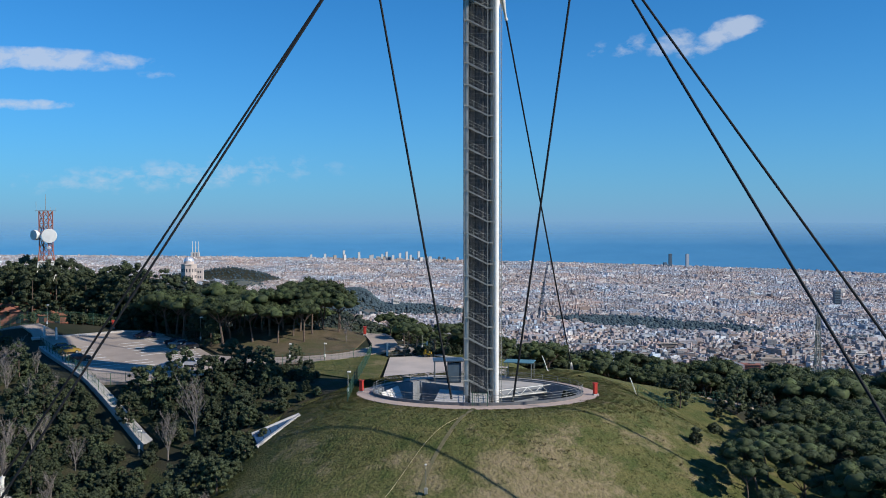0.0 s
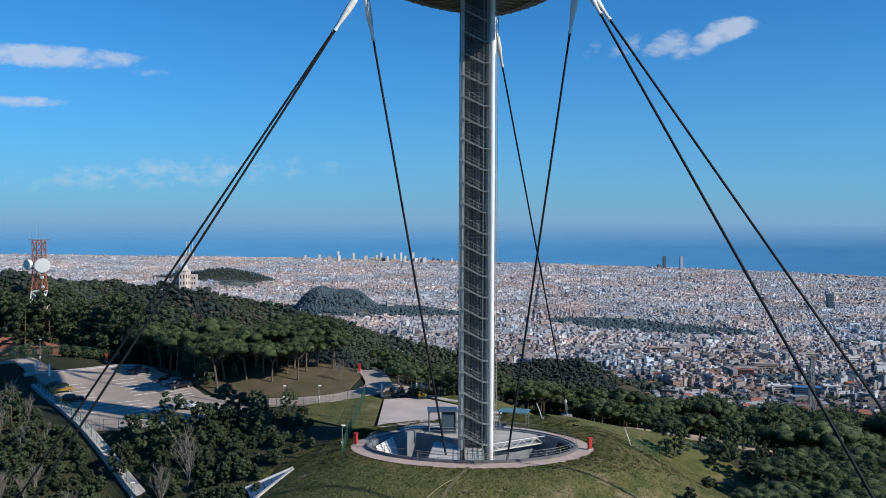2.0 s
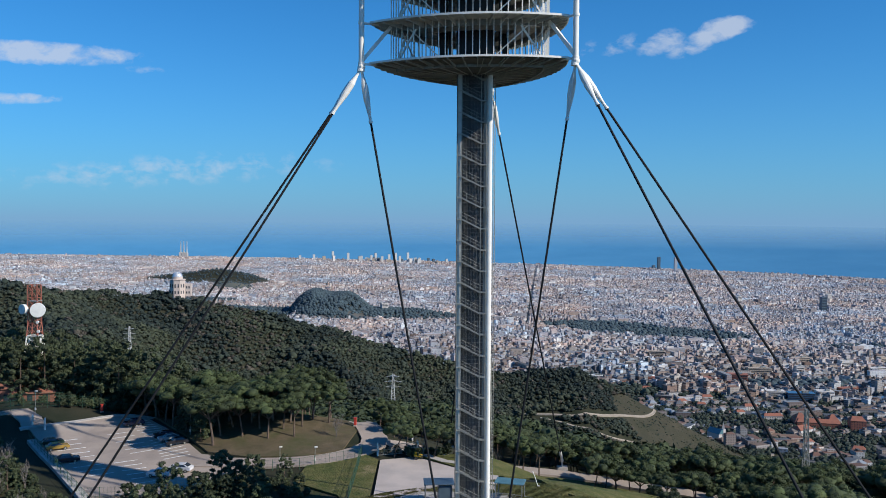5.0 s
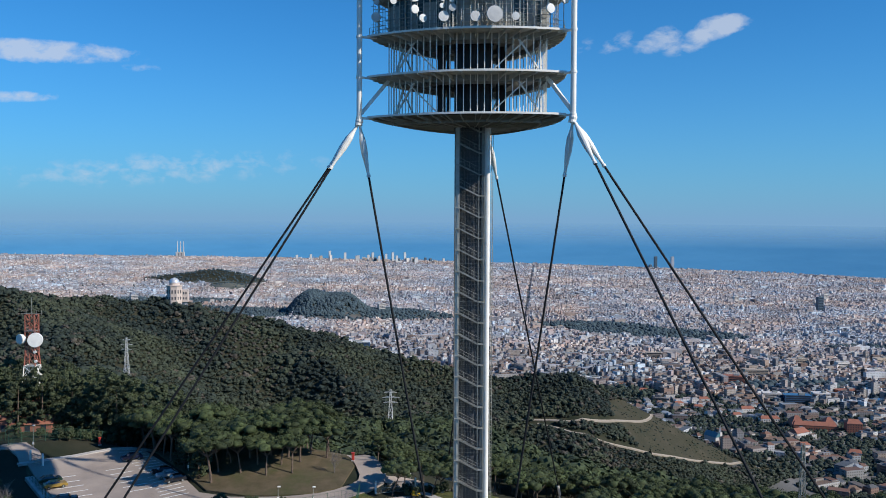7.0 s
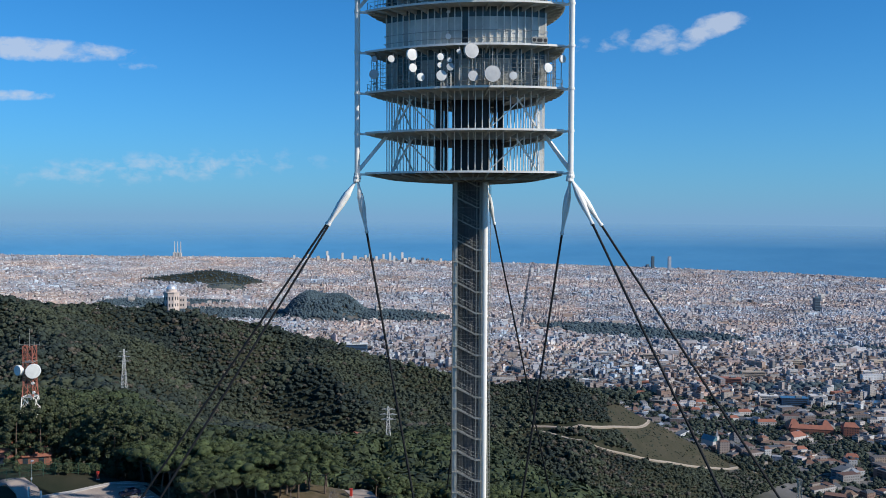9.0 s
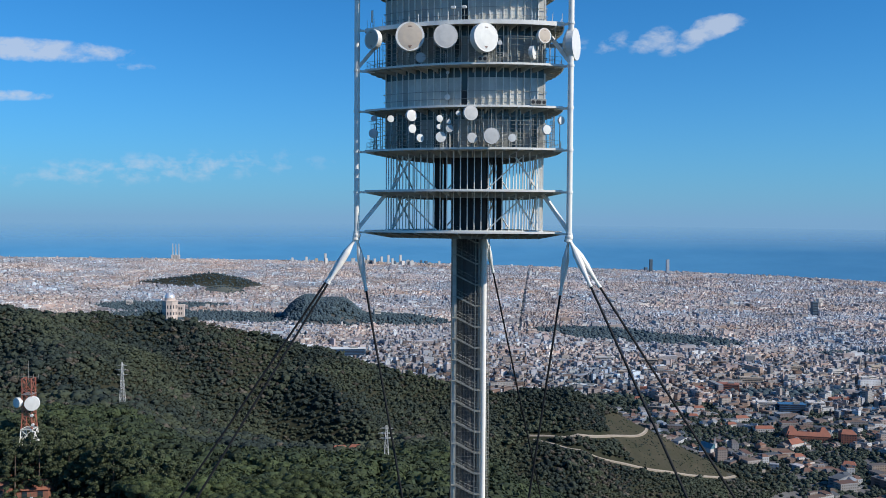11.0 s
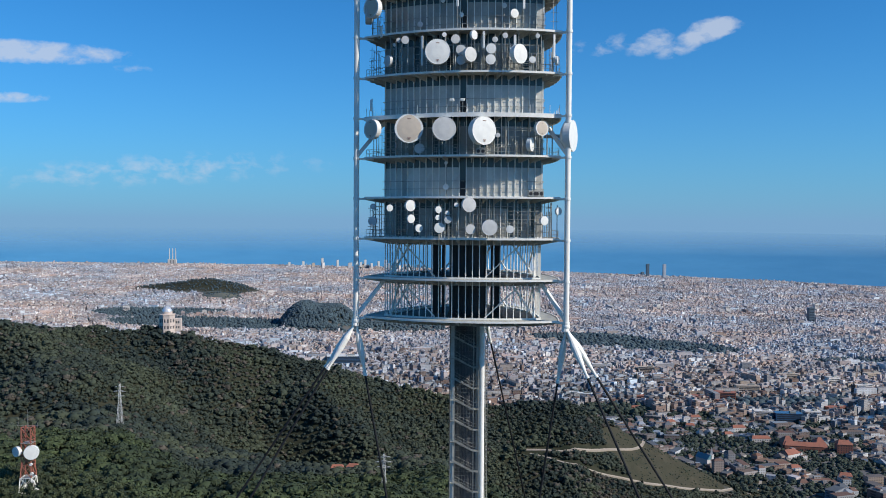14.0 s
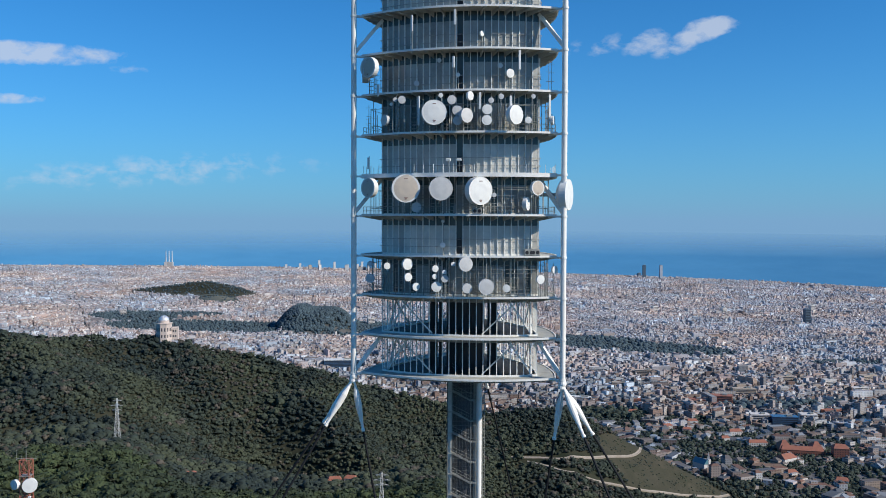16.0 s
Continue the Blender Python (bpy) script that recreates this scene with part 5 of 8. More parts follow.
P_dark, P_white, P_silver, P_gold = paint("dark_car_paint", (0.02, 0.022, 0.028)), paint("white_car_paint", (0.72, 0.72, 0.72)), paint("silver_car_paint", (0.34, 0.36, 0.37)), paint("gold_car_paint", (0.34, 0.22, 0.05))
P_green, P_blue = paint("dark_green_car_paint", (0.03, 0.06, 0.04)), paint("dark_blue_car_paint", (0.02, 0.03, 0.07))
for x, y, rz, pm, lab in ((-48.0, 153.6, -8, P_white, "white hatchback parked at the car park edge"), (-55.7, 171.0, 30, P_silver, "silver hatchback parked under the pines"), (-57.4, 173.2, 30, P_dark, "black hatchback parked under the pines"),
                          (-53.4, 168.6, 30, P_dark, "black car parked under the pines"), (-67.0, 182.6, 35, P_blue, "dark blue car parked at the back of the car park"),
                          (-75.6, 165.8, 215, P_gold, "gold car parked beside the fence"), (-77.8, 168.4, 215, P_green, "dark green car parked beside the fence"), (-70.3, 158.3, 205, P_dark, "black car parked beside the fence"), (-50.8, 150.8, -4, P_white, "white van-like car parked near the shrubs")):
    car(x, y, rz, pm, lab)


# ---- trees ----
def leaf_quads(centres, radii, per, size, g, flat=0.65, up=0.6):
    """Small leaf-like quads scattered over clumps; verts and faces for one crown mesh."""
    c = np.repeat(np.asarray(centres, float), per, 0)
    r = np.repeat(np.asarray(radii, float), per)
    n = len(c)
    d = g.normal(size=(n, 3))
    d /= np.linalg.norm(d, axis=1)[:, None]
    d[:, 2] = np.where(d[:, 2] < -0.3, -d[:, 2], d[:, 2])
    p = c + d * (r * g.uniform(0.76, 1.16, n))[:, None] * np.array([1, 1, flat])
    nrm = 0.8 * d + g.normal(0, 0.55, (n, 3)) + np.array([0, 0, up])
    nrm /= np.linalg.norm(nrm, axis=1)[:, None]
    t = np.cross(nrm, g.normal(size=(n, 3)))
    t /= np.linalg.norm(t, axis=1)[:, None]
    b = np.cross(nrm, t)
    s = (size * g.uniform(0.6, 1.5, n))[:, None]
    v = np.stack([p - t * s, p - b * s * 0.6, p + t * s, p + b * s * 0.6], 1).reshape(-1, 3)
    return v, np.arange(4 * n).reshape(-1, 4)


def core_blobs(centres, radii, flat, bmx):
    for c, r in zip(centres, radii):
        made = bmesh.ops.create_icosphere(bmx, subdivisions=2 if r > 0.9 else 1, radius=r * 0.8, matrix=Matrix.Translation(c) @ Matrix.Diagonal((1, 1, flat, 1)))
        for v in made["verts"]:
            v.co += 0.4 * r * noise.noise(v.co * 1.6) * (v.co - Vector(c)).normalized()


def crown_part(parent, centres, radii, per, size, g, flat, material):
    v, f = leaf_quads(centres, radii, per, size, g, flat, 0.3)
    me = quick_mesh("crown", v, f, material)
    bm = bmesh.new()
    bm.from_mesh(me)
    core_blobs(centres, radii, flat, bm)
    for face in bm.faces:
        face.smooth = len(face.verts) == 3
    bm.to_mesh(me)
    bm.free()
    return mesh_part("crown", me, parent)


def pine(seed, h, spread):
    """Umbrella pine with a leaning trunk, forked limbs and a flat-topped crown."""
    g = np.random.default_rng(seed)
    t = thing("pine_tree", (0, 0, -500), "umbrella pine with a bare trunk and rounded olive-green crown", "tree", "umbrella pines")
    lean = g.normal(0, 0.05 * h, 2)
    fork = Vector((lean[0], lean[1], h * 0.52))
    bm = bmesh.new()
    add_tube(bm, [(0, 0, -0.4), (lean[0] * 0.2, lean[1] * 0.3, h * 0.2), fork], [0.24, 0.19, 0.15], 7)
    tips = []
    for i in range(6):
        a = 2 * math.pi * (i + g.uniform(-0.3, 0.3)) / 6
        q = Vector((lean[0] + math.cos(a) * spread * 0.6, lean[1] + math.sin(a) * spread * 0.6, h * g.uniform(0.74, 0.84)))
        mid = fork.lerp(q, 0.5) + Vector((0, 0, -0.15 * (1 if i % 2 else -0.5)))
        add_tube(bm, [fork, mid, q], [0.11, 0.08, 0.04], 5)
        tips.append(q)
    part("trunk", bm, M_bark, t)
    cs, rs, per = [], [], []
    for i in range(13):
        ring = 0.0 if i == 0 else (0.40 if i < 5 else 0.72)
        a = 2 * math.pi * (i / 4 if i < 5 else (i - 5) / 8) + g.uniform(-0.3, 0.3)
        r = spread * ring * g.uniform(0.85, 1.12)
        cs.append((lean[0] + r * math.cos(a), lean[1] + r * math.sin(a), h * (0.74 + 0.13 * math.sqrt(max(0.0, 1 - (r / spread) ** 2))) + g.normal(0, 0.25)))
        rs.append(spread * g.uniform(0.26, 0.38))
    for i in range(16):
        a, r = g.uniform(0, 2 * math.pi), spread * math.sqrt(g.uniform(0.1, 1.05))
        cs.append((lean[0] + r * math.cos(a), lean[1] + r * math.sin(a), h * (0.78 + 0.18 * math.sqrt(max(0.0, 1 - (r / spread) ** 2))) + g.normal(0, 0.25)))
        rs.append(spread * g.uniform(0.12, 0.2))
    crown_part(t, cs, rs, 120, 0.115, g, 0.68, M_pine)
    return t


def broad(seed, h, spread, name="holm_oak", label="dense dark holm oak with a rounded uneven crown", material=None):
    g = np.random.default_rng(seed)
    t = thing(name, (0, 0, -500), label, "tree", "evergreen broadleaf trees")
    bm = bmesh.new()
    add_tube(bm, [(0, 0, -0.4), (0.1, 0.1, h * 0.3), (0.15, -0.05, h * 0.7)], [0.17, 0.13, 0.05], 6)
    part("trunk", bm, M_bark, t)
    cs, rs = [], []
    for i in range(64):
        z = g.uniform(0.10, 0.95)
        rr = spread * math.sqrt(max(0.05, 1 - ((z - 0.45) / 0.56) ** 2)) * g.uniform(0.35, 0.9)
        a = g.uniform(0, 2 * math.pi)
        cs.append((rr * math.cos(a), rr * math.sin(a), h * z))
        rs.append(g.uniform(0.5, 1.0) * (0.26 + spread * 0.13))
    crown_part(t, cs, rs, 46, 0.13 * max(1.0, spread / 3.2), g, 0.85, material or M_holm)
    return t


def bare(seed, h):
    """Leafless tree: trunk and three orders of branches."""
    g = random.Random(seed)
    t = thing("bare_tree", (0, 0, -500), "leafless grey deciduous tree with fine bare twigs", "tree", "bare trees")
    bm = bmesh.new()

    def grow(p, d, length, r, level):
        q = p + d * length
        mid = p.lerp(q, 0.5) + Vector((g.uniform(-1, 1), g.uniform(-1, 1), 0)) * length * 0.06
        add_tube(bm, [p, mid, q], [r, r * 0.8, r * 0.5], 5 if level < 2 else 3)
        if level == 4:
            return
        for i in range(7 if level < 2 else 5):
            e = Vector((g.uniform(-1, 1), g.uniform(-1, 1), g.uniform(0.3, 1.1))).normalized()
            nd = (d * 0.7 + e * 0.75).normalized()
            grow(p.lerp(q, g.uniform(0.3, 1.0)), nd, length * g.uniform(0.42, 0.66), r * 0.48, level + 1)
    for i in range(2):
        grow(Vector((0, 0, -0.3)), Vector((0.10 * (i * 2 - 1), 0.05, 1)).normalized(), h * 0.44, 0.062, 1)
    part("bough", bm, M_bare, t)
    return t


PINES = [pine(10 + i, h, s) for i, (h, s) in enumerate(((8.5, 4.2), (9.5, 4.8), (7.6, 3.8), (10.0, 5.2), (9.0, 4.4)))]
OAKS = [broad(40 + i, h, s) for i, (h, s) in enumerate(((7.0, 2.9), (5.6, 2.5), (8.5, 3.1)))]
SHRUBS = [broad(60 + i, h, s, "shrub", "low dark evergreen shrub on rough ground") for i, (h, s) in enumerate(((2.6, 1.7), (3.4, 1.5)))]
BARES = [bare(70 + i, h) for i, h in enumerate((7.5, 6.2))]
BIGS = [broad(80 + i, h, s, "evergreen_tree", "tall dense dark green evergreen tree behind the car park") for i, (h, s) in enumerate(((13.5, 4.4), (12.0, 4.0)))]
USED = []


def inside(poly, x, y):
    c = False
    for (ax, ay), (bx, by) in zip(poly, poly[1:] + poly[:1]):
        if (ay > y) != (by > y) and x < (bx - ax) * (y - ay) / (by - ay) + ax:
            c = not c
    return c


def near_line(line, x, y, gap):
    for (ax, ay), (bx, by) in zip(line, line[1:]):
        s = max(0, min(1, ((x - ax) * (bx - ax) + (y - ay) * (by - ay)) / ((bx - ax) ** 2 + (by - ay) ** 2)))
        if math.hypot(x - ax - s * (bx - ax), y - ay - s * (by - ay)) < gap:
            return True
    return False


KEEP_CLEAR = [([(-41, 125), (-41, 120), (-36, 116)], 3.2), ([(-82.8, 170.2), (-72, 156.5), (-62.3, 143.6), (-46.5, 128.0)], 3.6), ([(-13, 169.5), (-5, 174), (10, 179), (24, 181), (35, 180), (48, 175), (62, 171), (80, 168)], 3.2),
              ([(-30, 198), (-20, 185), (-16, 176), (-15, 168)], 4.5), ([(-28, 124), (-22, 124)], 4.5), ([(22, 140), (30, 138), (36, 146)], 6.0), ([(21, 158), (22.5, 168), (24, 178), (25, 187)], 4.4), ([(-130, 172), (-104, 181), (-86, 178)], 4.0)]


def plant(kinds, x, y, g, scale=1.0):
    t = g.choice(kinds)
    s = scale * g.uniform(0.86, 1.14)
    c = copy_thing(t, Matrix.Translation((x, y, gz(x, y))) @ Matrix.Rotation(g.uniform(0, 6.28), 4, "Z") @ Matrix.Diagonal((s * g.uniform(0.9, 1.12), s * g.uniform(0.9, 1.12), s, 1)))
    USED.append((x, y))
    return c


def grove(kinds, poly, gap, count, seed, scale=1.0, keep_off=True):
    g = random.Random(seed)
    xs, ys = [p[0] for p in poly], [p[1] for p in poly]
    made = 0
    for _ in range(count * 30):
        x, y = g.uniform(min(xs), max(xs)), g.uniform(min(ys), max(ys))
        if not inside(poly, x, y) or any(near_line(l, x, y, w if keep_off else w * 0.45) for l, w in KEEP_CLEAR):
            continue
        if any((x - a) ** 2 + (y - b) ** 2 < gap * gap for a, b in USED):
            continue
        plant(kinds, x, y, g, scale)
        made += 1
        if made >= count:
            break


g0 = random.Random(2)
for x, y, s in ((-105, 210, 1.0), (-99, 209.5, 1.02), (-102, 208, 0.95), (-94, 209.5, 1.0), (-109.5, 211.5, 1.05), (-90, 206.5, 0.95)):
    plant(BIGS, x, y, g0, s * 1.15)
for x, y, s in ((34.5, 103, 0.55), (37, 107, 0.6), (41, 104, 0.65), (40, 112, 0.6), (44, 110, 0.7), (45.5, 118, 0.72), (48, 129, 0.7), (50, 135, 0.75), (51, 123, 0.8), (46, 101, 0.75), (36, 98.5, 0.55), (47, 96, 0.8)):
    plant(PINES, x, y, g0, s)
for x, y, s in ((-22.5, 171.5, 0.85), (-39.5, 128.0, 1.8), (-42.5, 125.0, 1.5), (-72, 128, 1.3), (-66, 116, 1.4), (-78, 120, 1.4), (-60, 108, 1.4), (-90, 140, 1.2), (-69, 122, 1.3), (-75, 134, 1.2), (-63, 126, 1.2), (-55, 100, 0.8), (-84, 150, 0.8), (-31, 104, 0.7)):
    plant(BARES, x, y, g0, s)
for x, y, s in ((-48.5, 135.5, 1.0), (-45.0, 137.5, 0.9), (-51.0, 132.0, 0.9), (-38.5, 145.0, 0.95), (-35.5, 143.0, 0.9), (-31.5, 140.5, 0.6), (-28.0, 146.5, 0.55), (-34, 149.5, 0.7), (-40.5, 139.5, 0.9), (-25, 143, 0.45)):
    plant(OAKS, x, y, g0, s)
for x, y, s in ((-114, 258, 1.4), (-110, 263, 1.2), (-80, 262, 1.4), (-95, 256, 1.3), (-62, 268, 1.1)):
    plant(BARES, x, y, g0, s)
grove(BIGS, [(-128, 206), (-113, 211), (-100, 212.5), (-90, 203), (-80, 200), (-66, 202), (-62, 214), (-70, 232), (-128, 234)], 4.4, 40, 31, 1.3)
# pines beyond the right edge of the mound, thick towards the slope
grove(PINES, [(53, 160), (60, 150), (53, 138), (47, 124), (41, 104), (44, 94), (62, 92), (90, 120), (112, 165), (96, 205), (62, 205), (54, 190), (52, 178)], 4.3, 120, 11, 1.0)
grove(PINES, [(9, 184), (24, 181), (40, 176), (44, 200), (20, 212), (4, 204)], 4.2, 22, 12, 0.8)
grove(PINES, [(-16, 186), (-4, 193), (6, 187), (6, 204), (-14, 212)], 4.2, 14, 13, 0.7)
# pines of the knoll and behind the car park
grove(PINES, [(-62, 190), (-54, 180), (-45, 171), (-34, 166.5), (-23.5, 178), (-25, 192), (-38, 216), (-72, 222), (-70, 198)], 3.5, 85, 14, 0.9)
grove(BIGS, [(-122, 205), (-98, 199), (-84, 202), (-70, 200), (-66, 215), (-72, 236), (-128, 236)], 4.6, 14, 15, 1.2)
grove(OAKS, [(-50, 116), (-40, 112), (-31, 113), (-30, 108), (-44, 96), (-55, 100)], 3.2, 18, 16, 0.8)
grove(OAKS, [(-98, 172), (-84, 162), (-66, 138), (-57, 124), (-52, 108), (-70, 100), (-100, 130)], 4.2, 26, 46, 0.72)
grove(BARES, [(-98, 172), (-84, 164), (-64, 142), (-57, 124), (-56, 104), (-70, 100), (-100, 130)], 3.0, 22, 32, 1.15)
grove(OAKS, [(-58, 138), (-42, 140), (-36, 145), (-29, 141), (-40, 135), (-54, 131)], 2.8, 9, 33, 0.75)
grove(SHRUBS, [(-58, 139), (-42, 140.5), (-36, 146), (-25, 135), (-29, 121), (-36, 112), (-50, 118), (-56, 130)], 1.9, 34, 34, 0.8)
grove(PINES, [(-14, 163), (1, 159), (6, 172), (-4, 180), (-13, 182)], 3.6, 10, 35, 0.62)
grove(BARES, [(-14, 162), (4, 159), (10, 172), (-13, 176)], 2.6, 5, 36, 0.8)
grove(SHRUBS, [(-14, 162), (4, 158), (12, 172), (-13, 180)], 1.8, 24, 37, 0.6)
grove(OAKS, [(-60, 188), (-55, 177), (-49, 168.5), (-46, 172), (-52, 184), (-56, 194)], 2.8, 14, 39, 0.9)
grove(SHRUBS, [(-98, 172), (-84, 164), (-64, 142), (-46, 121), (-34, 112), (-50, 100), (-70, 100), (-100, 130)], 1.5, 40, 40, 0.55, False)
grove(BARES, [(-84, 160), (-73, 150), (-64, 137), (-56, 127), (-52, 118), (-62, 112), (-72, 130)], 2.5, 10, 42, 1.0, False)
grove(SHRUBS, [(-84, 160), (-73, 150), (-64, 137), (-56, 127), (-50, 116), (-62, 112), (-72, 130)], 1.4, 55, 43, 0.6, False)
grove(SHRUBS, [(-66, 143), (-60, 138), (-50, 124), (-44, 116), (-52, 112), (-62, 128)], 1.4, 40, 45, 0.5, False)
grove(PINES, [(13, 176.5), (22, 176.6), (34, 175.5), (45, 170), (52, 166), (50, 161), (40, 166), (28, 170.5), (14, 172)], 3.6, 17, 44, 0.8)
grove(PINES, [(16, 186), (30, 186), (42, 183), (52, 180), (58, 196), (40, 206), (18, 206)], 3.8, 26, 49, 0.85)
for x, y, s in ((36.2, 142.5, 0.95), (47, 147, 0.9), (49, 141, 0.9)):
    plant(OAKS, x, y, g0, s)
grove(SHRUBS, [(-57, 138), (-42, 140), (-36.5, 149), (-24, 142), (-20, 134), (-24, 128), (-28, 119.5), (-44, 128)], 1.5, 50, 41, 0.5, False)
grove(PINES, [(-72, 200), (-66, 191), (-57, 178.5), (-47, 166), (-41, 172), (-52, 190), (-64, 206)], 2.8, 40, 38, 1.0)
grove(OAKS + SHRUBS, [(-54, 140), (-37, 141), (-30, 136), (-36, 133), (-48, 132)], 3.0, 10, 17, 0.8)
grove(SHRUBS + OAKS[1:2], [(-54, 134), (-46, 128), (-33, 126), (-29, 118), (-31, 106), (-50, 92), (-66, 96), (-60, 128)], 2.3, 36, 23, 0.8)
grove(SHRUBS, [(-100, 176), (-90, 170), (-70, 146), (-60, 132), (-42, 106), (-28, 100), (-30, 90), (-60, 88), (-100, 120)], 1.9, 30, 18)
grove(SHRUBS, [(-66, 138), (-62, 140), (-50, 126), (-43, 118), (-50, 114), (-62, 118), (-68, 130)], 1.3, 90, 47, 0.62, False)
grove(SHRUBS, [(-58, 138.5), (-46, 140), (-30, 138), (-28, 122), (-42, 122)], 1.5, 30, 48, 0.5, False)
grove(SHRUBS, [(-98, 192), (-86, 197), (-76, 200), (-66, 206), (-70, 198), (-84, 190)], 1.8, 18, 19, 0.7)
grove(SHRUBS, [(30, 150), (34, 140), (34, 128), (30, 108), (38, 110), (46, 150), (44, 166)], 2.2, 12, 20, 0.6)
for t in PINES + OAKS + SHRUBS + BARES + BIGS:
    for o in (*t.children_recursive, t):
        bpy.data.objects.remove(o)


# ---- woods further off ----
def blob_template(seed, sub=1, rough=0.28):
    bm = bmesh.new()
    bmesh.ops.create_icosphere(bm, subdivisions=sub, radius=1.0)
    g = random.Random(seed)
    for v in bm.verts:
        v.co *= 1 + g.uniform(-rough, rough)
    bm.verts.ensure_lookup_table()
    v = np.array([v.co[:] for v in bm.verts])
    f = np.array([[w.index for w in fc.verts] for fc in bm.faces])
    bm.free()
    return v, f


def scatter_mesh(name, pos, size, squash, templates, material, g, smooth=False):
    """Many copies of a few rough clumps in one mesh."""
    vs, fs, n0 = [], [], 0
    kind = g.integers(0, len(templates), len(pos))
    for k, (tv, tf) in enumerate(templates):
        sel = np.where(kind == k)[0]
        if not len(sel):
            continue
        a = g.uniform(0, 2 * math.pi, len(sel))
        c, s = np.cos(a), np.sin(a)
        x = tv[None, :, 0] * c[:, None] - tv[None, :, 1] * s[:, None]
        y = tv[None, :, 0] * s[:, None] + tv[None, :, 1] * c[:, None]
        sz = size[sel][:, None]
        v = np.stack([x * sz, y * sz, np.broadcast_to(tv[None, :, 2], x.shape) * sz * squash[sel][:, None]], -1) + pos[sel][:, None, :]
        vs.append(v.reshape(-1, 3))
        fs.append((tf[None] + (np.arange(len(sel)) * len(tv))[:, None, None] + n0).reshape(-1, 3))
        n0 += len(sel) * len(tv)
    return quick_mesh(name, np.concatenate(vs), np.concatenate(fs), material, smooth)


BLOBS = [blob_template(s) for s in range(5)]


def sample_wedge(g, r0, r1, n, half=31.0):
    r = np.sqrt(g.uniform(r0 * r0, r1 * r1, n))
    a = np.radians(g.uniform(-half, half, n))
    return r * np.sin(a), r * np.cos(a)


def dry_slope(x, y):
    """Where scrub leaves the hillside bare."""
    low = np.interp(x, [86, 103, 121, 142, 175, 204, 239, 277, 315], [822, 814, 804, 805, 823, 840, 868, 898, 925])
    return (bump2(x, y, 222, 878, 62, 58) + 0.7 * bump2(x, y, 285, 905, 40, 30)) * np.clip((y - low + 9) / 9, 0, 1) * np.clip((x - 118) / 40, 0, 1)


def leafy_template(seed, quads, core, leaf, dome):
    """One small tree crown: a rough core under loose sprays of foliage."""
    g = np.random.default_rng(seed)
    v, f = blob_template(seed, 1, 0.2)
    d = g.normal(size=(quads, 3))
    d /= np.linalg.norm(d, axis=1)[:, None]
    d[:, 2] = np.abs(d[:, 2]) * 1.0 - 0.15
    p = d * g.uniform(0.72, 1.05, quads)[:, None]
    if dome:
        p *= np.array([1.0, 1.0, 0.55])
    nrm = 0.8 * d + g.normal(0, 0.5, (quads, 3)) + np.array([0, 0, 0.4])
    nrm /= np.linalg.norm(nrm, axis=1)[:, None]
    t = np.cross(nrm, g.normal(size=(quads, 3)))
    t /= np.linalg.norm(t, axis=1)[:, None]
    u = np.cross(nrm, t)
    s = (leaf * g.uniform(0.6, 1.4, quads))[:, None]
    q = np.stack([p - t * s, p - u * s * 0.75, p + t * s, p + u * s * 0.75], 1).reshape(-1, 3)
    i = np.arange(quads)[:, None] * 4 + len(v)
    return np.concatenate([v * core * np.array([1, 1, 0.55 if dome else 0.9]), q]), np.concatenate([f, i + [[0, 1, 2]], i + [[0, 2, 3]]])


TRACKS = [[(70, 830), (97, 828), (124, 825), (154, 844), (186, 876), (204, 897), (216, 917), (222, 936)], [(86, 822), (103, 814), (121, 804), (142, 805), (175, 823), (204, 840), (239, 868), (277, 898), (315, 925)], [(350, 1060), (372, 1085), (398, 1088), (393, 1053), (360, 985), (333, 926)]]


def line_gap(line, x, y):
    """Distance of many points from a broken line."""
    best = np.full(x.shape, 1e9)
    for (ax, ay), (bx, by) in zip(line, line[1:]):
        s = np.clip(((x - ax) * (bx - ax) + (y - ay) * (by - ay)) / ((bx - ax) ** 2 + (by - ay) ** 2), 0, 1)
        best = np.minimum(best, np.hypot(x - ax - s * (bx - ax), y - ay - s * (by - ay)))
    return best


def spaced(x, y, gap):
    """Thin points out to one for each cell of a jittered grid."""
    key = np.floor(x / gap).astype(int) * 100003 + np.floor(y / gap).astype(int)
    return np.unique(key, return_index=True)[1]


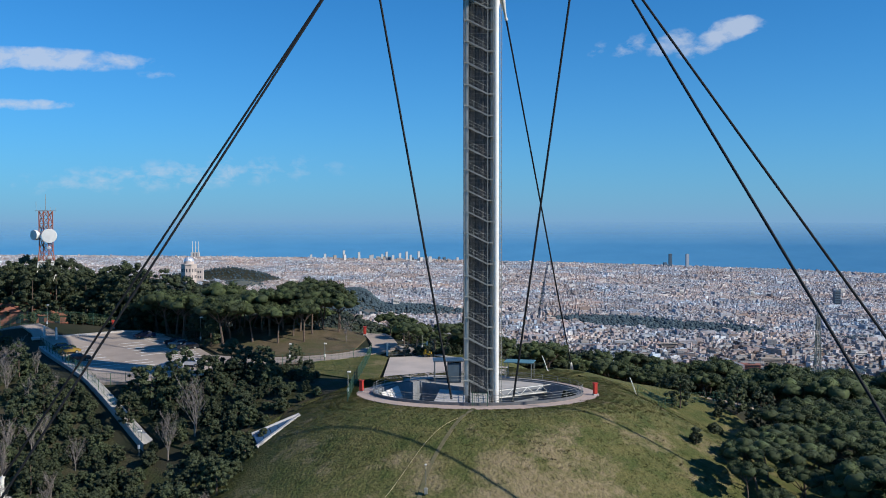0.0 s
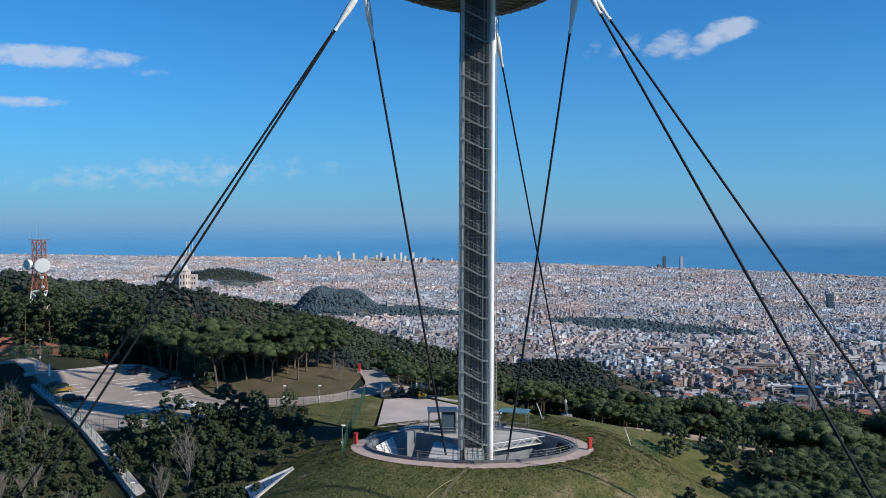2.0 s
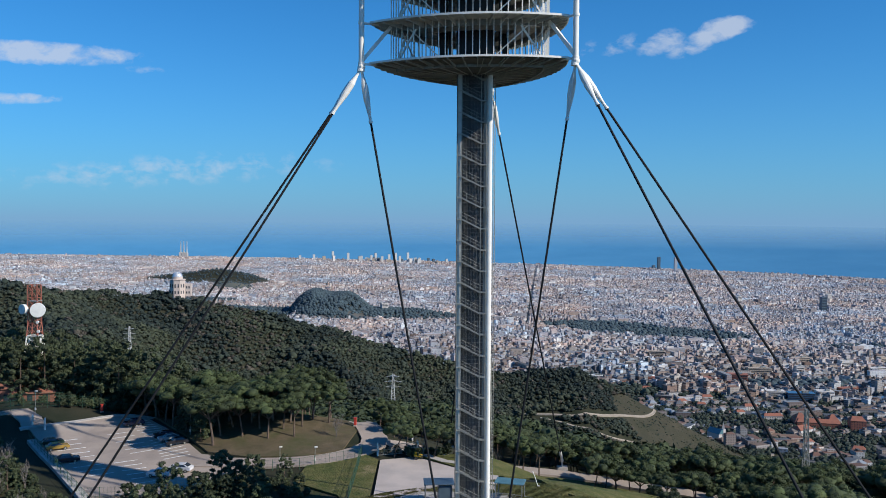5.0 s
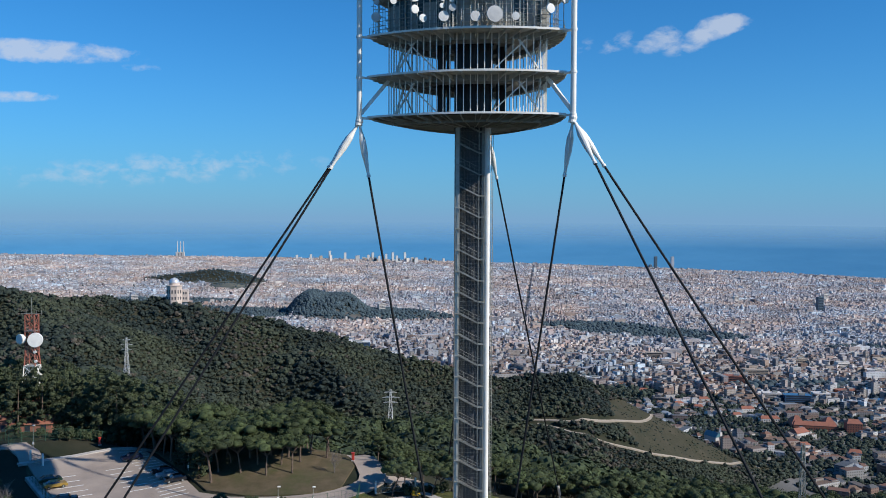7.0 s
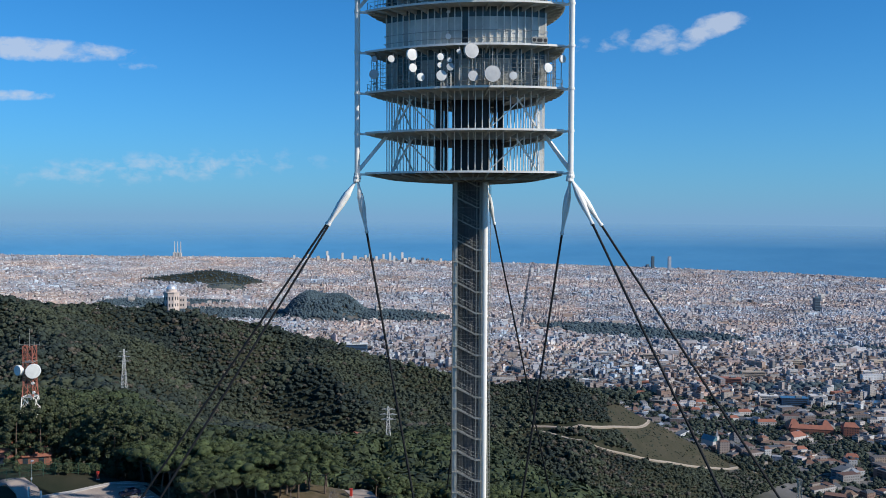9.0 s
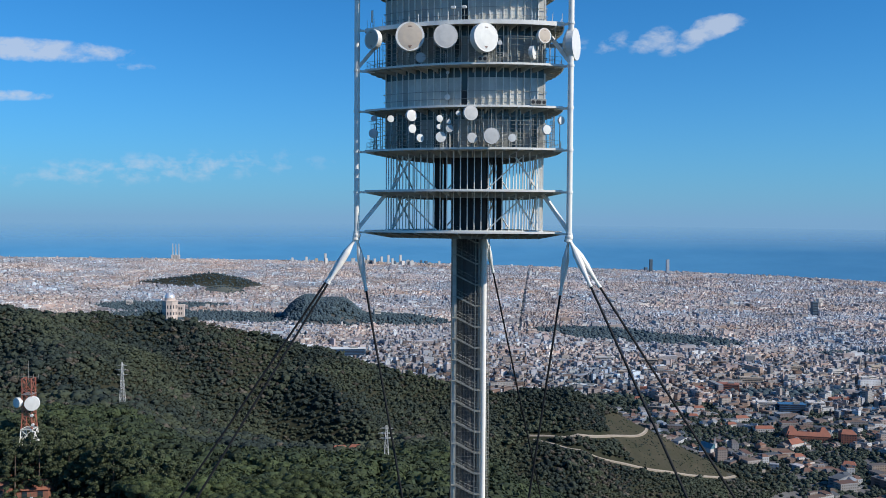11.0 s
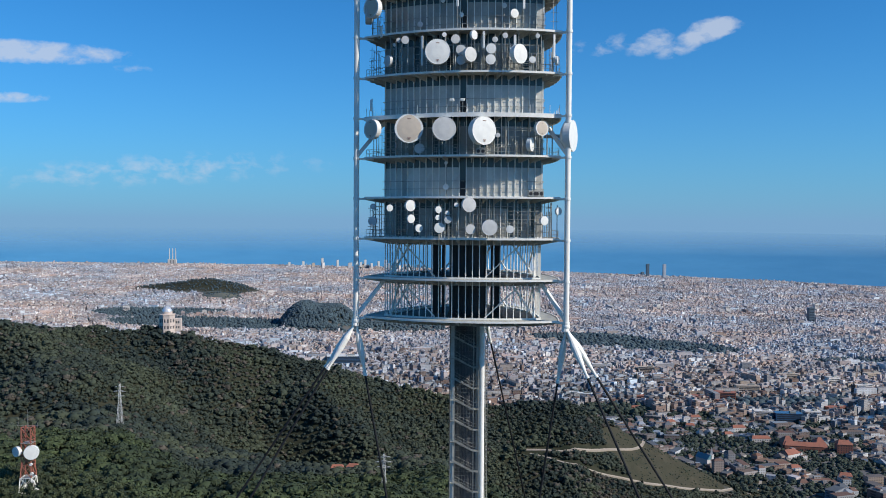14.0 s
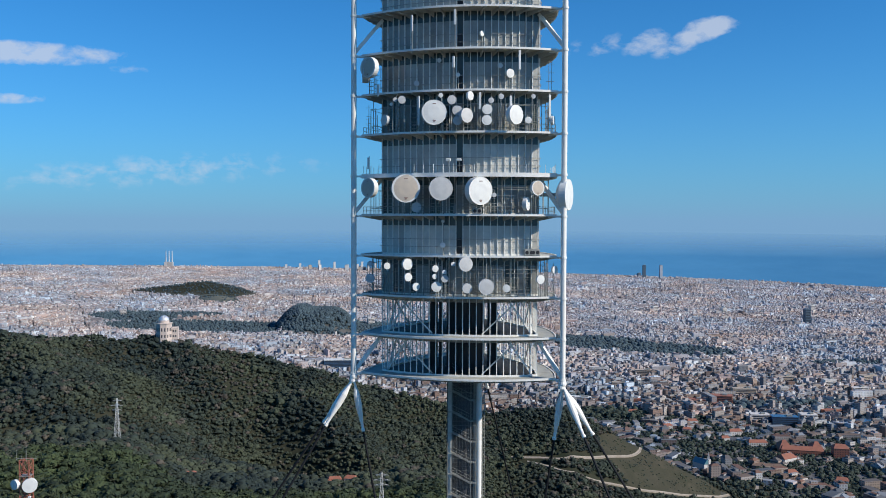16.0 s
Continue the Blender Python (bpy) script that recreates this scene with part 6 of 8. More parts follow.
def woods():
    g = np.random.default_rng(21)
    x, y = sample_wedge(g, 214, 540, 26000)
    fade = np.hypot(x, y) - 45 * wobble(x, y, 30.0) + g.uniform(-60, 60, len(x))
    keep = (fade < 430) & (~((np.abs(x + 100) < 26) & (y < 236))) & ~((x > -34) & (x < 2) & (y < 224))
    x, y = x[keep], y[keep]
    i = spaced(x, y, 5.8)
    x, y = x[i], y[i]
    s = g.uniform(2.8, 5.0, len(x))
    me = scatter_mesh("pine_wood", np.stack([x, y, height(x, y) + 4.6 + s * 0.5], 1), s, g.uniform(0.8, 1.2, len(x)), [leafy_template(3 + q, 75, 0.85, 0.2, True) for q in range(5)], M_slope, g, True)
    tagged(new("pine_wood", me), "closed canopy of green umbrella pines on the near slope", "wood", kind="stuff")
    x, y = sample_wedge(g, 340, 1130, 200000)
    d = np.hypot(x, y)
    rise = height(x, y) - plain(x, y)
    thin = wobble(x + 60, y, 41.0) + 0.6 * wobble(x, y - 33, 13.0)
    keep = (rise > 10) & (dry_slope(x, y) < 0.42) & (g.uniform(0, 1, len(x)) < np.clip(1.25 - 0.75 * thin, 0.25, 1)) & ~((np.abs(x + 270) < 9) & (y > 863) & (y < 884)) & ~((np.abs(x + 64) < 13) & (y > 563) & (y < 592)) & ~((np.abs(x + 157) < 7) & (y > 535) & (y < 554))
    keep &= d - 45 * wobble(x, y, 30.0) + g.uniform(-60, 60, len(x)) > 430
    for line in TRACKS:
        keep &= line_gap(line, x, y) > 5.0
    x, y = x[keep], y[keep]
    i = spaced(x, y, 3.3)
    x, y = x[i], y[i]
    d = np.hypot(x, y)
    s = g.uniform(1.5, 2.7, len(x)) * np.where(g.uniform(0, 1, len(x)) < 0.14, 1.65, 1.0) * (1 + 0.22 * wobble(x, y, 17.0))
    pos = np.stack([x, y, height(x, y) + s * 0.7], 1)
    leafless = g.uniform(0, 1, len(x)) < np.clip(0.10 + 0.35 * (wobble(x - 20, y + 80, 52.0) - 0.35), 0.04, 0.6)
    tem = [leafy_template(40 + q, 11, 0.86, 0.4, False) for q in range(6)]
    fine = [leafy_template(50 + q, 20, 0.88, 0.28, False) for q in range(6)]
    for nm, sel, m, lab in (("hill_wood", ~leafless & (d < 640), M_forest, "grey-green holm oak wood in the valley"), ("ridge_wood", ~leafless & (d >= 640), M_forest, "grey-green holm oak forest covering the far hillside"), ("bare_wood", leafless, M_twigs, "grey-brown leafless trees among the evergreen forest")):
        p, q = pos[sel], s[sel]
        n = len(p)
        me = scatter_mesh(nm, p, q, g.uniform(0.65, 1.0, n), fine if nm == "hill_wood" else tem, m, g, True)
        tagged(new(nm, me), lab, "forest", kind="stuff")


woods()


# ---- hillside: tracks, observatory, pylons, houses ----
for line, nm, w, lab in zip(TRACKS, ("track_upper", "track_lower", "track_town"), (2.7, 2.3, 3.6), ("pale dirt track on the hillside", "pale dirt track winding down the hillside", "pale dirt lane above the town edge")):
    ribbon(nm, line, w, M_track, lab, "track", 0.5, 6.0, 1.0)


M_scrub = split_mat("dry_scrub_slope", ((0.069, 0.062, 0.041), (0.045, 0.044, 0.029), 0.06), ((0.036, 0.039, 0.023), (0.055, 0.052, 0.033), 0.1), by_noise(0.05, 0.42, 0.6), bump=0.4)


# grass colours lifted and greyed towards blue to include distance haze
M_hilltop = split_mat("grassy_hilltop", ((0.102, 0.119, 0.104), (0.070, 0.087, 0.084), 0.02), ((0.167, 0.157, 0.119), (0.119, 0.125, 0.102), 0.03), by_noise(0.012, 0.45, 0.6), bump=0.4, bump_scale=0.3)


def open_slope(name, x0, x1, y0, y1, n, m, wanted, lift, label, material=None):
    """A sheet of open scrub laid over the land where wanted(x, y) says so."""
    gx, gy = np.meshgrid(np.linspace(x0, x1, n), np.linspace(y0, y1, m))
    keep = wanted(gx, gy)
    i = np.arange(n * m).reshape(m, n)
    ok = keep[:-1, :-1] & keep[:-1, 1:] & keep[1:, 1:] & keep[1:, :-1]
    f = np.stack([i[:-1, :-1], i[:-1, 1:], i[1:, 1:], i[1:, :-1]], -1)[ok]
    me = quick_mesh(name, np.stack([gx, gy, height(gx, gy) + lift], -1).reshape(-1, 3), f, material or M_scrub, True)
    tagged(new(name, me), label, "slope", kind="structure")


def dry_patch():
    """Open brown slope between the tracks, dotted with scrub."""
    open_slope("ground_slope", 95, 305, 770, 960, 60, 40, lambda x, y: dry_slope(x, y) > 0.36, 0.25, "open brown scrub slope on the hillside")
    g = np.random.default_rng(4)
    x, y = g.uniform(95, 305, 5200), g.uniform(770, 960, 5200)
    k = (dry_slope(x, y) > 0.3) & (g.uniform(0, 1, 5200) < 0.34 + 0.4 * wobble(x, y, 9.0))
    for line in TRACKS:
        k &= line_gap(line, x, y) > 4.0
    x, y = x[k], y[k]
    s = g.uniform(0.4, 1.3, len(x))
    tagged(new("scrub", scatter_mesh("scrub", np.stack([x, y, height(x, y) + s * 0.4], 1), s, np.full(len(x), 0.8), BLOBS, M_forest, g)), "low scrub bushes dotted over the brown slope", "scrub", kind="stuff")


open_slope("ground_hilltop", -900, -600, 2840, 3040, 60, 40, lambda x, y: height(x, y) - plain(x, y) > 13, 0.8, "bare grassy top of a hill inside the city", M_hilltop)
open_slope("ground_spur", 270, 420, 915, 1105, 40, 50, lambda x, y: bump2(x, y, 345, 1005, 62, 92, -0.3, 4.0) > 0.4, 0.3, "open brown spur above the town edge")
dry_patch()


def window_row(parent, w, d, z, n, wh=1.5, ww=1.1, face=-1, material=None):
    """A row of separate set-in windows along the front of a block."""
    for i in range(n):
        bm = bmesh.new()
        add_box(bm, -w / 2 + (i + 0.5) * w / n, face * (d / 2 + 0.02), z, ww, 0.16, wh)
        part("window", bm, material or M_window, parent)


def observatory(x, y):
    o = thing("observatory", pose(x, y, gz(x, y) + 0.5, 0, 0, 12) @ Matrix.Diagonal((0.98, 0.98, 0.92, 1)), "pale pinkish stone observatory with a silver dome on the wooded ridge", "observatory")
    bm = bmesh.new()
    add_prism(bm, [(8.0 * math.cos(a), 8.0 * math.sin(a)) for a in (math.pi / 8 + i * math.pi / 4 for i in range(8))], -4, 17.5)
    body = part("body", bm, M_pinkstone, o)
    bm = bmesh.new()
    add_prism(bm, [(8.7 * math.cos(a), 8.7 * math.sin(a)) for a in (math.pi / 8 + i * math.pi / 4 for i in range(8))], 17.5, 18.4)
    part("cornice", bm, M_pinkstone, body)
    for i in range(8):
        a = i * math.pi / 4
        if math.sin(a) > 0.3:
            continue
        for z, h in ((4.5, 3.2), (11.5, 3.8)):
            for off in (-1.5, 1.5):
                bm = bmesh.new()
                add_box(bm, 7.42 * math.cos(a) - off * math.sin(a), 7.42 * math.sin(a) + off * math.cos(a), z, 0.3, 1.1, h, a)
                part("window", bm, M_window, body)
    bm = bmesh.new()
    add_box(bm, 9.5, 3.0, 6.5, 9.0, 10.0, 13.0, bevel=0.1)
    wing = part("wing", bm, M_pinkstone, o, "lower stone wing")
    for z in (4.0, 9.5):
        for off in (6.8, 9.2, 11.6):
            bm = bmesh.new()
            add_box(bm, off, -2.05, z, 1.1, 0.3, 2.4)
            part("window", bm, M_window, wing)
    bm = bmesh.new()
    add_rod(bm, (0, 0, 18.3), (0, 0, 21.4), 5.2, sides=28)
    part("drum", bm, M_pinkstone, o)
    bm = bmesh.new()
    bmesh.ops.create_uvsphere(bm, u_segments=28, v_segments=14, radius=5.0, matrix=Matrix.Translation((0, 0, 21.4)))
    bmesh.ops.delete(bm, geom=[v for v in bm.verts if v.co.z < 21.2], context="VERTS")
    dome = part("dome", bm, M_dome, o, "smooth silver dome")
    bm = bmesh.new()
    for i in range(9):
        a, b = math.pi * i / 9 * 0.5, math.pi * (i + 1) / 9 * 0.5
        add_beam(bm, (0.0, -5.06 * math.cos(a), 21.4 + 5.06 * math.sin(a)), (0.0, -5.06 * math.cos(b), 21.4 + 5.06 * math.sin(b)), 0.5, 0.12)
    part("slit_shutter", bm, M_white, dome)


observatory(-274.0, 868.0)


def pylon(x, y, top, name="power_pylon", label="grey lattice electricity pylon among the trees", base=2.2, arms=True, material=None, group="power pylons", z_base=None):
    z0 = gz(x, y) if z_base is None else z_base
    h = top - z0
    p = thing(name, (x, y, z0), label, "pylon", group)
    material = material or M_steel
    bm = bmesh.new()
    n = max(5, int(h / 3.2))
    lev = []
    for i in range(n + 1):
        s = i / n
        w = base * (1 - s) ** 1.15 + 0.28
        lev.append([Vector((sx * w, sy * w, h * s)) for sx, sy in ((-1, -1), (1, -1), (1, 1), (-1, 1))])
    for a, b in zip(lev, lev[1:]):
        for j in range(4):
            k = (j + 1) % 4
            add_beam(bm, a[j], b[j], 0.13, 0.13)
            add_beam(bm, a[j], b[k], 0.08, 0.08)
            add_beam(bm, a[k], b[j], 0.08, 0.08)
            add_beam(bm, b[j], b[k], 0.07, 0.07)
    part("lattice", bm, material, p)
    if arms:
        for s, w in ((0.74, 3.2), (0.84, 3.8), (0.94, 2.8)):
            bm = bmesh.new()
            for sy in (-0.25, 0.25):
                add_beam(bm, (-w, 0, h * s), (0, sy, h * s + 0.7), 0.1, 0.1)
                add_beam(bm, (w, 0, h * s), (0, sy, h * s + 0.7), 0.1, 0.1)
            add_beam(bm, (-w, 0, h * s), (w, 0, h * s), 0.12, 0.12)
            part("cross_arm", bm, material, p)
    return p


pylon(-194, 522, -20.9, base=1.5, material=M_dish_grey)
pylon(-24.5, 371, -21.7, base=1.2, material=M_dish_grey)
mast = pylon(73.0, 178.0, 6.0, "lattice_mast", "thin grey lattice mast beyond the pines", 0.5, False, M_steel, "masts")


def radio_mast(x, y):
    """Squat lattice mast with drum dishes behind the car park."""
    z0 = gz(x, y)
    m = thing("radio_mast", (x, y, z0), "red and white lattice radio mast carrying two large white dishes", "mast")
    h = 27.8 - z0
    n = 9
    lev = []
    for i in range(n + 1):
        s = i / n
        w = 2.5 - 1.35 * min(1, s * 1.5)
        lev.append([Vector((sx * w, sy * w, h * s)) for sx, sy in ((-1, -1), (1, -1), (1, 1), (-1, 1))])
    for i, (a, b) in enumerate(zip(lev, lev[1:])):
        bm = bmesh.new()
        for j in range(4):
            k = (j + 1) % 4
            add_beam(bm, a[j], b[j], 0.2, 0.2)
            add_beam(bm, a[j], b[k], 0.12, 0.12)
            add_beam(bm, a[k], b[j], 0.12, 0.12)
            add_beam(bm, b[j], b[k], 0.12, 0.12)
        part("lattice_bay", bm, M_white if i in (0, 3, 4) else M_rust, m, "white painted bay" if i in (0, 3, 4) else "rusty red painted bay")
    bm = bmesh.new()
    add_rod(bm, (0, 0, h - 0.5), (0, 0, h + 4.2), 0.08, 0.04, 6)
    add_rod(bm, (-2.6, 0, h + 0.2), (2.6, 0, h + 0.2), 0.06, sides=5)
    for sx in (-2.4, -1.2, 1.2, 2.4):
        add_rod(bm, (sx, 0, h - 0.2), (sx, 0, h + (2.4 if sx == -2.4 else 1.0)), 0.035, sides=4)
    part("whip_antenna", bm, M_steel, m)
    bm = bmesh.new()
    add_box(bm, 0, 0, h * 0.55, 3.0, 3.0, 0.12)
    part("platform", bm, M_steel, m)
    bm = bmesh.new()
    add_box(bm, 0, 0, h * 0.86, 2.6, 2.6, 0.12)
    part("platform", bm, M_steel, m)
    for dx, dz, r, dep in ((1.5, 21.7 - z0, 1.75, 1.3), (-2.4, 21.9 - z0, 1.25, 1.0)):
        bm = bmesh.new()
        prof = [(0, 0.25), (0.06, r * 0.98), (0.1, r), (dep, r * 0.98), (dep + 0.25, r * 0.5), (dep + 0.4, 0.3)]
        d = Vector((0.35, -1, 0)).normalized() if dx > 0 else Vector((-0.5, -1, 0)).normalized()
        c = Vector((dx, -1.6, dz))
        add_tube(bm, [c - d * q for q, rr in prof], [rr for q, rr in prof], 24)
        drum = part("drum_dish", bm, M_dish, m, "large white drum dish")
        bm = bmesh.new()
        add_beam(bm, c - d * dep, (0.6 if dx > 0 else -0.6, -0.9, dz), 0.18, 0.18)
        part("arm", bm, M_steel, drum)
    for dx, dz in ((1.5, 16.5), (1.7, 14.6), (1.3, 18.8)):
        bm = bmesh.new()
        add_rod(bm, (dx, -1.5, dz - z0), (dx, -1.1, dz - z0), 0.35, sides=12)
        part("small_dish", bm, M_dish, m)


radio_mast(-102.0, 212.0)


def gable_house(x, y, rz, w, d, h, wall, label, roof=None, group="houses with tiled roofs", z=None):
    k = thing("house", pose(x, y, (gz(x, y) if z is None else z) - 0.4, 0, 0, rz), label, "house", group)
    bm = bmesh.new()
    add_box(bm, 0, 0, h / 2, w, d, h)
    body = part("wall", bm, wall, k)
    bm = bmesh.new()
    rr = d * 0.28
    vs = [bm.verts.new(p) for p in ((-w / 2 - 0.4, -d / 2 - 0.4, h), (w / 2 + 0.4, -d / 2 - 0.4, h), (w / 2 + 0.4, d / 2 + 0.4, h), (-w / 2 - 0.4, d / 2 + 0.4, h), (-w / 2 + d * 0.2, 0, h + rr), (w / 2 - d * 0.2, 0, h + rr))]
    for f in ((0, 1, 5, 4), (1, 2, 5), (2, 3, 4, 5), (3, 0, 4), (3, 2, 1, 0)):
        bm.faces.new([vs[i] for i in f])
    part("roof", bm, roof or M_terra, k, "terracotta tiled hipped roof")
    fl = max(1, int(h / 3.2))
    for s in range(fl):
        window_row(body, w, d, 1.6 + s * 3.1, max(2, int(w / 3.2)))
    return k


gable_house(-107.5, 206.0, 12, 9.0, 7.0, 3.6, M_brick, "small pink-walled house with a terracotta roof under the pines")
gable_house(-97.5, 205.5, 12, 7.0, 6.0, 2.6, M_brick, "low pink-walled annexe with a terracotta roof under the pines")
for x, y, w, d, h, rz in ((-70, 583, 9, 7, 5, 10), (-59, 585, 8, 6, 4, -12), (-158, 549, 8, 6, 4, 20)):
    gable_house(x, y, rz, w, d, h, M_render_w, "pale house with an orange tiled roof among the trees")


# ---- the city ----
def scale_at(d):
    """How much smaller the far districts are built, so that they keep their true apparent size within the model's reach."""
    return np.where(d < 1600, 1.0, d / (1600 + (d - 1600) / 0.39))


def city_material(name, cols, rcols, glazing):
    m = bpy.data.materials.new(name)
    m.use_nodes = True
    t = m.node_tree
    b = t.nodes["Principled BSDF"]
    geo = t.nodes.new("ShaderNodeNewGeometry")
    mean = [sum(c[q] for c in cols) / len(cols) for q in range(3)]
    cols = [[0.92 * v + 0.08 * m_ for v, m_ in zip(c, mean)] for c in cols]
    wall = t.nodes.new("ShaderNodeValToRGB")
    cr = wall.color_ramp
    cr.interpolation = "CONSTANT"
    cr.elements[0].color = (*cols[0], 1)
    cr.elements[1].position, cr.elements[1].color = 0.93, (*cols[-1], 1)
    for i, c in enumerate(cols[1:-1]):
        cr.elements.new((i + 1) / len(cols)).color = (*c, 1)
    t.links.new(geo.outputs["Random Per Island"], wall.inputs[0])
    roof = t.nodes.new("ShaderNodeValToRGB")
    rr = roof.color_ramp
    rr.interpolation = "CONSTANT"
    rr.elements[0].color = (*rcols[0], 1)
    rr.elements[1].position, rr.elements[1].color = 0.9, (*rcols[-1], 1)
    for i, c in enumerate(rcols[1:-1]):
        rr.elements.new((i + 1) / len(rcols)).color = (*c, 1)
    again = math_node(t, "FRACT", math_node(t, "MULTIPLY", geo.outputs["Random Per Island"], 17.3))
    t.links.new(again, roof.inputs[0])
    sep = t.nodes.new("ShaderNodeSeparateXYZ")
    t.links.new(geo.outputs["Position"], sep.inputs[0])
    nsep = t.nodes.new("ShaderNodeSeparateXYZ")
    t.links.new(geo.outputs["Normal"], nsep.inputs[0])
    is_roof = math_node(t, "GREATER_THAN", nsep.outputs[2], 0.5)
    rows = math_node(t, "LESS_THAN", math_node(t, "FRACT", math_node(t, "DIVIDE", sep.outputs[2], 3.1)), 0.5)
    cols_ = math_node(t, "LESS_THAN", math_node(t, "FRACT", math_node(t, "DIVIDE", math_node(t, "ADD", sep.outputs[0], math_node(t, "MULTIPLY", sep.outputs[1], 0.73)), 3.4)), 0.55)
    pane = math_node(t, "SUBTRACT", 1.0, math_node(t, "MULTIPLY", math_node(t, "MULTIPLY", rows, cols_), glazing))
    # whole quarters are paler or duller, warmer or cooler than others
    big = node(t, "ShaderNodeTexNoise", i_Scale=0.006, i_Detail=4.0, i_Roughness=0.7)
    t.links.new(geo.outputs["Position"], big.inputs["Vector"])
    quarter = math_node(t, "ADD", math_node(t, "MULTIPLY", big.outputs["Fac"], 1.6), 0.24)
    hue = node(t, "ShaderNodeTexNoise", i_Scale=0.0042, i_Detail=3.0, i_Roughness=0.6)
    shift = t.nodes.new("ShaderNodeMapping")
    shift.inputs["Location"].default_value = (311, 87, 0)
    t.links.new(geo.outputs["Position"], shift.inputs[0])
    t.links.new(shift.outputs[0], hue.inputs["Vector"])
    cast = node(t, "ShaderNodeMix", data_type="RGBA")
    cast.inputs[6].default_value, cast.inputs[7].default_value = (0.80, 0.955, 1.10, 1), (1.06, 0.985, 0.92, 1)
    t.links.new(math_node(t, "MULTIPLY", math_node(t, "SUBTRACT", hue.outputs["Fac"], 0.36, clamp=True), 3.4, clamp=True), cast.inputs[0])
    pane = math_node(t, "MULTIPLY", pane, quarter)
    sc = node(t, "ShaderNodeVectorMath", operation="SCALE")
    t.links.new(wall.outputs[0], sc.inputs[0])
    t.links.new(pane, sc.inputs["Scale"])
    mx = node(t, "ShaderNodeMix", data_type="RGBA")
    t.links.new(is_roof, mx.inputs[0])
    t.links.new(sc.outputs[0], mx.inputs[6])
    rs = node(t, "ShaderNodeVectorMath", operation="SCALE")
    t.links.new(roof.outputs[0], rs.inputs[0])
    t.links.new(quarter, rs.inputs["Scale"])
    t.links.new(rs.outputs[0], mx.inputs[7])
    tone = node(t, "ShaderNodeMix", data_type="RGBA")
    tone.blend_type = "MULTIPLY"
    tone.inputs[0].default_value = 1.0
    t.links.new(mx.outputs[2], tone.inputs[6])
    t.links.new(cast.outputs[2], tone.inputs[7])
    t.links.new(tone.outputs[2], b.inputs["Base Color"])
    b.inputs["Roughness"].default_value, b.inputs["Specular IOR Level"].default_value = 0.85, 0.2
    return m


# far palette is lighter and cooler than the near one, holding distance haze
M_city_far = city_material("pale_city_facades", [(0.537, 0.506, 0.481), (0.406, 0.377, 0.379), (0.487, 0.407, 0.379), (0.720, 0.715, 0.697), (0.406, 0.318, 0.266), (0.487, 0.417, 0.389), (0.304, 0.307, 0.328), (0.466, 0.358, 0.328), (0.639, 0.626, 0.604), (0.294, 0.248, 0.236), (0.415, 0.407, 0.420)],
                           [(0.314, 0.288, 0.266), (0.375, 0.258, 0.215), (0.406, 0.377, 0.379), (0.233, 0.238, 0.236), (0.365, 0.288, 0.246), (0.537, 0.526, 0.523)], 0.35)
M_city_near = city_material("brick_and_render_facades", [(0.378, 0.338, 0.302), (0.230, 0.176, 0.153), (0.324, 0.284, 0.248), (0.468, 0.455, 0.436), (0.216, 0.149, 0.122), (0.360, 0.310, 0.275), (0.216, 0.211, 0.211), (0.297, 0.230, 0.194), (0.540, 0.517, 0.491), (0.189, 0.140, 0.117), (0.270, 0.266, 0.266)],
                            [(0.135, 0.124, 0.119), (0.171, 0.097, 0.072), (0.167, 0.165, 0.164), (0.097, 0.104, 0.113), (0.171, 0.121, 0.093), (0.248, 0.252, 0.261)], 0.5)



# parks and wooded strips in the plain: x, y, half sizes, turn
PARKS = [(520, 2215, 240, 95, -0.35), (395, 2330, 160, 70, -0.1), (-120, 2450, 150, 75, 0.05), (-650, 2470, 300, 105, 0.0), (-900, 2630, 150, 100, 0.0), (-751, 2690, 90, 55, 0.0), (-300, 2400, 130, 40, 0.1), (950, 2010, 95, 40, 0.1), (300, 1480, 60, 60, 0), (640, 1560, 130, 40, 0.1), (420, 1250, 70, 60, 0.3), (520, 1120, 70, 60, 0.3), ]


def park_mask(x, y):
    m = np.zeros_like(x)
    for px, py, a, b, r in PARKS:
        m = np.maximum(m, bump2(x, y, px, py, a, b, r, 4.0))
    return m


AVENUES = [((830, 1290), (1330, 2380), 9.0), ((620, 1500), (720, 2500), 6.0), ((900, 1500), (1500, 2600), 7.0), ((300, 1900), (1500, 2500), 6.0), ((-900, 2900), (1700, 3400), 8.0), ((200, 2300), (420, 4300), 6.0)]


def on_avenue(x, y):
    """Wide straight streets that cut through the blocks."""
    hit = np.zeros(x.shape, bool)
    for (ax, ay), (bx, by), w in AVENUES:
        n = math.hypot(bx - ax, by - ay)
        s = ((x - ax) * (bx - ax) + (y - ay) * (by - ay)) / n
        hit |= (np.abs((x - ax) * (by - ay) - (y - ay) * (bx - ax)) / n < w) & (s > 0) & (s < n)
    return hit



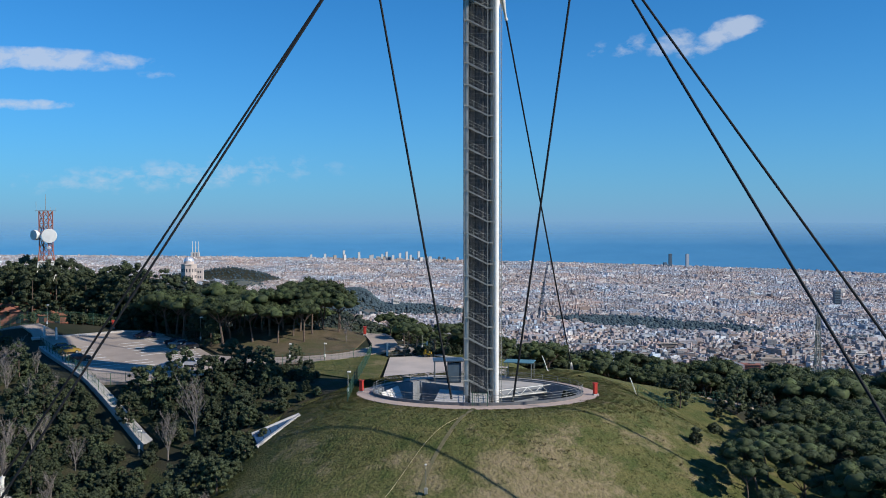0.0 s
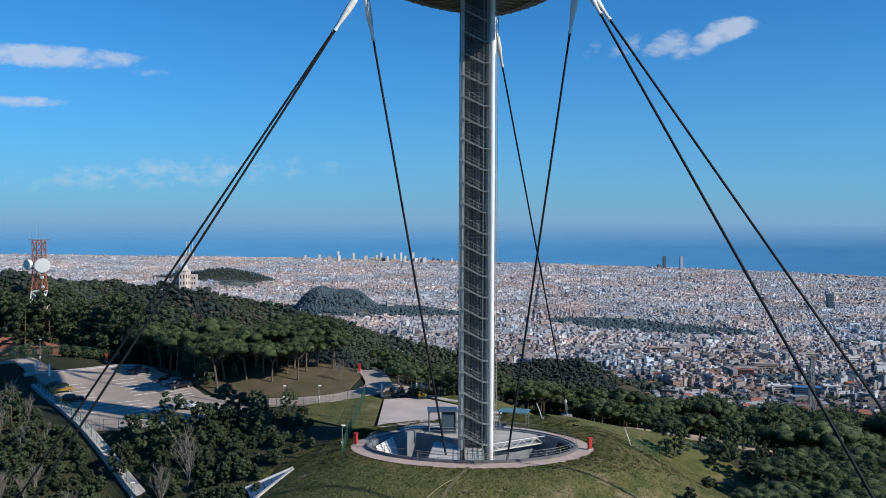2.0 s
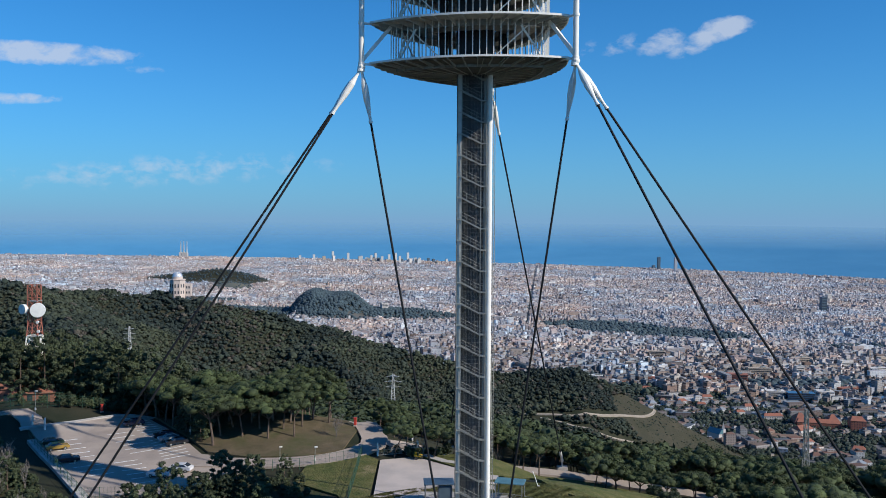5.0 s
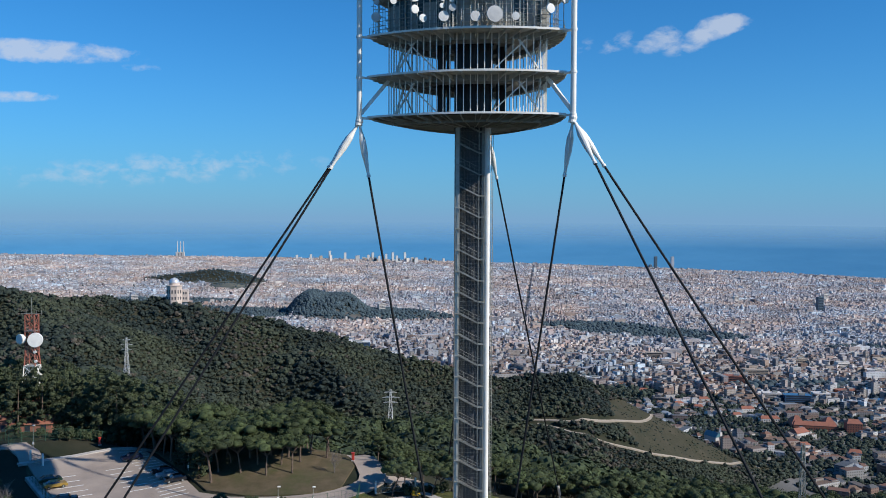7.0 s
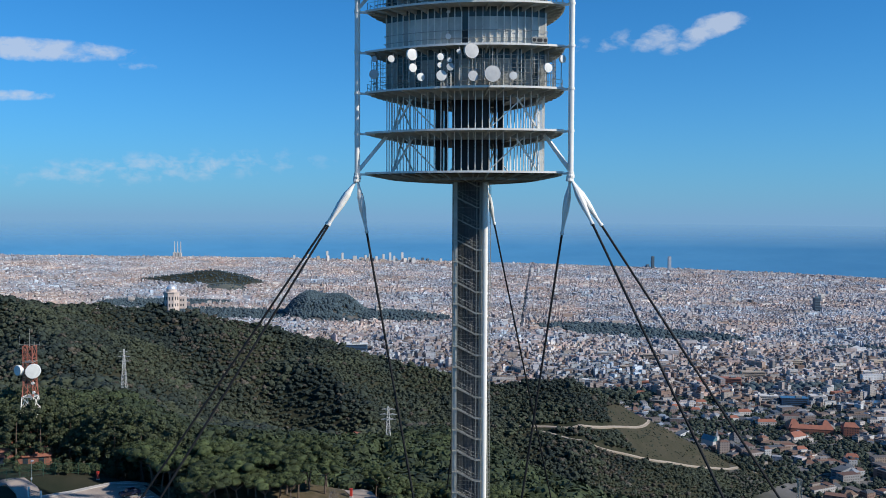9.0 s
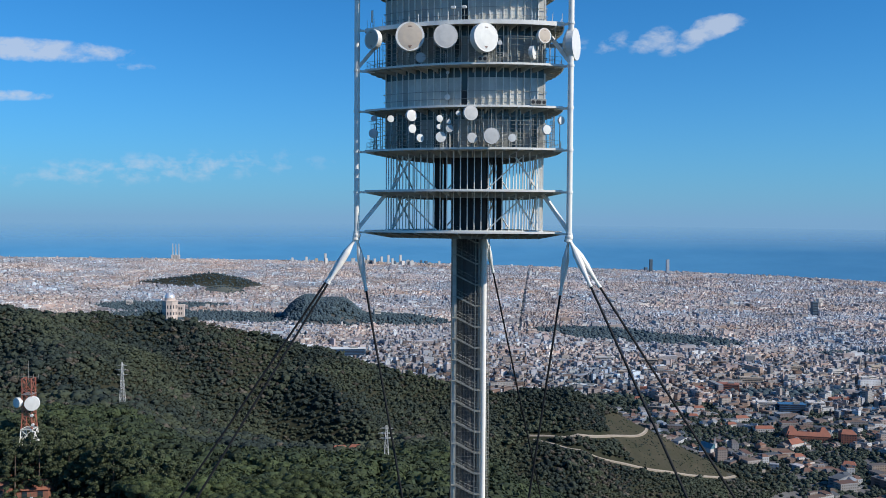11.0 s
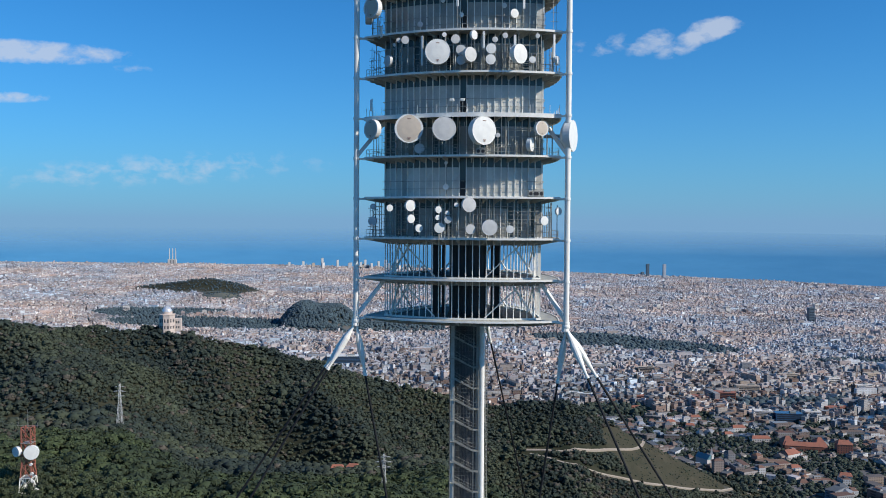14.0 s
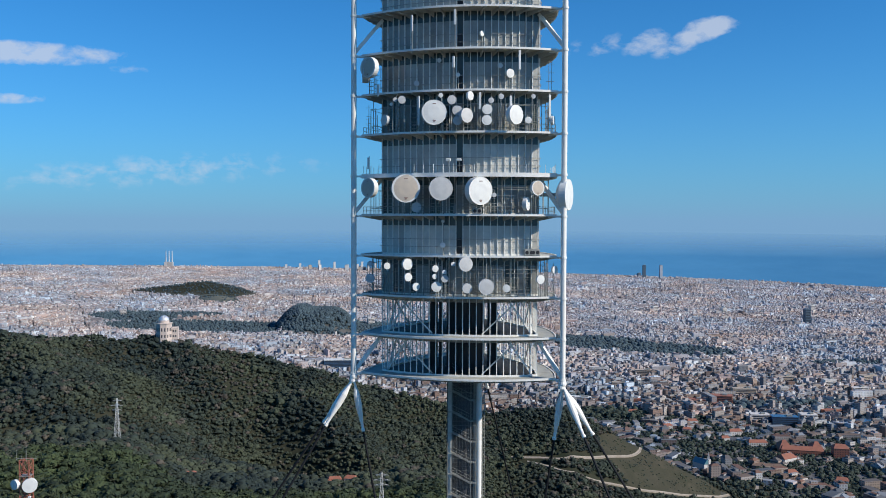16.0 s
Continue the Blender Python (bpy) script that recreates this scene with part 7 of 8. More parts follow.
def boxes_mesh(name, cx, cy, z0, w, l, h, rot, material):
    n = len(cx)
    c, s = np.cos(rot), np.sin(rot)
    cor = np.array([(-.5, -.5), (.5, -.5), (.5, .5), (-.5, .5)])
    px = cor[None, :, 0] * w[:, None]
    py = cor[None, :, 1] * l[:, None]
    x = cx[:, None] + px * c[:, None] - py * s[:, None]
    y = cy[:, None] + px * s[:, None] + py * c[:, None]
    low = np.stack([x, y, np.repeat(z0[:, None], 4, 1)], -1)
    top = np.stack([x, y, np.repeat((z0 + h)[:, None], 4, 1)], -1)
    v = np.concatenate([low, top], 1).reshape(-1, 3)
    f = np.array([(4, 5, 6, 7), (0, 1, 5, 4), (1, 2, 6, 5), (2, 3, 7, 6), (3, 0, 4, 7)])
    faces = (f[None] + (np.arange(n) * 8)[:, None, None]).reshape(-1, 4)
    return quick_mesh(name, v, faces, material)


def houses_mesh(name, cx, cy, z0, w, l, h, rot, material):
    """Small houses with hipped roofs, in triangles."""
    n = len(cx)
    c, s = np.cos(rot), np.sin(rot)
    cor = np.array([(-.5, -.5), (.5, -.5), (.5, .5), (-.5, .5), (-.22, 0), (.22, 0)])
    px, py = cor[None, :, 0] * w[:, None], cor[None, :, 1] * l[:, None]
    x = cx[:, None] + px * c[:, None] - py * s[:, None]
    y = cy[:, None] + px * s[:, None] + py * c[:, None]
    low = np.stack([x[:, :4], y[:, :4], np.repeat(z0[:, None], 4, 1)], -1)
    eave = np.stack([x[:, :4], y[:, :4], np.repeat((z0 + h)[:, None], 4, 1)], -1)
    top = np.stack([x[:, 4:], y[:, 4:], np.repeat((z0 + h + 0.26 * l)[:, None], 2, 1)], -1)
    v = np.concatenate([low, eave, top], 1).reshape(-1, 3)
    f = []
    for i in range(4):
        j = (i + 1) % 4
        f += [(i, j, 4 + j), (i, 4 + j, 4 + i)]
    f += [(4, 5, 9), (4, 9, 8), (5, 6, 9), (6, 7, 8), (6, 8, 9), (7, 4, 8)]
    faces = (np.array(f)[None] + (np.arange(n) * 10)[:, None, None]).reshape(-1, 3)
    return quick_mesh(name, v, faces, material)


def city(lots):
    g = np.random.default_rng(77)
    edges = np.geomspace(985, 4470, 15)
    X, Y, W, L, Hh, R = [], [], [], [], [], []
    for d0, d1 in zip(edges, edges[1:]):
        k = float(scale_at(np.array((d0 + d1) / 2)))
        cell = (9.2 if d0 > 2300 else 9.8 if d0 > 1400 else 12.0) * k
        rot = math.radians([30, 14, 34, 18, 36, 24, 31, 22, 34, 24, 30, 26, 33, 27][int(np.searchsorted(edges, d0)) % 14])
        half = d1 * 1.05
        n = int(2 * half / cell)
        iu, iv = np.meshgrid(np.arange(n), np.arange(n))
        keep = (iu % 6 != 0) & (iv % 5 != 0)
        iu, iv = iu[keep], iv[keep]
        u = (iu - n / 2) * cell + g.normal(0, 0.17 * cell, len(iu))
        v = (iv - n / 2) * cell + g.normal(0, 0.17 * cell, len(iu))
        x, y = u * math.cos(rot) - v * math.sin(rot), u * math.sin(rot) + v * math.cos(rot)
        d = np.hypot(x, y)
        a = np.degrees(np.arctan2(x, y))
        ok = (d >= d0) & (d < d1) & (np.abs(a) < 31)
        x, y = x[ok], y[ok]
        ok = (town_mask(x, y) > 0.5) & (park_mask(x, y) < 0.4) & (g.uniform(0, 1, len(x)) < (0.94 if d0 > 1500 else 0.56)) & ~on_avenue(x, y)
        x, y = x[ok], y[ok]
        m = len(x)
        X.append(x), Y.append(y)
        aw, al = g.uniform(0.6, 1.1, m), g.uniform(0.6, 1.1, m)
        longer = g.uniform(0, 1, m)
        aw, al = np.where(longer < 0.26, g.uniform(1.3, 2.9, m), aw), np.where(longer > 0.86, g.uniform(1.1, 2.2, m), al)
        W.append(cell * aw), L.append(cell * al)
        quarter = np.clip(0.5 + 0.5 * wobble(x, y, 120.0 * k), 0, 1)
        mean, spread_h = (6.4, 2.0) if d0 < 1400 else ((10.8, 3.6) if d0 < 2200 else (9.0, 2.4))
        hh = (mean * (0.8 + 0.4 * quarter) + g.normal(0, spread_h, m).clip(-7, 9)) * k
        tallp = g.uniform(0, 1, m)
        high = np.clip(wobble(x + 170, y, 190.0 * k) - 0.35, 0, 1) * 0.15
        hh = np.where(tallp < 0.04 * quarter + high, hh + g.uniform(4, 13, m) * k, hh)
        Hh.append(hh), R.append(np.full(m, rot) + g.normal(0, 0.2 if d0 > 1500 else 0.35, m))
    x, y, w, l, h, r = (np.concatenate(q) for q in (X, Y, W, L, Hh, R))
    # long apartment slabs that line the streets of the middle distance
    n = 1100
    sx, sy = sample_wedge(g, 1500, 4350, n, 30)
    fine = (town_mask(sx, sy) > 0.5) & (park_mask(sx, sy) < 0.4) & ~on_avenue(sx, sy)
    sx, sy = sx[fine], sy[fine]
    n = len(sx)
    k = scale_at(np.hypot(sx, sy))
    x, y = np.concatenate([x, sx]), np.concatenate([y, sy])
    w, l = np.concatenate([w, g.uniform(24, 58, n) * k]), np.concatenate([l, g.uniform(9, 13, n) * k])
    h = np.concatenate([h, g.uniform(15, 24, n) * k])
    r = np.concatenate([r, np.radians(np.where(g.uniform(0, 1, n) < 0.6, 13, 103) + g.normal(0, 7, n))])
    ok = np.ones(len(x), bool)
    for lx, ly, lr in lots:
        ok &= np.hypot(x - lx, y - ly) > lr
    x, y, w, l, h, r = x[ok], y[ok], w[ok], l[ok], h[ok], r[ok]
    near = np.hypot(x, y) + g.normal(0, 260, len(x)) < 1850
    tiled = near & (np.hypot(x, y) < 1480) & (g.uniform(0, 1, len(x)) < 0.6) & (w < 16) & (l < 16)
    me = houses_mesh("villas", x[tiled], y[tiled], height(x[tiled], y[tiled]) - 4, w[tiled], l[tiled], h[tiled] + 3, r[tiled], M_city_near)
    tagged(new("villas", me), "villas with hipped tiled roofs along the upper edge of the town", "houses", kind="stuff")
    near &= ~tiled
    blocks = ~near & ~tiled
    for nm, sel, m, lab in (("near_city_blocks", near, M_city_near, "warm brick and rendered blocks of the upper town"), ("far_city_blocks", blocks, M_city_far, "dense flat-roofed city reaching to the coast, coloured paler for haze")):
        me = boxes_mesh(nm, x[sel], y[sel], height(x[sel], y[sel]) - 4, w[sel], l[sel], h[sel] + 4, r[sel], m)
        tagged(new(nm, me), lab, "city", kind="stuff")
        # stair heads and penthouses on the roofs
        pick = sel & (g.uniform(0, 1, len(x)) < 0.5) & (np.hypot(x, y) < 2900)
        ox = g.uniform(-0.25, 0.25, pick.sum()) * w[pick]
        me = boxes_mesh("roof_sheds", x[pick] + ox, y[pick] - ox, height(x[pick], y[pick]) + h[pick] - 0.5, w[pick] * 0.36, l[pick] * 0.42, g.uniform(2.0, 3.4, pick.sum()) * scale_at(np.hypot(x[pick], y[pick])) + 0.5, r[pick], m)
        tagged(new("roof_sheds", me), "small stair heads and penthouses on the city roofs", "roof sheds", kind="stuff")
    # trees of parks, streets and wooded hills in the plain
    tx, ty = sample_wedge(g, 985, 3400, 100000, 30)
    rise = height(tx, ty) - plain(tx, ty)
    wooded = (rise > 12) & (np.hypot(tx, ty) > 1900)
    rate = np.where(park_mask(tx, ty) > 0.35, 0.9, np.where(wooded, np.where(tx < -560, np.where((ty > 3040) & (rise > 20), 0.5, 0.15), 0.9), np.where(np.hypot(tx, ty) < 1500, 0.85, np.where(np.hypot(tx, ty) < 2000, 0.36, np.where(wobble(tx, ty, 55.0) > 0.62, 0.55, 0.12)))))
    kk = g.uniform(0, 1, len(tx)) < rate
    tx, ty = tx[kk], ty[kk]
    # leafy gardens between the villas
    ex, ey = sample_wedge(g, 985, 1640, 9000, 30)
    on = (g.uniform(0, 1, len(ex)) < 0.5 + 0.5 * wobble(ex, ey, 42.0)) & ~on_avenue(ex, ey) & (height(ex, ey) - plain(ex, ey) < 14)
    for lx, ly, lr in lots:
        on &= np.hypot(ex - lx, ey - ly) > lr
    tx, ty = np.concatenate([tx, ex[on]]), np.concatenate([ty, ey[on]])
    for cx, cy, rx, ry, n in ((-395, 2480, 110, 150, 2600), (-300, 2490, 150, 130, 2600)):
        ex, ey = cx + g.uniform(-rx, rx, n), cy + g.uniform(-ry, ry, n)
        on = height(ex, ey) - plain(ex, ey) > 12
        tx, ty = np.concatenate([tx, ex[on]]), np.concatenate([ty, ey[on]])
    s = g.uniform(2.6, 5.2, len(tx)) * scale_at(np.hypot(tx, ty)) * np.where(np.hypot(tx, ty) > 1500, np.where(park_mask(tx, ty) > 0.35, 1.7, 1.25), 0.85)
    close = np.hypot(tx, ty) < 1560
    for nm, sel, m, tem, lab in (("park_trees", ~close, M_park_haze, [blob_template(50, 1, 0.2), blob_template(55, 1, 0.3)], "trees of city parks and wooded knolls, blued for haze"),
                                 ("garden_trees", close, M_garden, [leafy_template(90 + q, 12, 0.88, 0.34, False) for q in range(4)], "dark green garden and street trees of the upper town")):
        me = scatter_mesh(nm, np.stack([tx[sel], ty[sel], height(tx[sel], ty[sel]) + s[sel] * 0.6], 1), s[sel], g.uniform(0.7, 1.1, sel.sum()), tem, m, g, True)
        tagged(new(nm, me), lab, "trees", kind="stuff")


def block(x, y, rz, w, d, h, wall, label, roof=None, group="city buildings", bands=True, z=None, cat="building", name="apartment_building", floor=3.2):
    """A flat-roofed building with storeys of windows, parapet and roof plant."""
    k = thing(name, pose(x, y, (gz(x, y) if z is None else z) - 2.0, 0, 0, rz), label, cat, group)
    bm = bmesh.new()
    add_box(bm, 0, 0, (h + 2) / 2, w, d, h + 2, bevel=0.15)
    body = part("wall", bm, wall, k)
    bm = bmesh.new()
    add_box(bm, 0, 0, h + 2.25, w + 0.5, d + 0.5, 0.7)
    part("parapet", bm, roof or wall, k)
    bm = bmesh.new()
    add_box(bm, w * 0.18, 0, h + 3.6, w * 0.22, d * 0.4, 2.6)
    part("roof_plant", bm, M_steel, k)
    if bands:
        for s in range(max(1, int(h / floor))):
            zc = 3.8 + s * floor
            bm = bmesh.new()
            add_box(bm, 0, -d / 2 - 0.03, zc, w * 0.93, 0.2, floor * 0.45)
            part("window", bm, M_window, body)
            bm = bmesh.new()
            add_box(bm, w / 2 + 0.03, 0, zc, 0.2, d * 0.85, floor * 0.45)
            part("window", bm, M_window, body)
    return k


LOTS = []


def lot(f, x, y, rz, w, d, h, *rest, **kw):
    LOTS.append((x, y, max(w, d) * 0.55))
    return f(x, y, rz, w, d, h, *rest, **kw)


for x, y, rz, w, d, h in ((573, 1420, -6, 42, 18, 16), (619, 1436, -4, 26, 20, 17), (542, 1448, -6, 30, 18, 14)):
    lot(block, x, y, rz, w, d, h, M_bluegl if w > 40 else M_render_w, "white and blue-glazed institute block with rows of windows")
for x, y, rz, w, d, h in ((471, 1573, -14, 36, 16, 14), (523, 1592, -14, 42, 20, 17), (505, 1545, 20, 18, 14, 12), (360, 1590, -10, 30, 14, 11), (690, 1500, 12, 40, 14, 11)):
    lot(block, x, y, rz, w, d, h, M_brick, "large red brick residential block with window bands")
for x, y, rz, w, d, h in ((589, 1655, -4, 44, 14, 17), (662, 1649, 6, 16, 12, 22), (446, 1860, -8, 40, 14, 16), (368, 1730, -6, 34, 12, 14), (356, 1899, -5, 42, 14, 15), (820, 1673, 14, 34, 14, 16), (791, 1740, 12, 26, 14, 19), (720, 1790, 8, 40, 14, 16), (900, 1800, 20, 36, 14, 18)):
    lot(block, x, y, rz, w, d, h, M_render_w if (x + y) % 2 else M_stone, "pale rendered apartment block with bands of windows")
lot(block, 723, 1436, 4, 62, 22, 7, M_bluegl, "long low hall with a pale blue roof", bands=False, name="hall")
lot(block, 269, 1631, -16, 58, 14, 6, M_render_w, "long low white-roofed shed at the town edge", M_dish, bands=False, name="shed")
lot(block, -215, 1953, 6, 80, 26, 20, M_bluegl, "wide white and blue office block below the hill", M_dish)
for x, y, rz, w, d, h in ((519, 1222, -12, 58, 16, 9), (500, 1238, -12, 18, 34, 9), (545, 1236, -12, 16, 30, 9)):
    lot(gable_house, x, y, rz, w, d, h, M_terra, "red-orange roofed school wing at the town edge", group="school wings")
lot(gable_house, 566, 1206, -12, 20, 18, 16, M_brick, "tall red brick hall with a tiled roof", group="school wings")
for x, y, rz, w, d, h in ((369, 1385, 20, 16, 11, 7), (396, 1365, -10, 14, 10, 6), (466, 1348, 10, 22, 12, 7), (474, 1274, 0, 28, 12, 7), (477, 1175, 30, 26, 18, 9), (454, 1101, 10, 14, 11, 8), (502, 1064, -20, 15, 12, 8), (311, 1547, 12, 14, 10, 8), (340, 1498, -8, 16, 11, 8), (420, 1420, 5, 18, 11, 8), (300, 1600, 0, 15, 11, 8), (436, 1305, 12, 14, 10, 6)):
    lot(gable_house, x, y, rz, w, d, h, M_render_w, "pale villa with a terracotta roof at the town edge")
# the spur below the town edge stays open
LOTS.append((352, 1000, 85))
# small white church with a spire
ch = thing("church", pose(349, 1136, gz(349, 1136) - 1, 0, 0, 30), "small white church with a pale green roof and spire", "church")
LOTS.append((349, 1136, 22))
bm = bmesh.new()
add_box(bm, 0, 0, 5, 10, 20, 10)
part("nave", bm, M_render_w, ch)
bm = bmesh.new()
vs = [bm.verts.new(p) for p in ((-5.5, -10.5, 10), (5.5, -10.5, 10), (5.5, 10.5, 10), (-5.5, 10.5, 10), (0, -10.5, 16), (0, 10.5, 16))]
for f in ((0, 1, 4), (1, 2, 5, 4), (2, 3, 5), (3, 0, 4, 5), (3, 2, 1, 0)):
    bm.faces.new([vs[i] for i in f])
part("roof", bm, M_teal, ch)
bm = bmesh.new()
add_box(bm, 4, -9, 8, 4, 4, 16)
add_rod(bm, (4, -9, 16), (4, -9, 26), 2.6, 0.1, 4)
part("spire", bm, M_render_w, ch)
M_coast = mat("blue_grey_tower_cladding", (0.36, 0.40, 0.45), (0.30, 0.34, 0.39), 0.1, 0.6, 0.0, 0.0, 8, 0.15)
# towers of the skyline
lot(block, 1148, 2683, 10, 18, 14, 46, M_blue, "tall dark glazed office tower", name="office_tower", group="office towers", floor=5.0)
for x, y, h, m in ((1012, 4240, 66, M_blue), (1094, 4240, 67, M_coast)):
    lot(block, x, y, 8, 14, 12, h, m, "slim waterfront tower on the coast", name="skyscraper", group="waterfront towers", bands=False)
for x, y, h in ((-593, 4360, 47), (-515, 4349, 41), (-398, 4338, 34), (-379, 4371, 44), (-343, 4328, 31), (-309, 4340, 41), (-279, 4391, 46), (-254, 4318, 35), (-215, 4340, 52), (-157, 4329, 28), (-114, 4391, 24), (-454, 4402, 25), (-692, 4383, 26), (-757, 4351, 22), (-22, 4392, 22), (390, 3900, 26), (420, 3900, 26)):
    lot(block, x, y, 20, 11, 8, h, M_dish_grey if h % 3 else M_blue, "pale tower block near the coast", group="coast tower blocks", bands=False)
g9 = random.Random(19)
for i in range(26):
    x, y = g9.uniform(-640, -60) if i < 18 else g9.uniform(100, 1900), g9.uniform(4290, 4410)
    lot(block, x, y, g9.choice((8, 22, 40)), g9.uniform(9, 19), 9, g9.uniform(14, 30) * (1.0 if i < 18 else 0.6), g9.choice((M_dish_grey, M_render_w, M_blue, M_stone)), "mid-height block of the waterfront quarter", group="waterfront blocks", bands=False)
for x, y, h in ((-190, 2480, 20), (960, 2900, 20), (1300, 3000, 22), (740, 2950, 18), (-960, 2650, 16)):
    lot(block, x, y, 30, 20, 12, h, M_render_w, "tall apartment slab standing above the roofs", group="tall apartment slabs", floor=4.0)
# three chimneys of the power station
for i, x in enumerate((-1322, -1307, -1292)):
    y = 4240.0
    c = thing("power_station_chimney", (x, y, gz(x, y) - 2), "slender pale power station chimney on the coast", "chimney", "power station chimneys")
    bm = bmesh.new()
    add_tube(bm, [(0, 0, 0), (0, 0, 40), (0, 0, 82)], [3.8, 2.5, 1.6], 10)
    part("stack", bm, M_dish_grey, c)
    bm = bmesh.new()
    add_box(bm, 0, -4, 14, 12, 12, 28)
    part("boiler_house", bm, M_render_w, c)
ribbon("street_town", [(440, 1226), (521, 1184), (542, 1149), (571, 1108), (620, 1040)], 7.0, M_road, "grey street through the upper town", "street", 0.4, 8.0, 1.0)
ribbon("street_hillfoot", [(330, 1240), (372, 1196), (420, 1150), (460, 1090), (480, 1020)], 6.0, M_road, "grey street at the foot of the hill", "street", 0.4, 8.0, 1.0)
slab("yard_town", [(466, 1040), (494, 1042), (541, 1156), (525, 1160)], 0.8, M_road, "grey asphalt yard beside the school", "yard", 0.45, 20.0)
LOTS += [(480, 1060, 17), (500, 1100, 15), (525, 1140, 15), (480, 1205, 6), (531, 1166, 6), (556, 1128, 6), (590, 1080, 8), (396, 1173, 6), (440, 1120, 6), (350, 1218, 6)]
city(LOTS)


# ---- antennas on the decks ----
M_dish_mark = mat("faded_radome_mark", (0.20, 0.12, 0.10), (0.26, 0.17, 0.14), 3.0, 0.7, 0.0, 0.0, 6, 0.2)


def dish_model(face, name, marked=False):
    """Drum-shaped microwave dish of one metre radius that looks along -y, with its bracket."""
    t = thing("microwave_dish", (0, 0, -500), name, "dish", "microwave dishes on the tower")
    bm = bmesh.new()
    prof = [(0.03, 0.97), (0.0, 1.0), (0.55, 1.0), (0.6, 0.97), (0.8, 0.55), (0.9, 0.2)]
    add_tube(bm, [(0, q, 0) for q, r in prof], [r for q, r in prof], 28)
    part("shroud", bm, M_dish_grey if face is M_dish_grey else M_dish, t)
    bm = bmesh.new()
    prof = [(-0.03, 0.05), (-0.025, 0.5), (0.01, 0.955), (0.04, 0.955)]
    add_tube(bm, [(0, q, 0) for q, r in prof], [r for q, r in prof], 28)
    radome = part("radome", bm, face, t)
    if marked:
        for z, w in ((0.68, 0.26), (-0.66, 0.24), (-0.74, 0.12)):
            bm = bmesh.new()
            add_box(bm, 0, -0.012, z, w, 0.03, 0.055)
            part("mark", bm, M_dish_mark, radome)
    bm = bmesh.new()
    add_box(bm, 0, 1.05, 0, 0.5, 0.4, 0.34)
    part("mount", bm, M_steel, t)
    return t


DISH = {"w": dish_model(M_dish, "white drum microwave dish on a pipe mount"), "g": dish_model(M_dish_grey, "pale grey drum microwave dish on a pipe mount"), "b": dish_model(M_dish_buff, "large buff-coloured drum dish on a pipe mount", True), "W": dish_model(M_dish, "large white drum microwave dish on a pipe mount", True)}
# for each deck: place along the front arc, height over the deck, radius, turn, finish
DISHES = {
    2: [(0.084, 4.28, 0.39, -40, "g"), (0.081, 2.25, 0.63, -30, "g"), (0.181, 4.06, 0.46, 25, "w"), (0.289, 4.37, 0.76, 45, "w"), (0.292, 2.62, 0.57, 45, "w"), (0.331, 1.36, 0.53, 35, "w"), (0.422, 3.85, 0.45, 30, "w"), (0.419, 2.79, 0.34, 30, "w"), (0.427, 1.43, 0.68, 5, "w"), (0.463, 3.41, 0.30, 0, "w"), (0.466, 2.51, 0.49, 0, "g"), (0.504, 4.48, 0.30, 10, "w"), (0.562, 4.50, 0.97, 25, "g"), (0.568, 1.28, 0.67, 10, "g"), (0.653, 1.52, 1.05, 5, "g"), (0.744, 1.30, 0.52, -5, "w"), (0.902, 2.46, 0.61, 40, "w"), (0.972, 3.72, 0.53, 60, "w")],
    3: [(0.437, 1.41, 0.38, 10, "w"), (0.437, 4.64, 0.23, 0, "w")],
    4: [(0.101, 3.66, 1.33, -48, "b"), (0.297, 3.50, 1.90, 0, "b"), (0.449, 3.46, 1.58, 0, "g"), (0.626, 3.16, 1.87, 25, "W"), (0.885, 3.58, 0.98, 20, "b"), (0.846, 1.48, 0.90, 60, "w"), (0.322, 0.99, 0.68, 0, "g"), (0.688, 2.64, 0.30, 0, "g")],
    6: [(0.417, 2.51, 1.66, 0, "W"), (0.254, 4.43, 0.53, 0, "g"), (0.494, 4.16, 0.60, 0, "g"), (0.579, 4.64, 0.60, 40, "w"), (0.519, 2.74, 0.67, 0, "g"), (0.519, 1.40, 0.60, 0, "g"), (0.564, 2.05, 0.97, 30, "g"), (0.654, 2.86, 0.67, 0, "w"), (0.652, 1.45, 0.67, 0, "w"), (0.782, 2.15, 1.28, 35, "w"), (0.841, 1.52, 0.45, 0, "w"), (0.158, 1.85, 0.77, -60, "g"), (0.964, 1.56, 0.61, 60, "w"), (0.198, 3.92, 0.23, 0, "w"), (0.219, 4.49, 0.31, 0, "g"), (0.671, 4.04, 0.37, 0, "g"), (0.716, 4.57, 0.37, 0, "g"), (0.864, 4.66, 0.30, 0, "g"), (0.443, 4.79, 0.30, 0, "w")],
    7: [(0.045, 2.9, 1.35, -88, "g"), (0.100, 3.43, 1.40, -46, "b"), (0.416, 4.27, 0.30, 0, "w"), (0.720, 3.47, 0.34, 10, "w"), (0.771, 2.46, 0.60, 20, "w"), (0.511, 2.25, 0.30, 10, "w"), (0.296, 1.32, 0.38, 0, "g")],
    8: [(0.630, 2.19, 0.37, 40, "w")],
}


def on_arc(u, inset):
    c = CORNERS[2]
    a0 = math.atan2(CORNERS[0].y - c.y, CORNERS[0].x - c.x)
    a1 = math.atan2(CORNERS[1].y - c.y, CORNERS[1].x - c.x)
    a0, a1 = a0 % (2 * math.pi), a1 % (2 * math.pi)
    a = a0 + (a1 - a0) * u
    r = SIDE - inset
    return Vector((c.x + r * math.cos(a), c.y + r * math.sin(a))), a


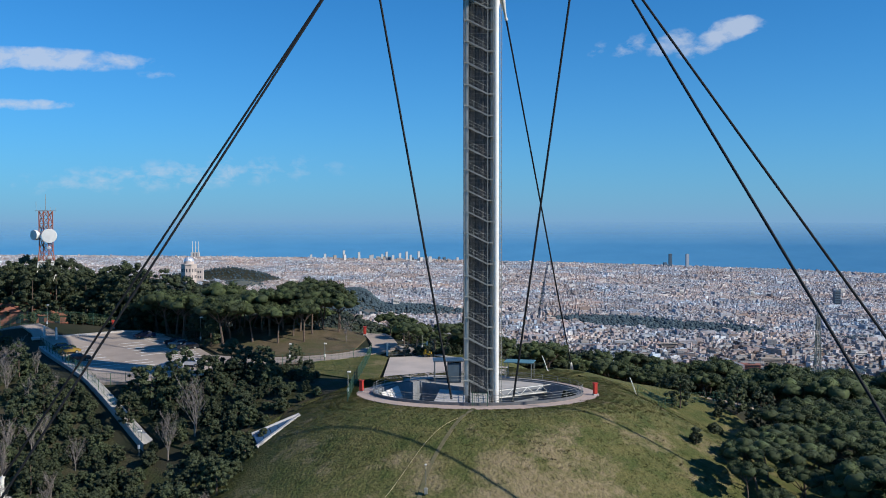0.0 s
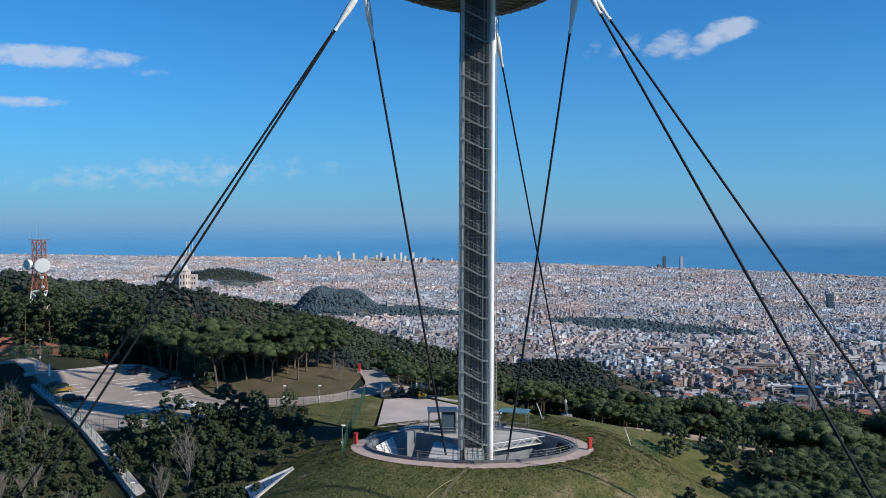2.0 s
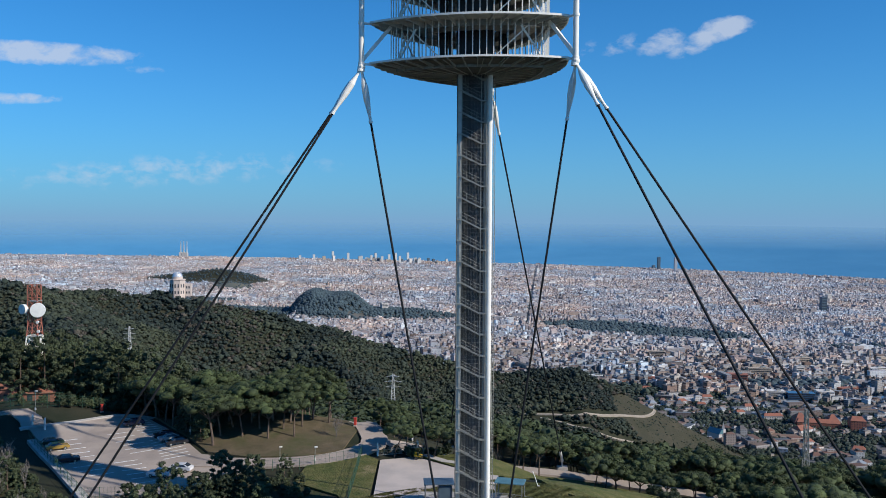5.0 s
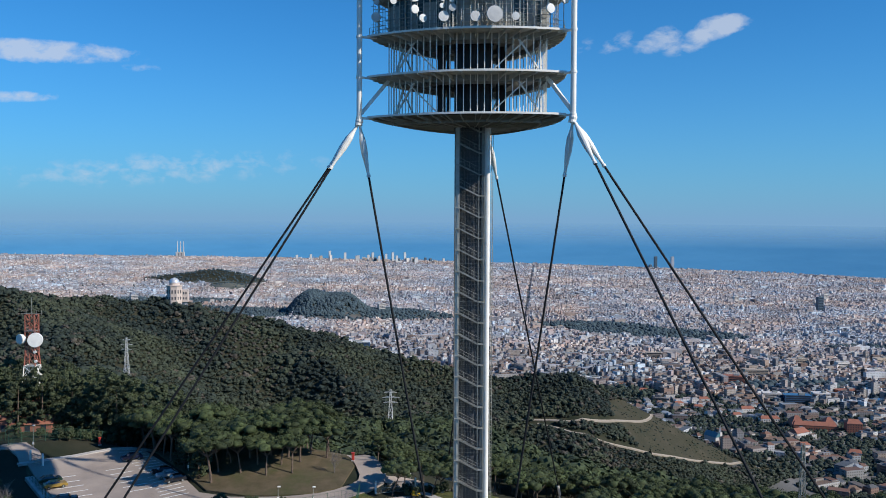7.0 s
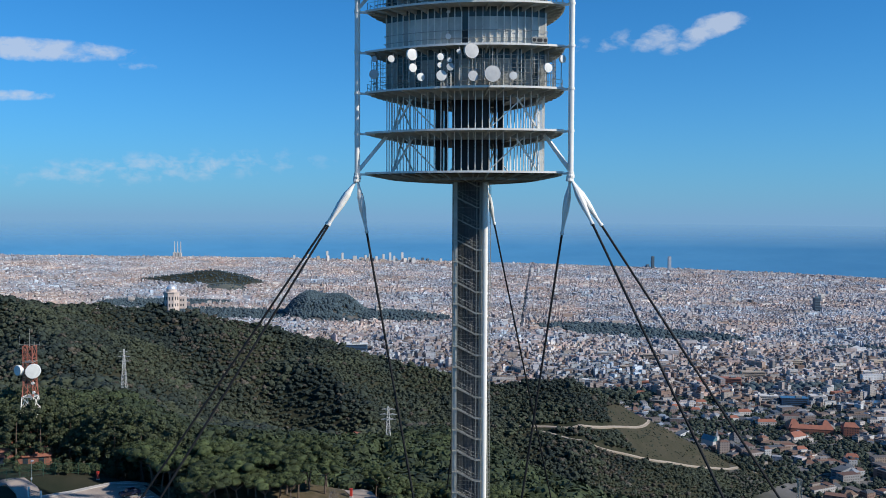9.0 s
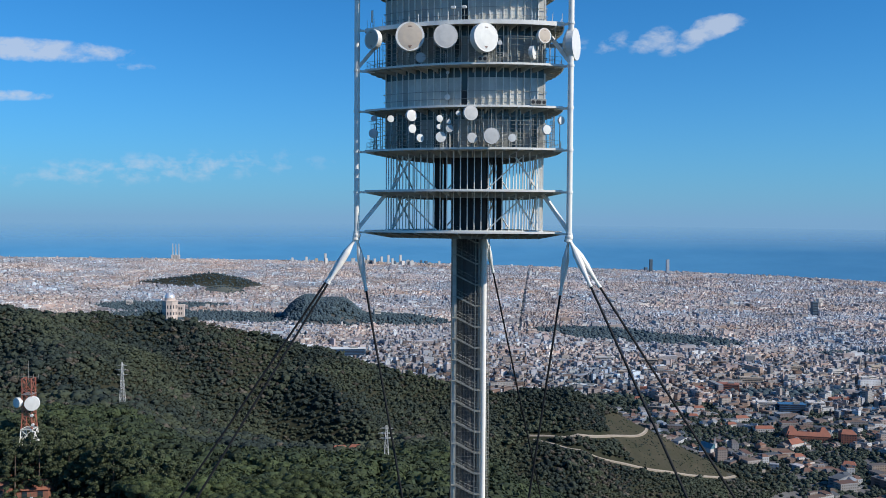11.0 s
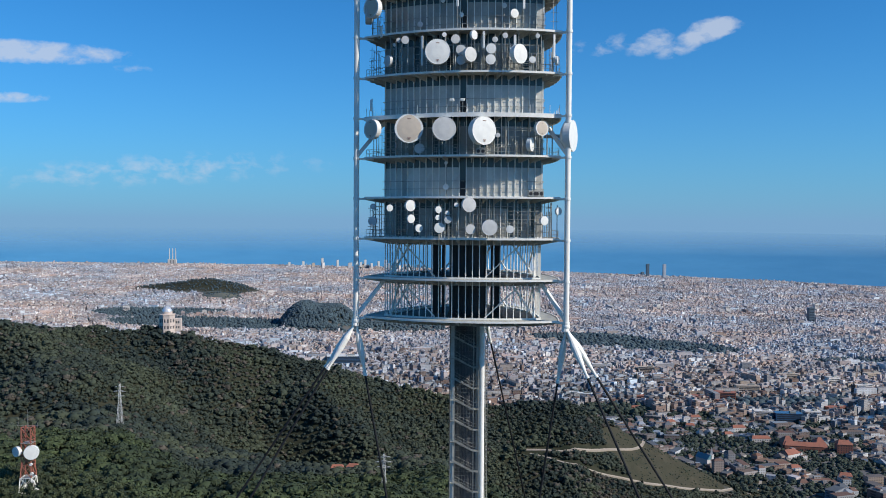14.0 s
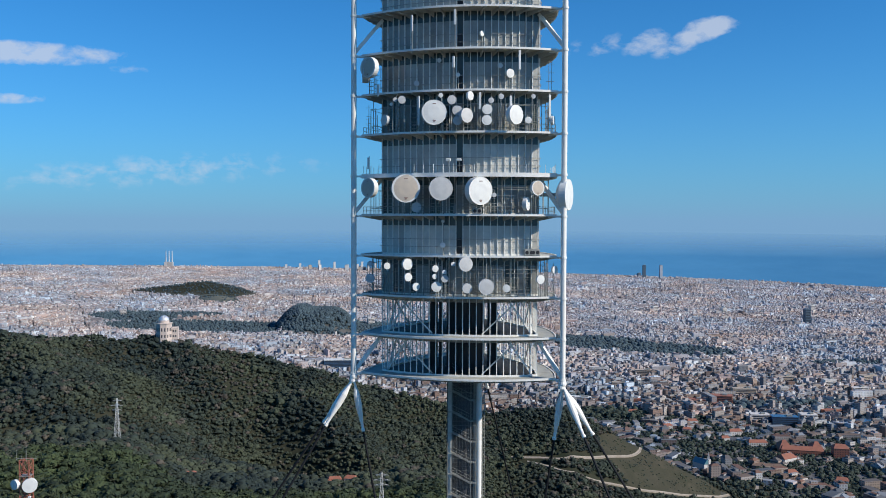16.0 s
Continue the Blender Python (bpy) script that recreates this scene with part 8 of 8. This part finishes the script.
for k, rows in DISHES.items():
    for u, h, r, turn, fin in rows:
        inset = (-0.9 if fin == "b" else 0.0) if r > 1.2 else 0.15 if r > 0.9 else {2: 0.3, 6: 0.5}.get(k, 0.9)
        turn = turn * 0.55 if k == 2 else turn
        if k in (3, 7, 8) and r < 0.9:
            inset = 2.6
        p, a = on_arc(u, inset)
        rz = radians(turn + 6)
        z = deck_z(k) + h
        copy_thing(DISH[fin], Matrix.Translation((p.x, p.y, z)) @ Matrix.Rotation(rz, 4, "Z") @ Matrix.Scale(r, 4))
        # pipe that carries it, from deck to the deck above
        q, _ = on_arc(u, inset + 0.95 * r + 0.1)
        bm = bmesh.new()
        top = deck_z(k + 1) - 0.3 if r > 0.7 else min(z + r + 0.3, deck_z(k + 1) - 0.3)
        add_rod(bm, (q.x, q.y, deck_z(k)), (q.x, q.y, top), 0.06, sides=6)
        tpart("mount_pipe", bm, M_steel, "thin grey mounting pipe")
for t in DISH.values():
    for o in (*t.children_recursive, t):
        bpy.data.objects.remove(o)

# big drum dish turned outwards beside the right corner mast, and its flat twin at the left
big = thing("microwave_dish", Matrix.Translation((CORNERS[1].x + 1.0, CORNERS[1].y + 0.6, deck_z(4) + 2.75)) @ Matrix.Rotation(radians(66), 4, "Z") @ Matrix.Scale(2.1, 4), "large pale drum dish turned outwards beside the corner mast", "dish", "microwave dishes on the tower")
bm = bmesh.new()
prof = [(0.03, 0.97), (0.0, 1.0), (0.42, 1.0), (0.5, 0.95), (0.75, 0.5), (0.85, 0.2)]
add_tube(bm, [(0, q, 0) for q, r in prof], [r for q, r in prof], 32)
part("shroud", bm, M_dish, big)
bm = bmesh.new()
add_tube(bm, [(0, -0.02, 0), (0, 0.0, 0), (0, 0.05, 0)], [0.4, 0.94, 0.95], 32)
part("radome", bm, M_dish, big)
bm = bmesh.new()
add_beam(bm, (0, 0.8, 0), (-0.2, 1.9, 0), 0.22, 0.22)
part("mount", bm, M_steel, big)


def panel_antenna(u, k, h0, length, inset=0.7):
    p, a = on_arc(u, inset)
    t = thing("sector_antenna", Matrix.Translation((p.x, p.y, deck_z(k) + h0)) @ Matrix.Rotation(a + math.pi / 2, 4, "Z"), "tall narrow pale grey sector antenna on a pole", "antenna", "sector antennas")
    bm = bmesh.new()
    add_box(bm, 0, 0, length / 2, 0.32, 0.16, length, bevel=0.04)
    part("housing", bm, M_dish, t)
    bm = bmesh.new()
    add_rod(bm, (0, 0.2, -h0), (0, 0.2, length + 0.15), 0.045, sides=6)
    part("pole", bm, M_steel, t)


for u, k, h0, ln in ((0.335, 6, 0.9, 3.9), (0.62, 6, 2.9, 2.2), (0.30, 8, 2.4, 2.2), (0.505, 8, 3.0, 2.0), (0.80, 7, 2.6, 2.6), (0.945, 6, 1.4, 3.6), (0.76, 6, 3.0, 1.7), (0.12, 7, -0.4, 1.6), (0.06, 5, 0.8, 1.6), (0.50, 7, 2.9, 1.5)):
    panel_antenna(u, k, h0, ln)


def floodlight(u, k, h):
    p, a = on_arc(u, 1.2)
    t = thing("floodlight", Matrix.Translation((p.x, p.y, deck_z(k))) @ Matrix.Rotation(a + math.pi / 2, 4, "Z"), "small white floodlight on a short pole at the deck rim", "floodlight", "deck floodlights")
    bm = bmesh.new()
    add_rod(bm, (0, 0, 0), (0, 0, h), 0.04, sides=6)
    part("pole", bm, M_steel, t)
    bm = bmesh.new()
    add_box(bm, 0, -0.15, h + 0.1, 0.62, 0.3, 0.34, bevel=0.05)
    part("lamp_head", bm, M_white, t)


for u in (0.475, 0.525):
    floodlight(u, 5, 1.7)


def cooler(u, k, inset=0.9):
    p, a = on_arc(u, inset)
    t = thing("air_conditioner", Matrix.Translation((p.x, p.y, deck_z(k) + 0.01)) @ Matrix.Rotation(a + math.pi / 2, 4, "Z"), "grey twin-fan air conditioner standing on the deck", "air conditioner", "deck air conditioners")
    bm = bmesh.new()
    add_box(bm, 0, 0, 0.5, 1.25, 0.5, 0.85, bevel=0.04)
    part("casing", bm, M_steel, t)
    for sx in (-0.3, 0.3):
        bm = bmesh.new()
        add_rod(bm, (sx, -0.27, 0.5), (sx, -0.22, 0.5), 0.24, sides=16)
        part("fan_grille", bm, M_dark, t)


for u, k in ((0.61, 4), (0.85, 3), (0.88, 3)):
    cooler(u, k)

# clutter of short whip aerials and conduits at the right-hand end of the dark floors
g6 = random.Random(66)
for k in (2, 6, 7):
    for i in range(9):
        u = g6.choice((g6.uniform(0.88, 0.97), g6.uniform(0.03, 0.12)))
        p, a = on_arc(u, g6.uniform(1.0, 2.4))
        z = deck_z(k) + g6.uniform(0.1, 0.4)
        bm = bmesh.new()
        hgt = g6.uniform(1.6, 4.4)
        add_rod(bm, (p.x, p.y, deck_z(k)), (p.x, p.y, z + hgt), 0.035, sides=5)
        for j in range(3):
            zz = z + hgt * (0.3 + 0.3 * j)
            add_rod(bm, (p.x - 0.35, p.y, zz), (p.x + 0.35, p.y, zz), 0.025, sides=4)
        tpart("aerial", bm, M_steel, "thin rod aerial with short cross bars")
# pipe racks along the equipment floors: level rails and upright tubes
for k in (2, 4, 6):
    arc = side_arc(2, 1.75, 40)[3:-3]
    for h in (0.55, 1.5, 2.6, 3.7):
        bm = bmesh.new()
        add_tube(bm, [(x, y, deck_z(k) + h) for x, y in arc], [0.03] * len(arc), 5)
        tpart("rack_rail", bm, M_steel, "thin grey pipe rail")
    for i in range(22):
        p, a = on_arc(g6.uniform(0.08, 0.94), g6.uniform(1.3, 2.6))
        bm = bmesh.new()
        add_rod(bm, (p.x, p.y, deck_z(k)), (p.x, p.y, deck_z(k) + g6.uniform(1.8, STOREY - 0.3)), 0.04, sides=5)
        tpart("mount_pipe", bm, M_steel if i % 3 else M_white)


# ---- small things on the mound ----
ribbon("worn_path", [(2.0, 115.3), (0.9, 111.5), (-0.9, 107.0), (-2.6, 102.8), (-3.8, 99.0), (-5.0, 92.0)], 0.5, M_trodden, "narrow trodden earth path up the grass mound", "path", 0.09, 0.8, 0.05)
hose = thing("garden_hose", (-0.8, 109, gz(-0.8, 109)), "thin pale yellow hose lying over the grass", "hose")
pts = []
for i in range(41):
    s = i / 40
    x, y = 0.0 - 9.5 * s, 109.8 - 14.0 * s + 1.1 * math.sin(s * 5.0)
    pts.append((x + 0.8, y - 109, gz(x, y) + 0.13 - gz(-0.8, 109)))
bm = bmesh.new()
add_tube(bm, pts, [0.024] * 41, 5)
part("tube", bm, mat("pale_yellow_hose", (0.50, 0.42, 0.22), (0.42, 0.35, 0.18), 1.0, 0.6, 0, 0.05, 6, 0.1), hose)
wm = thing("weather_mast", (-3.6, 96.5, gz(-3.6, 96.5)), "slim grey instrument mast standing on the grass", "mast")
bm = bmesh.new()
add_rod(bm, (0, 0, -0.3), (0, 0, 3.4), 0.035, 0.025, 8)
part("pole", bm, M_steel, wm)
bm = bmesh.new()
add_box(bm, 0, 0, 3.45, 0.28, 0.14, 0.15, bevel=0.03)
part("instrument_head", bm, M_white, wm)
bm = bmesh.new()
add_box(bm, 0.0, -0.1, 0.5, 0.4, 0.3, 0.7, bevel=0.03)
part("box", bm, M_steel, wm)
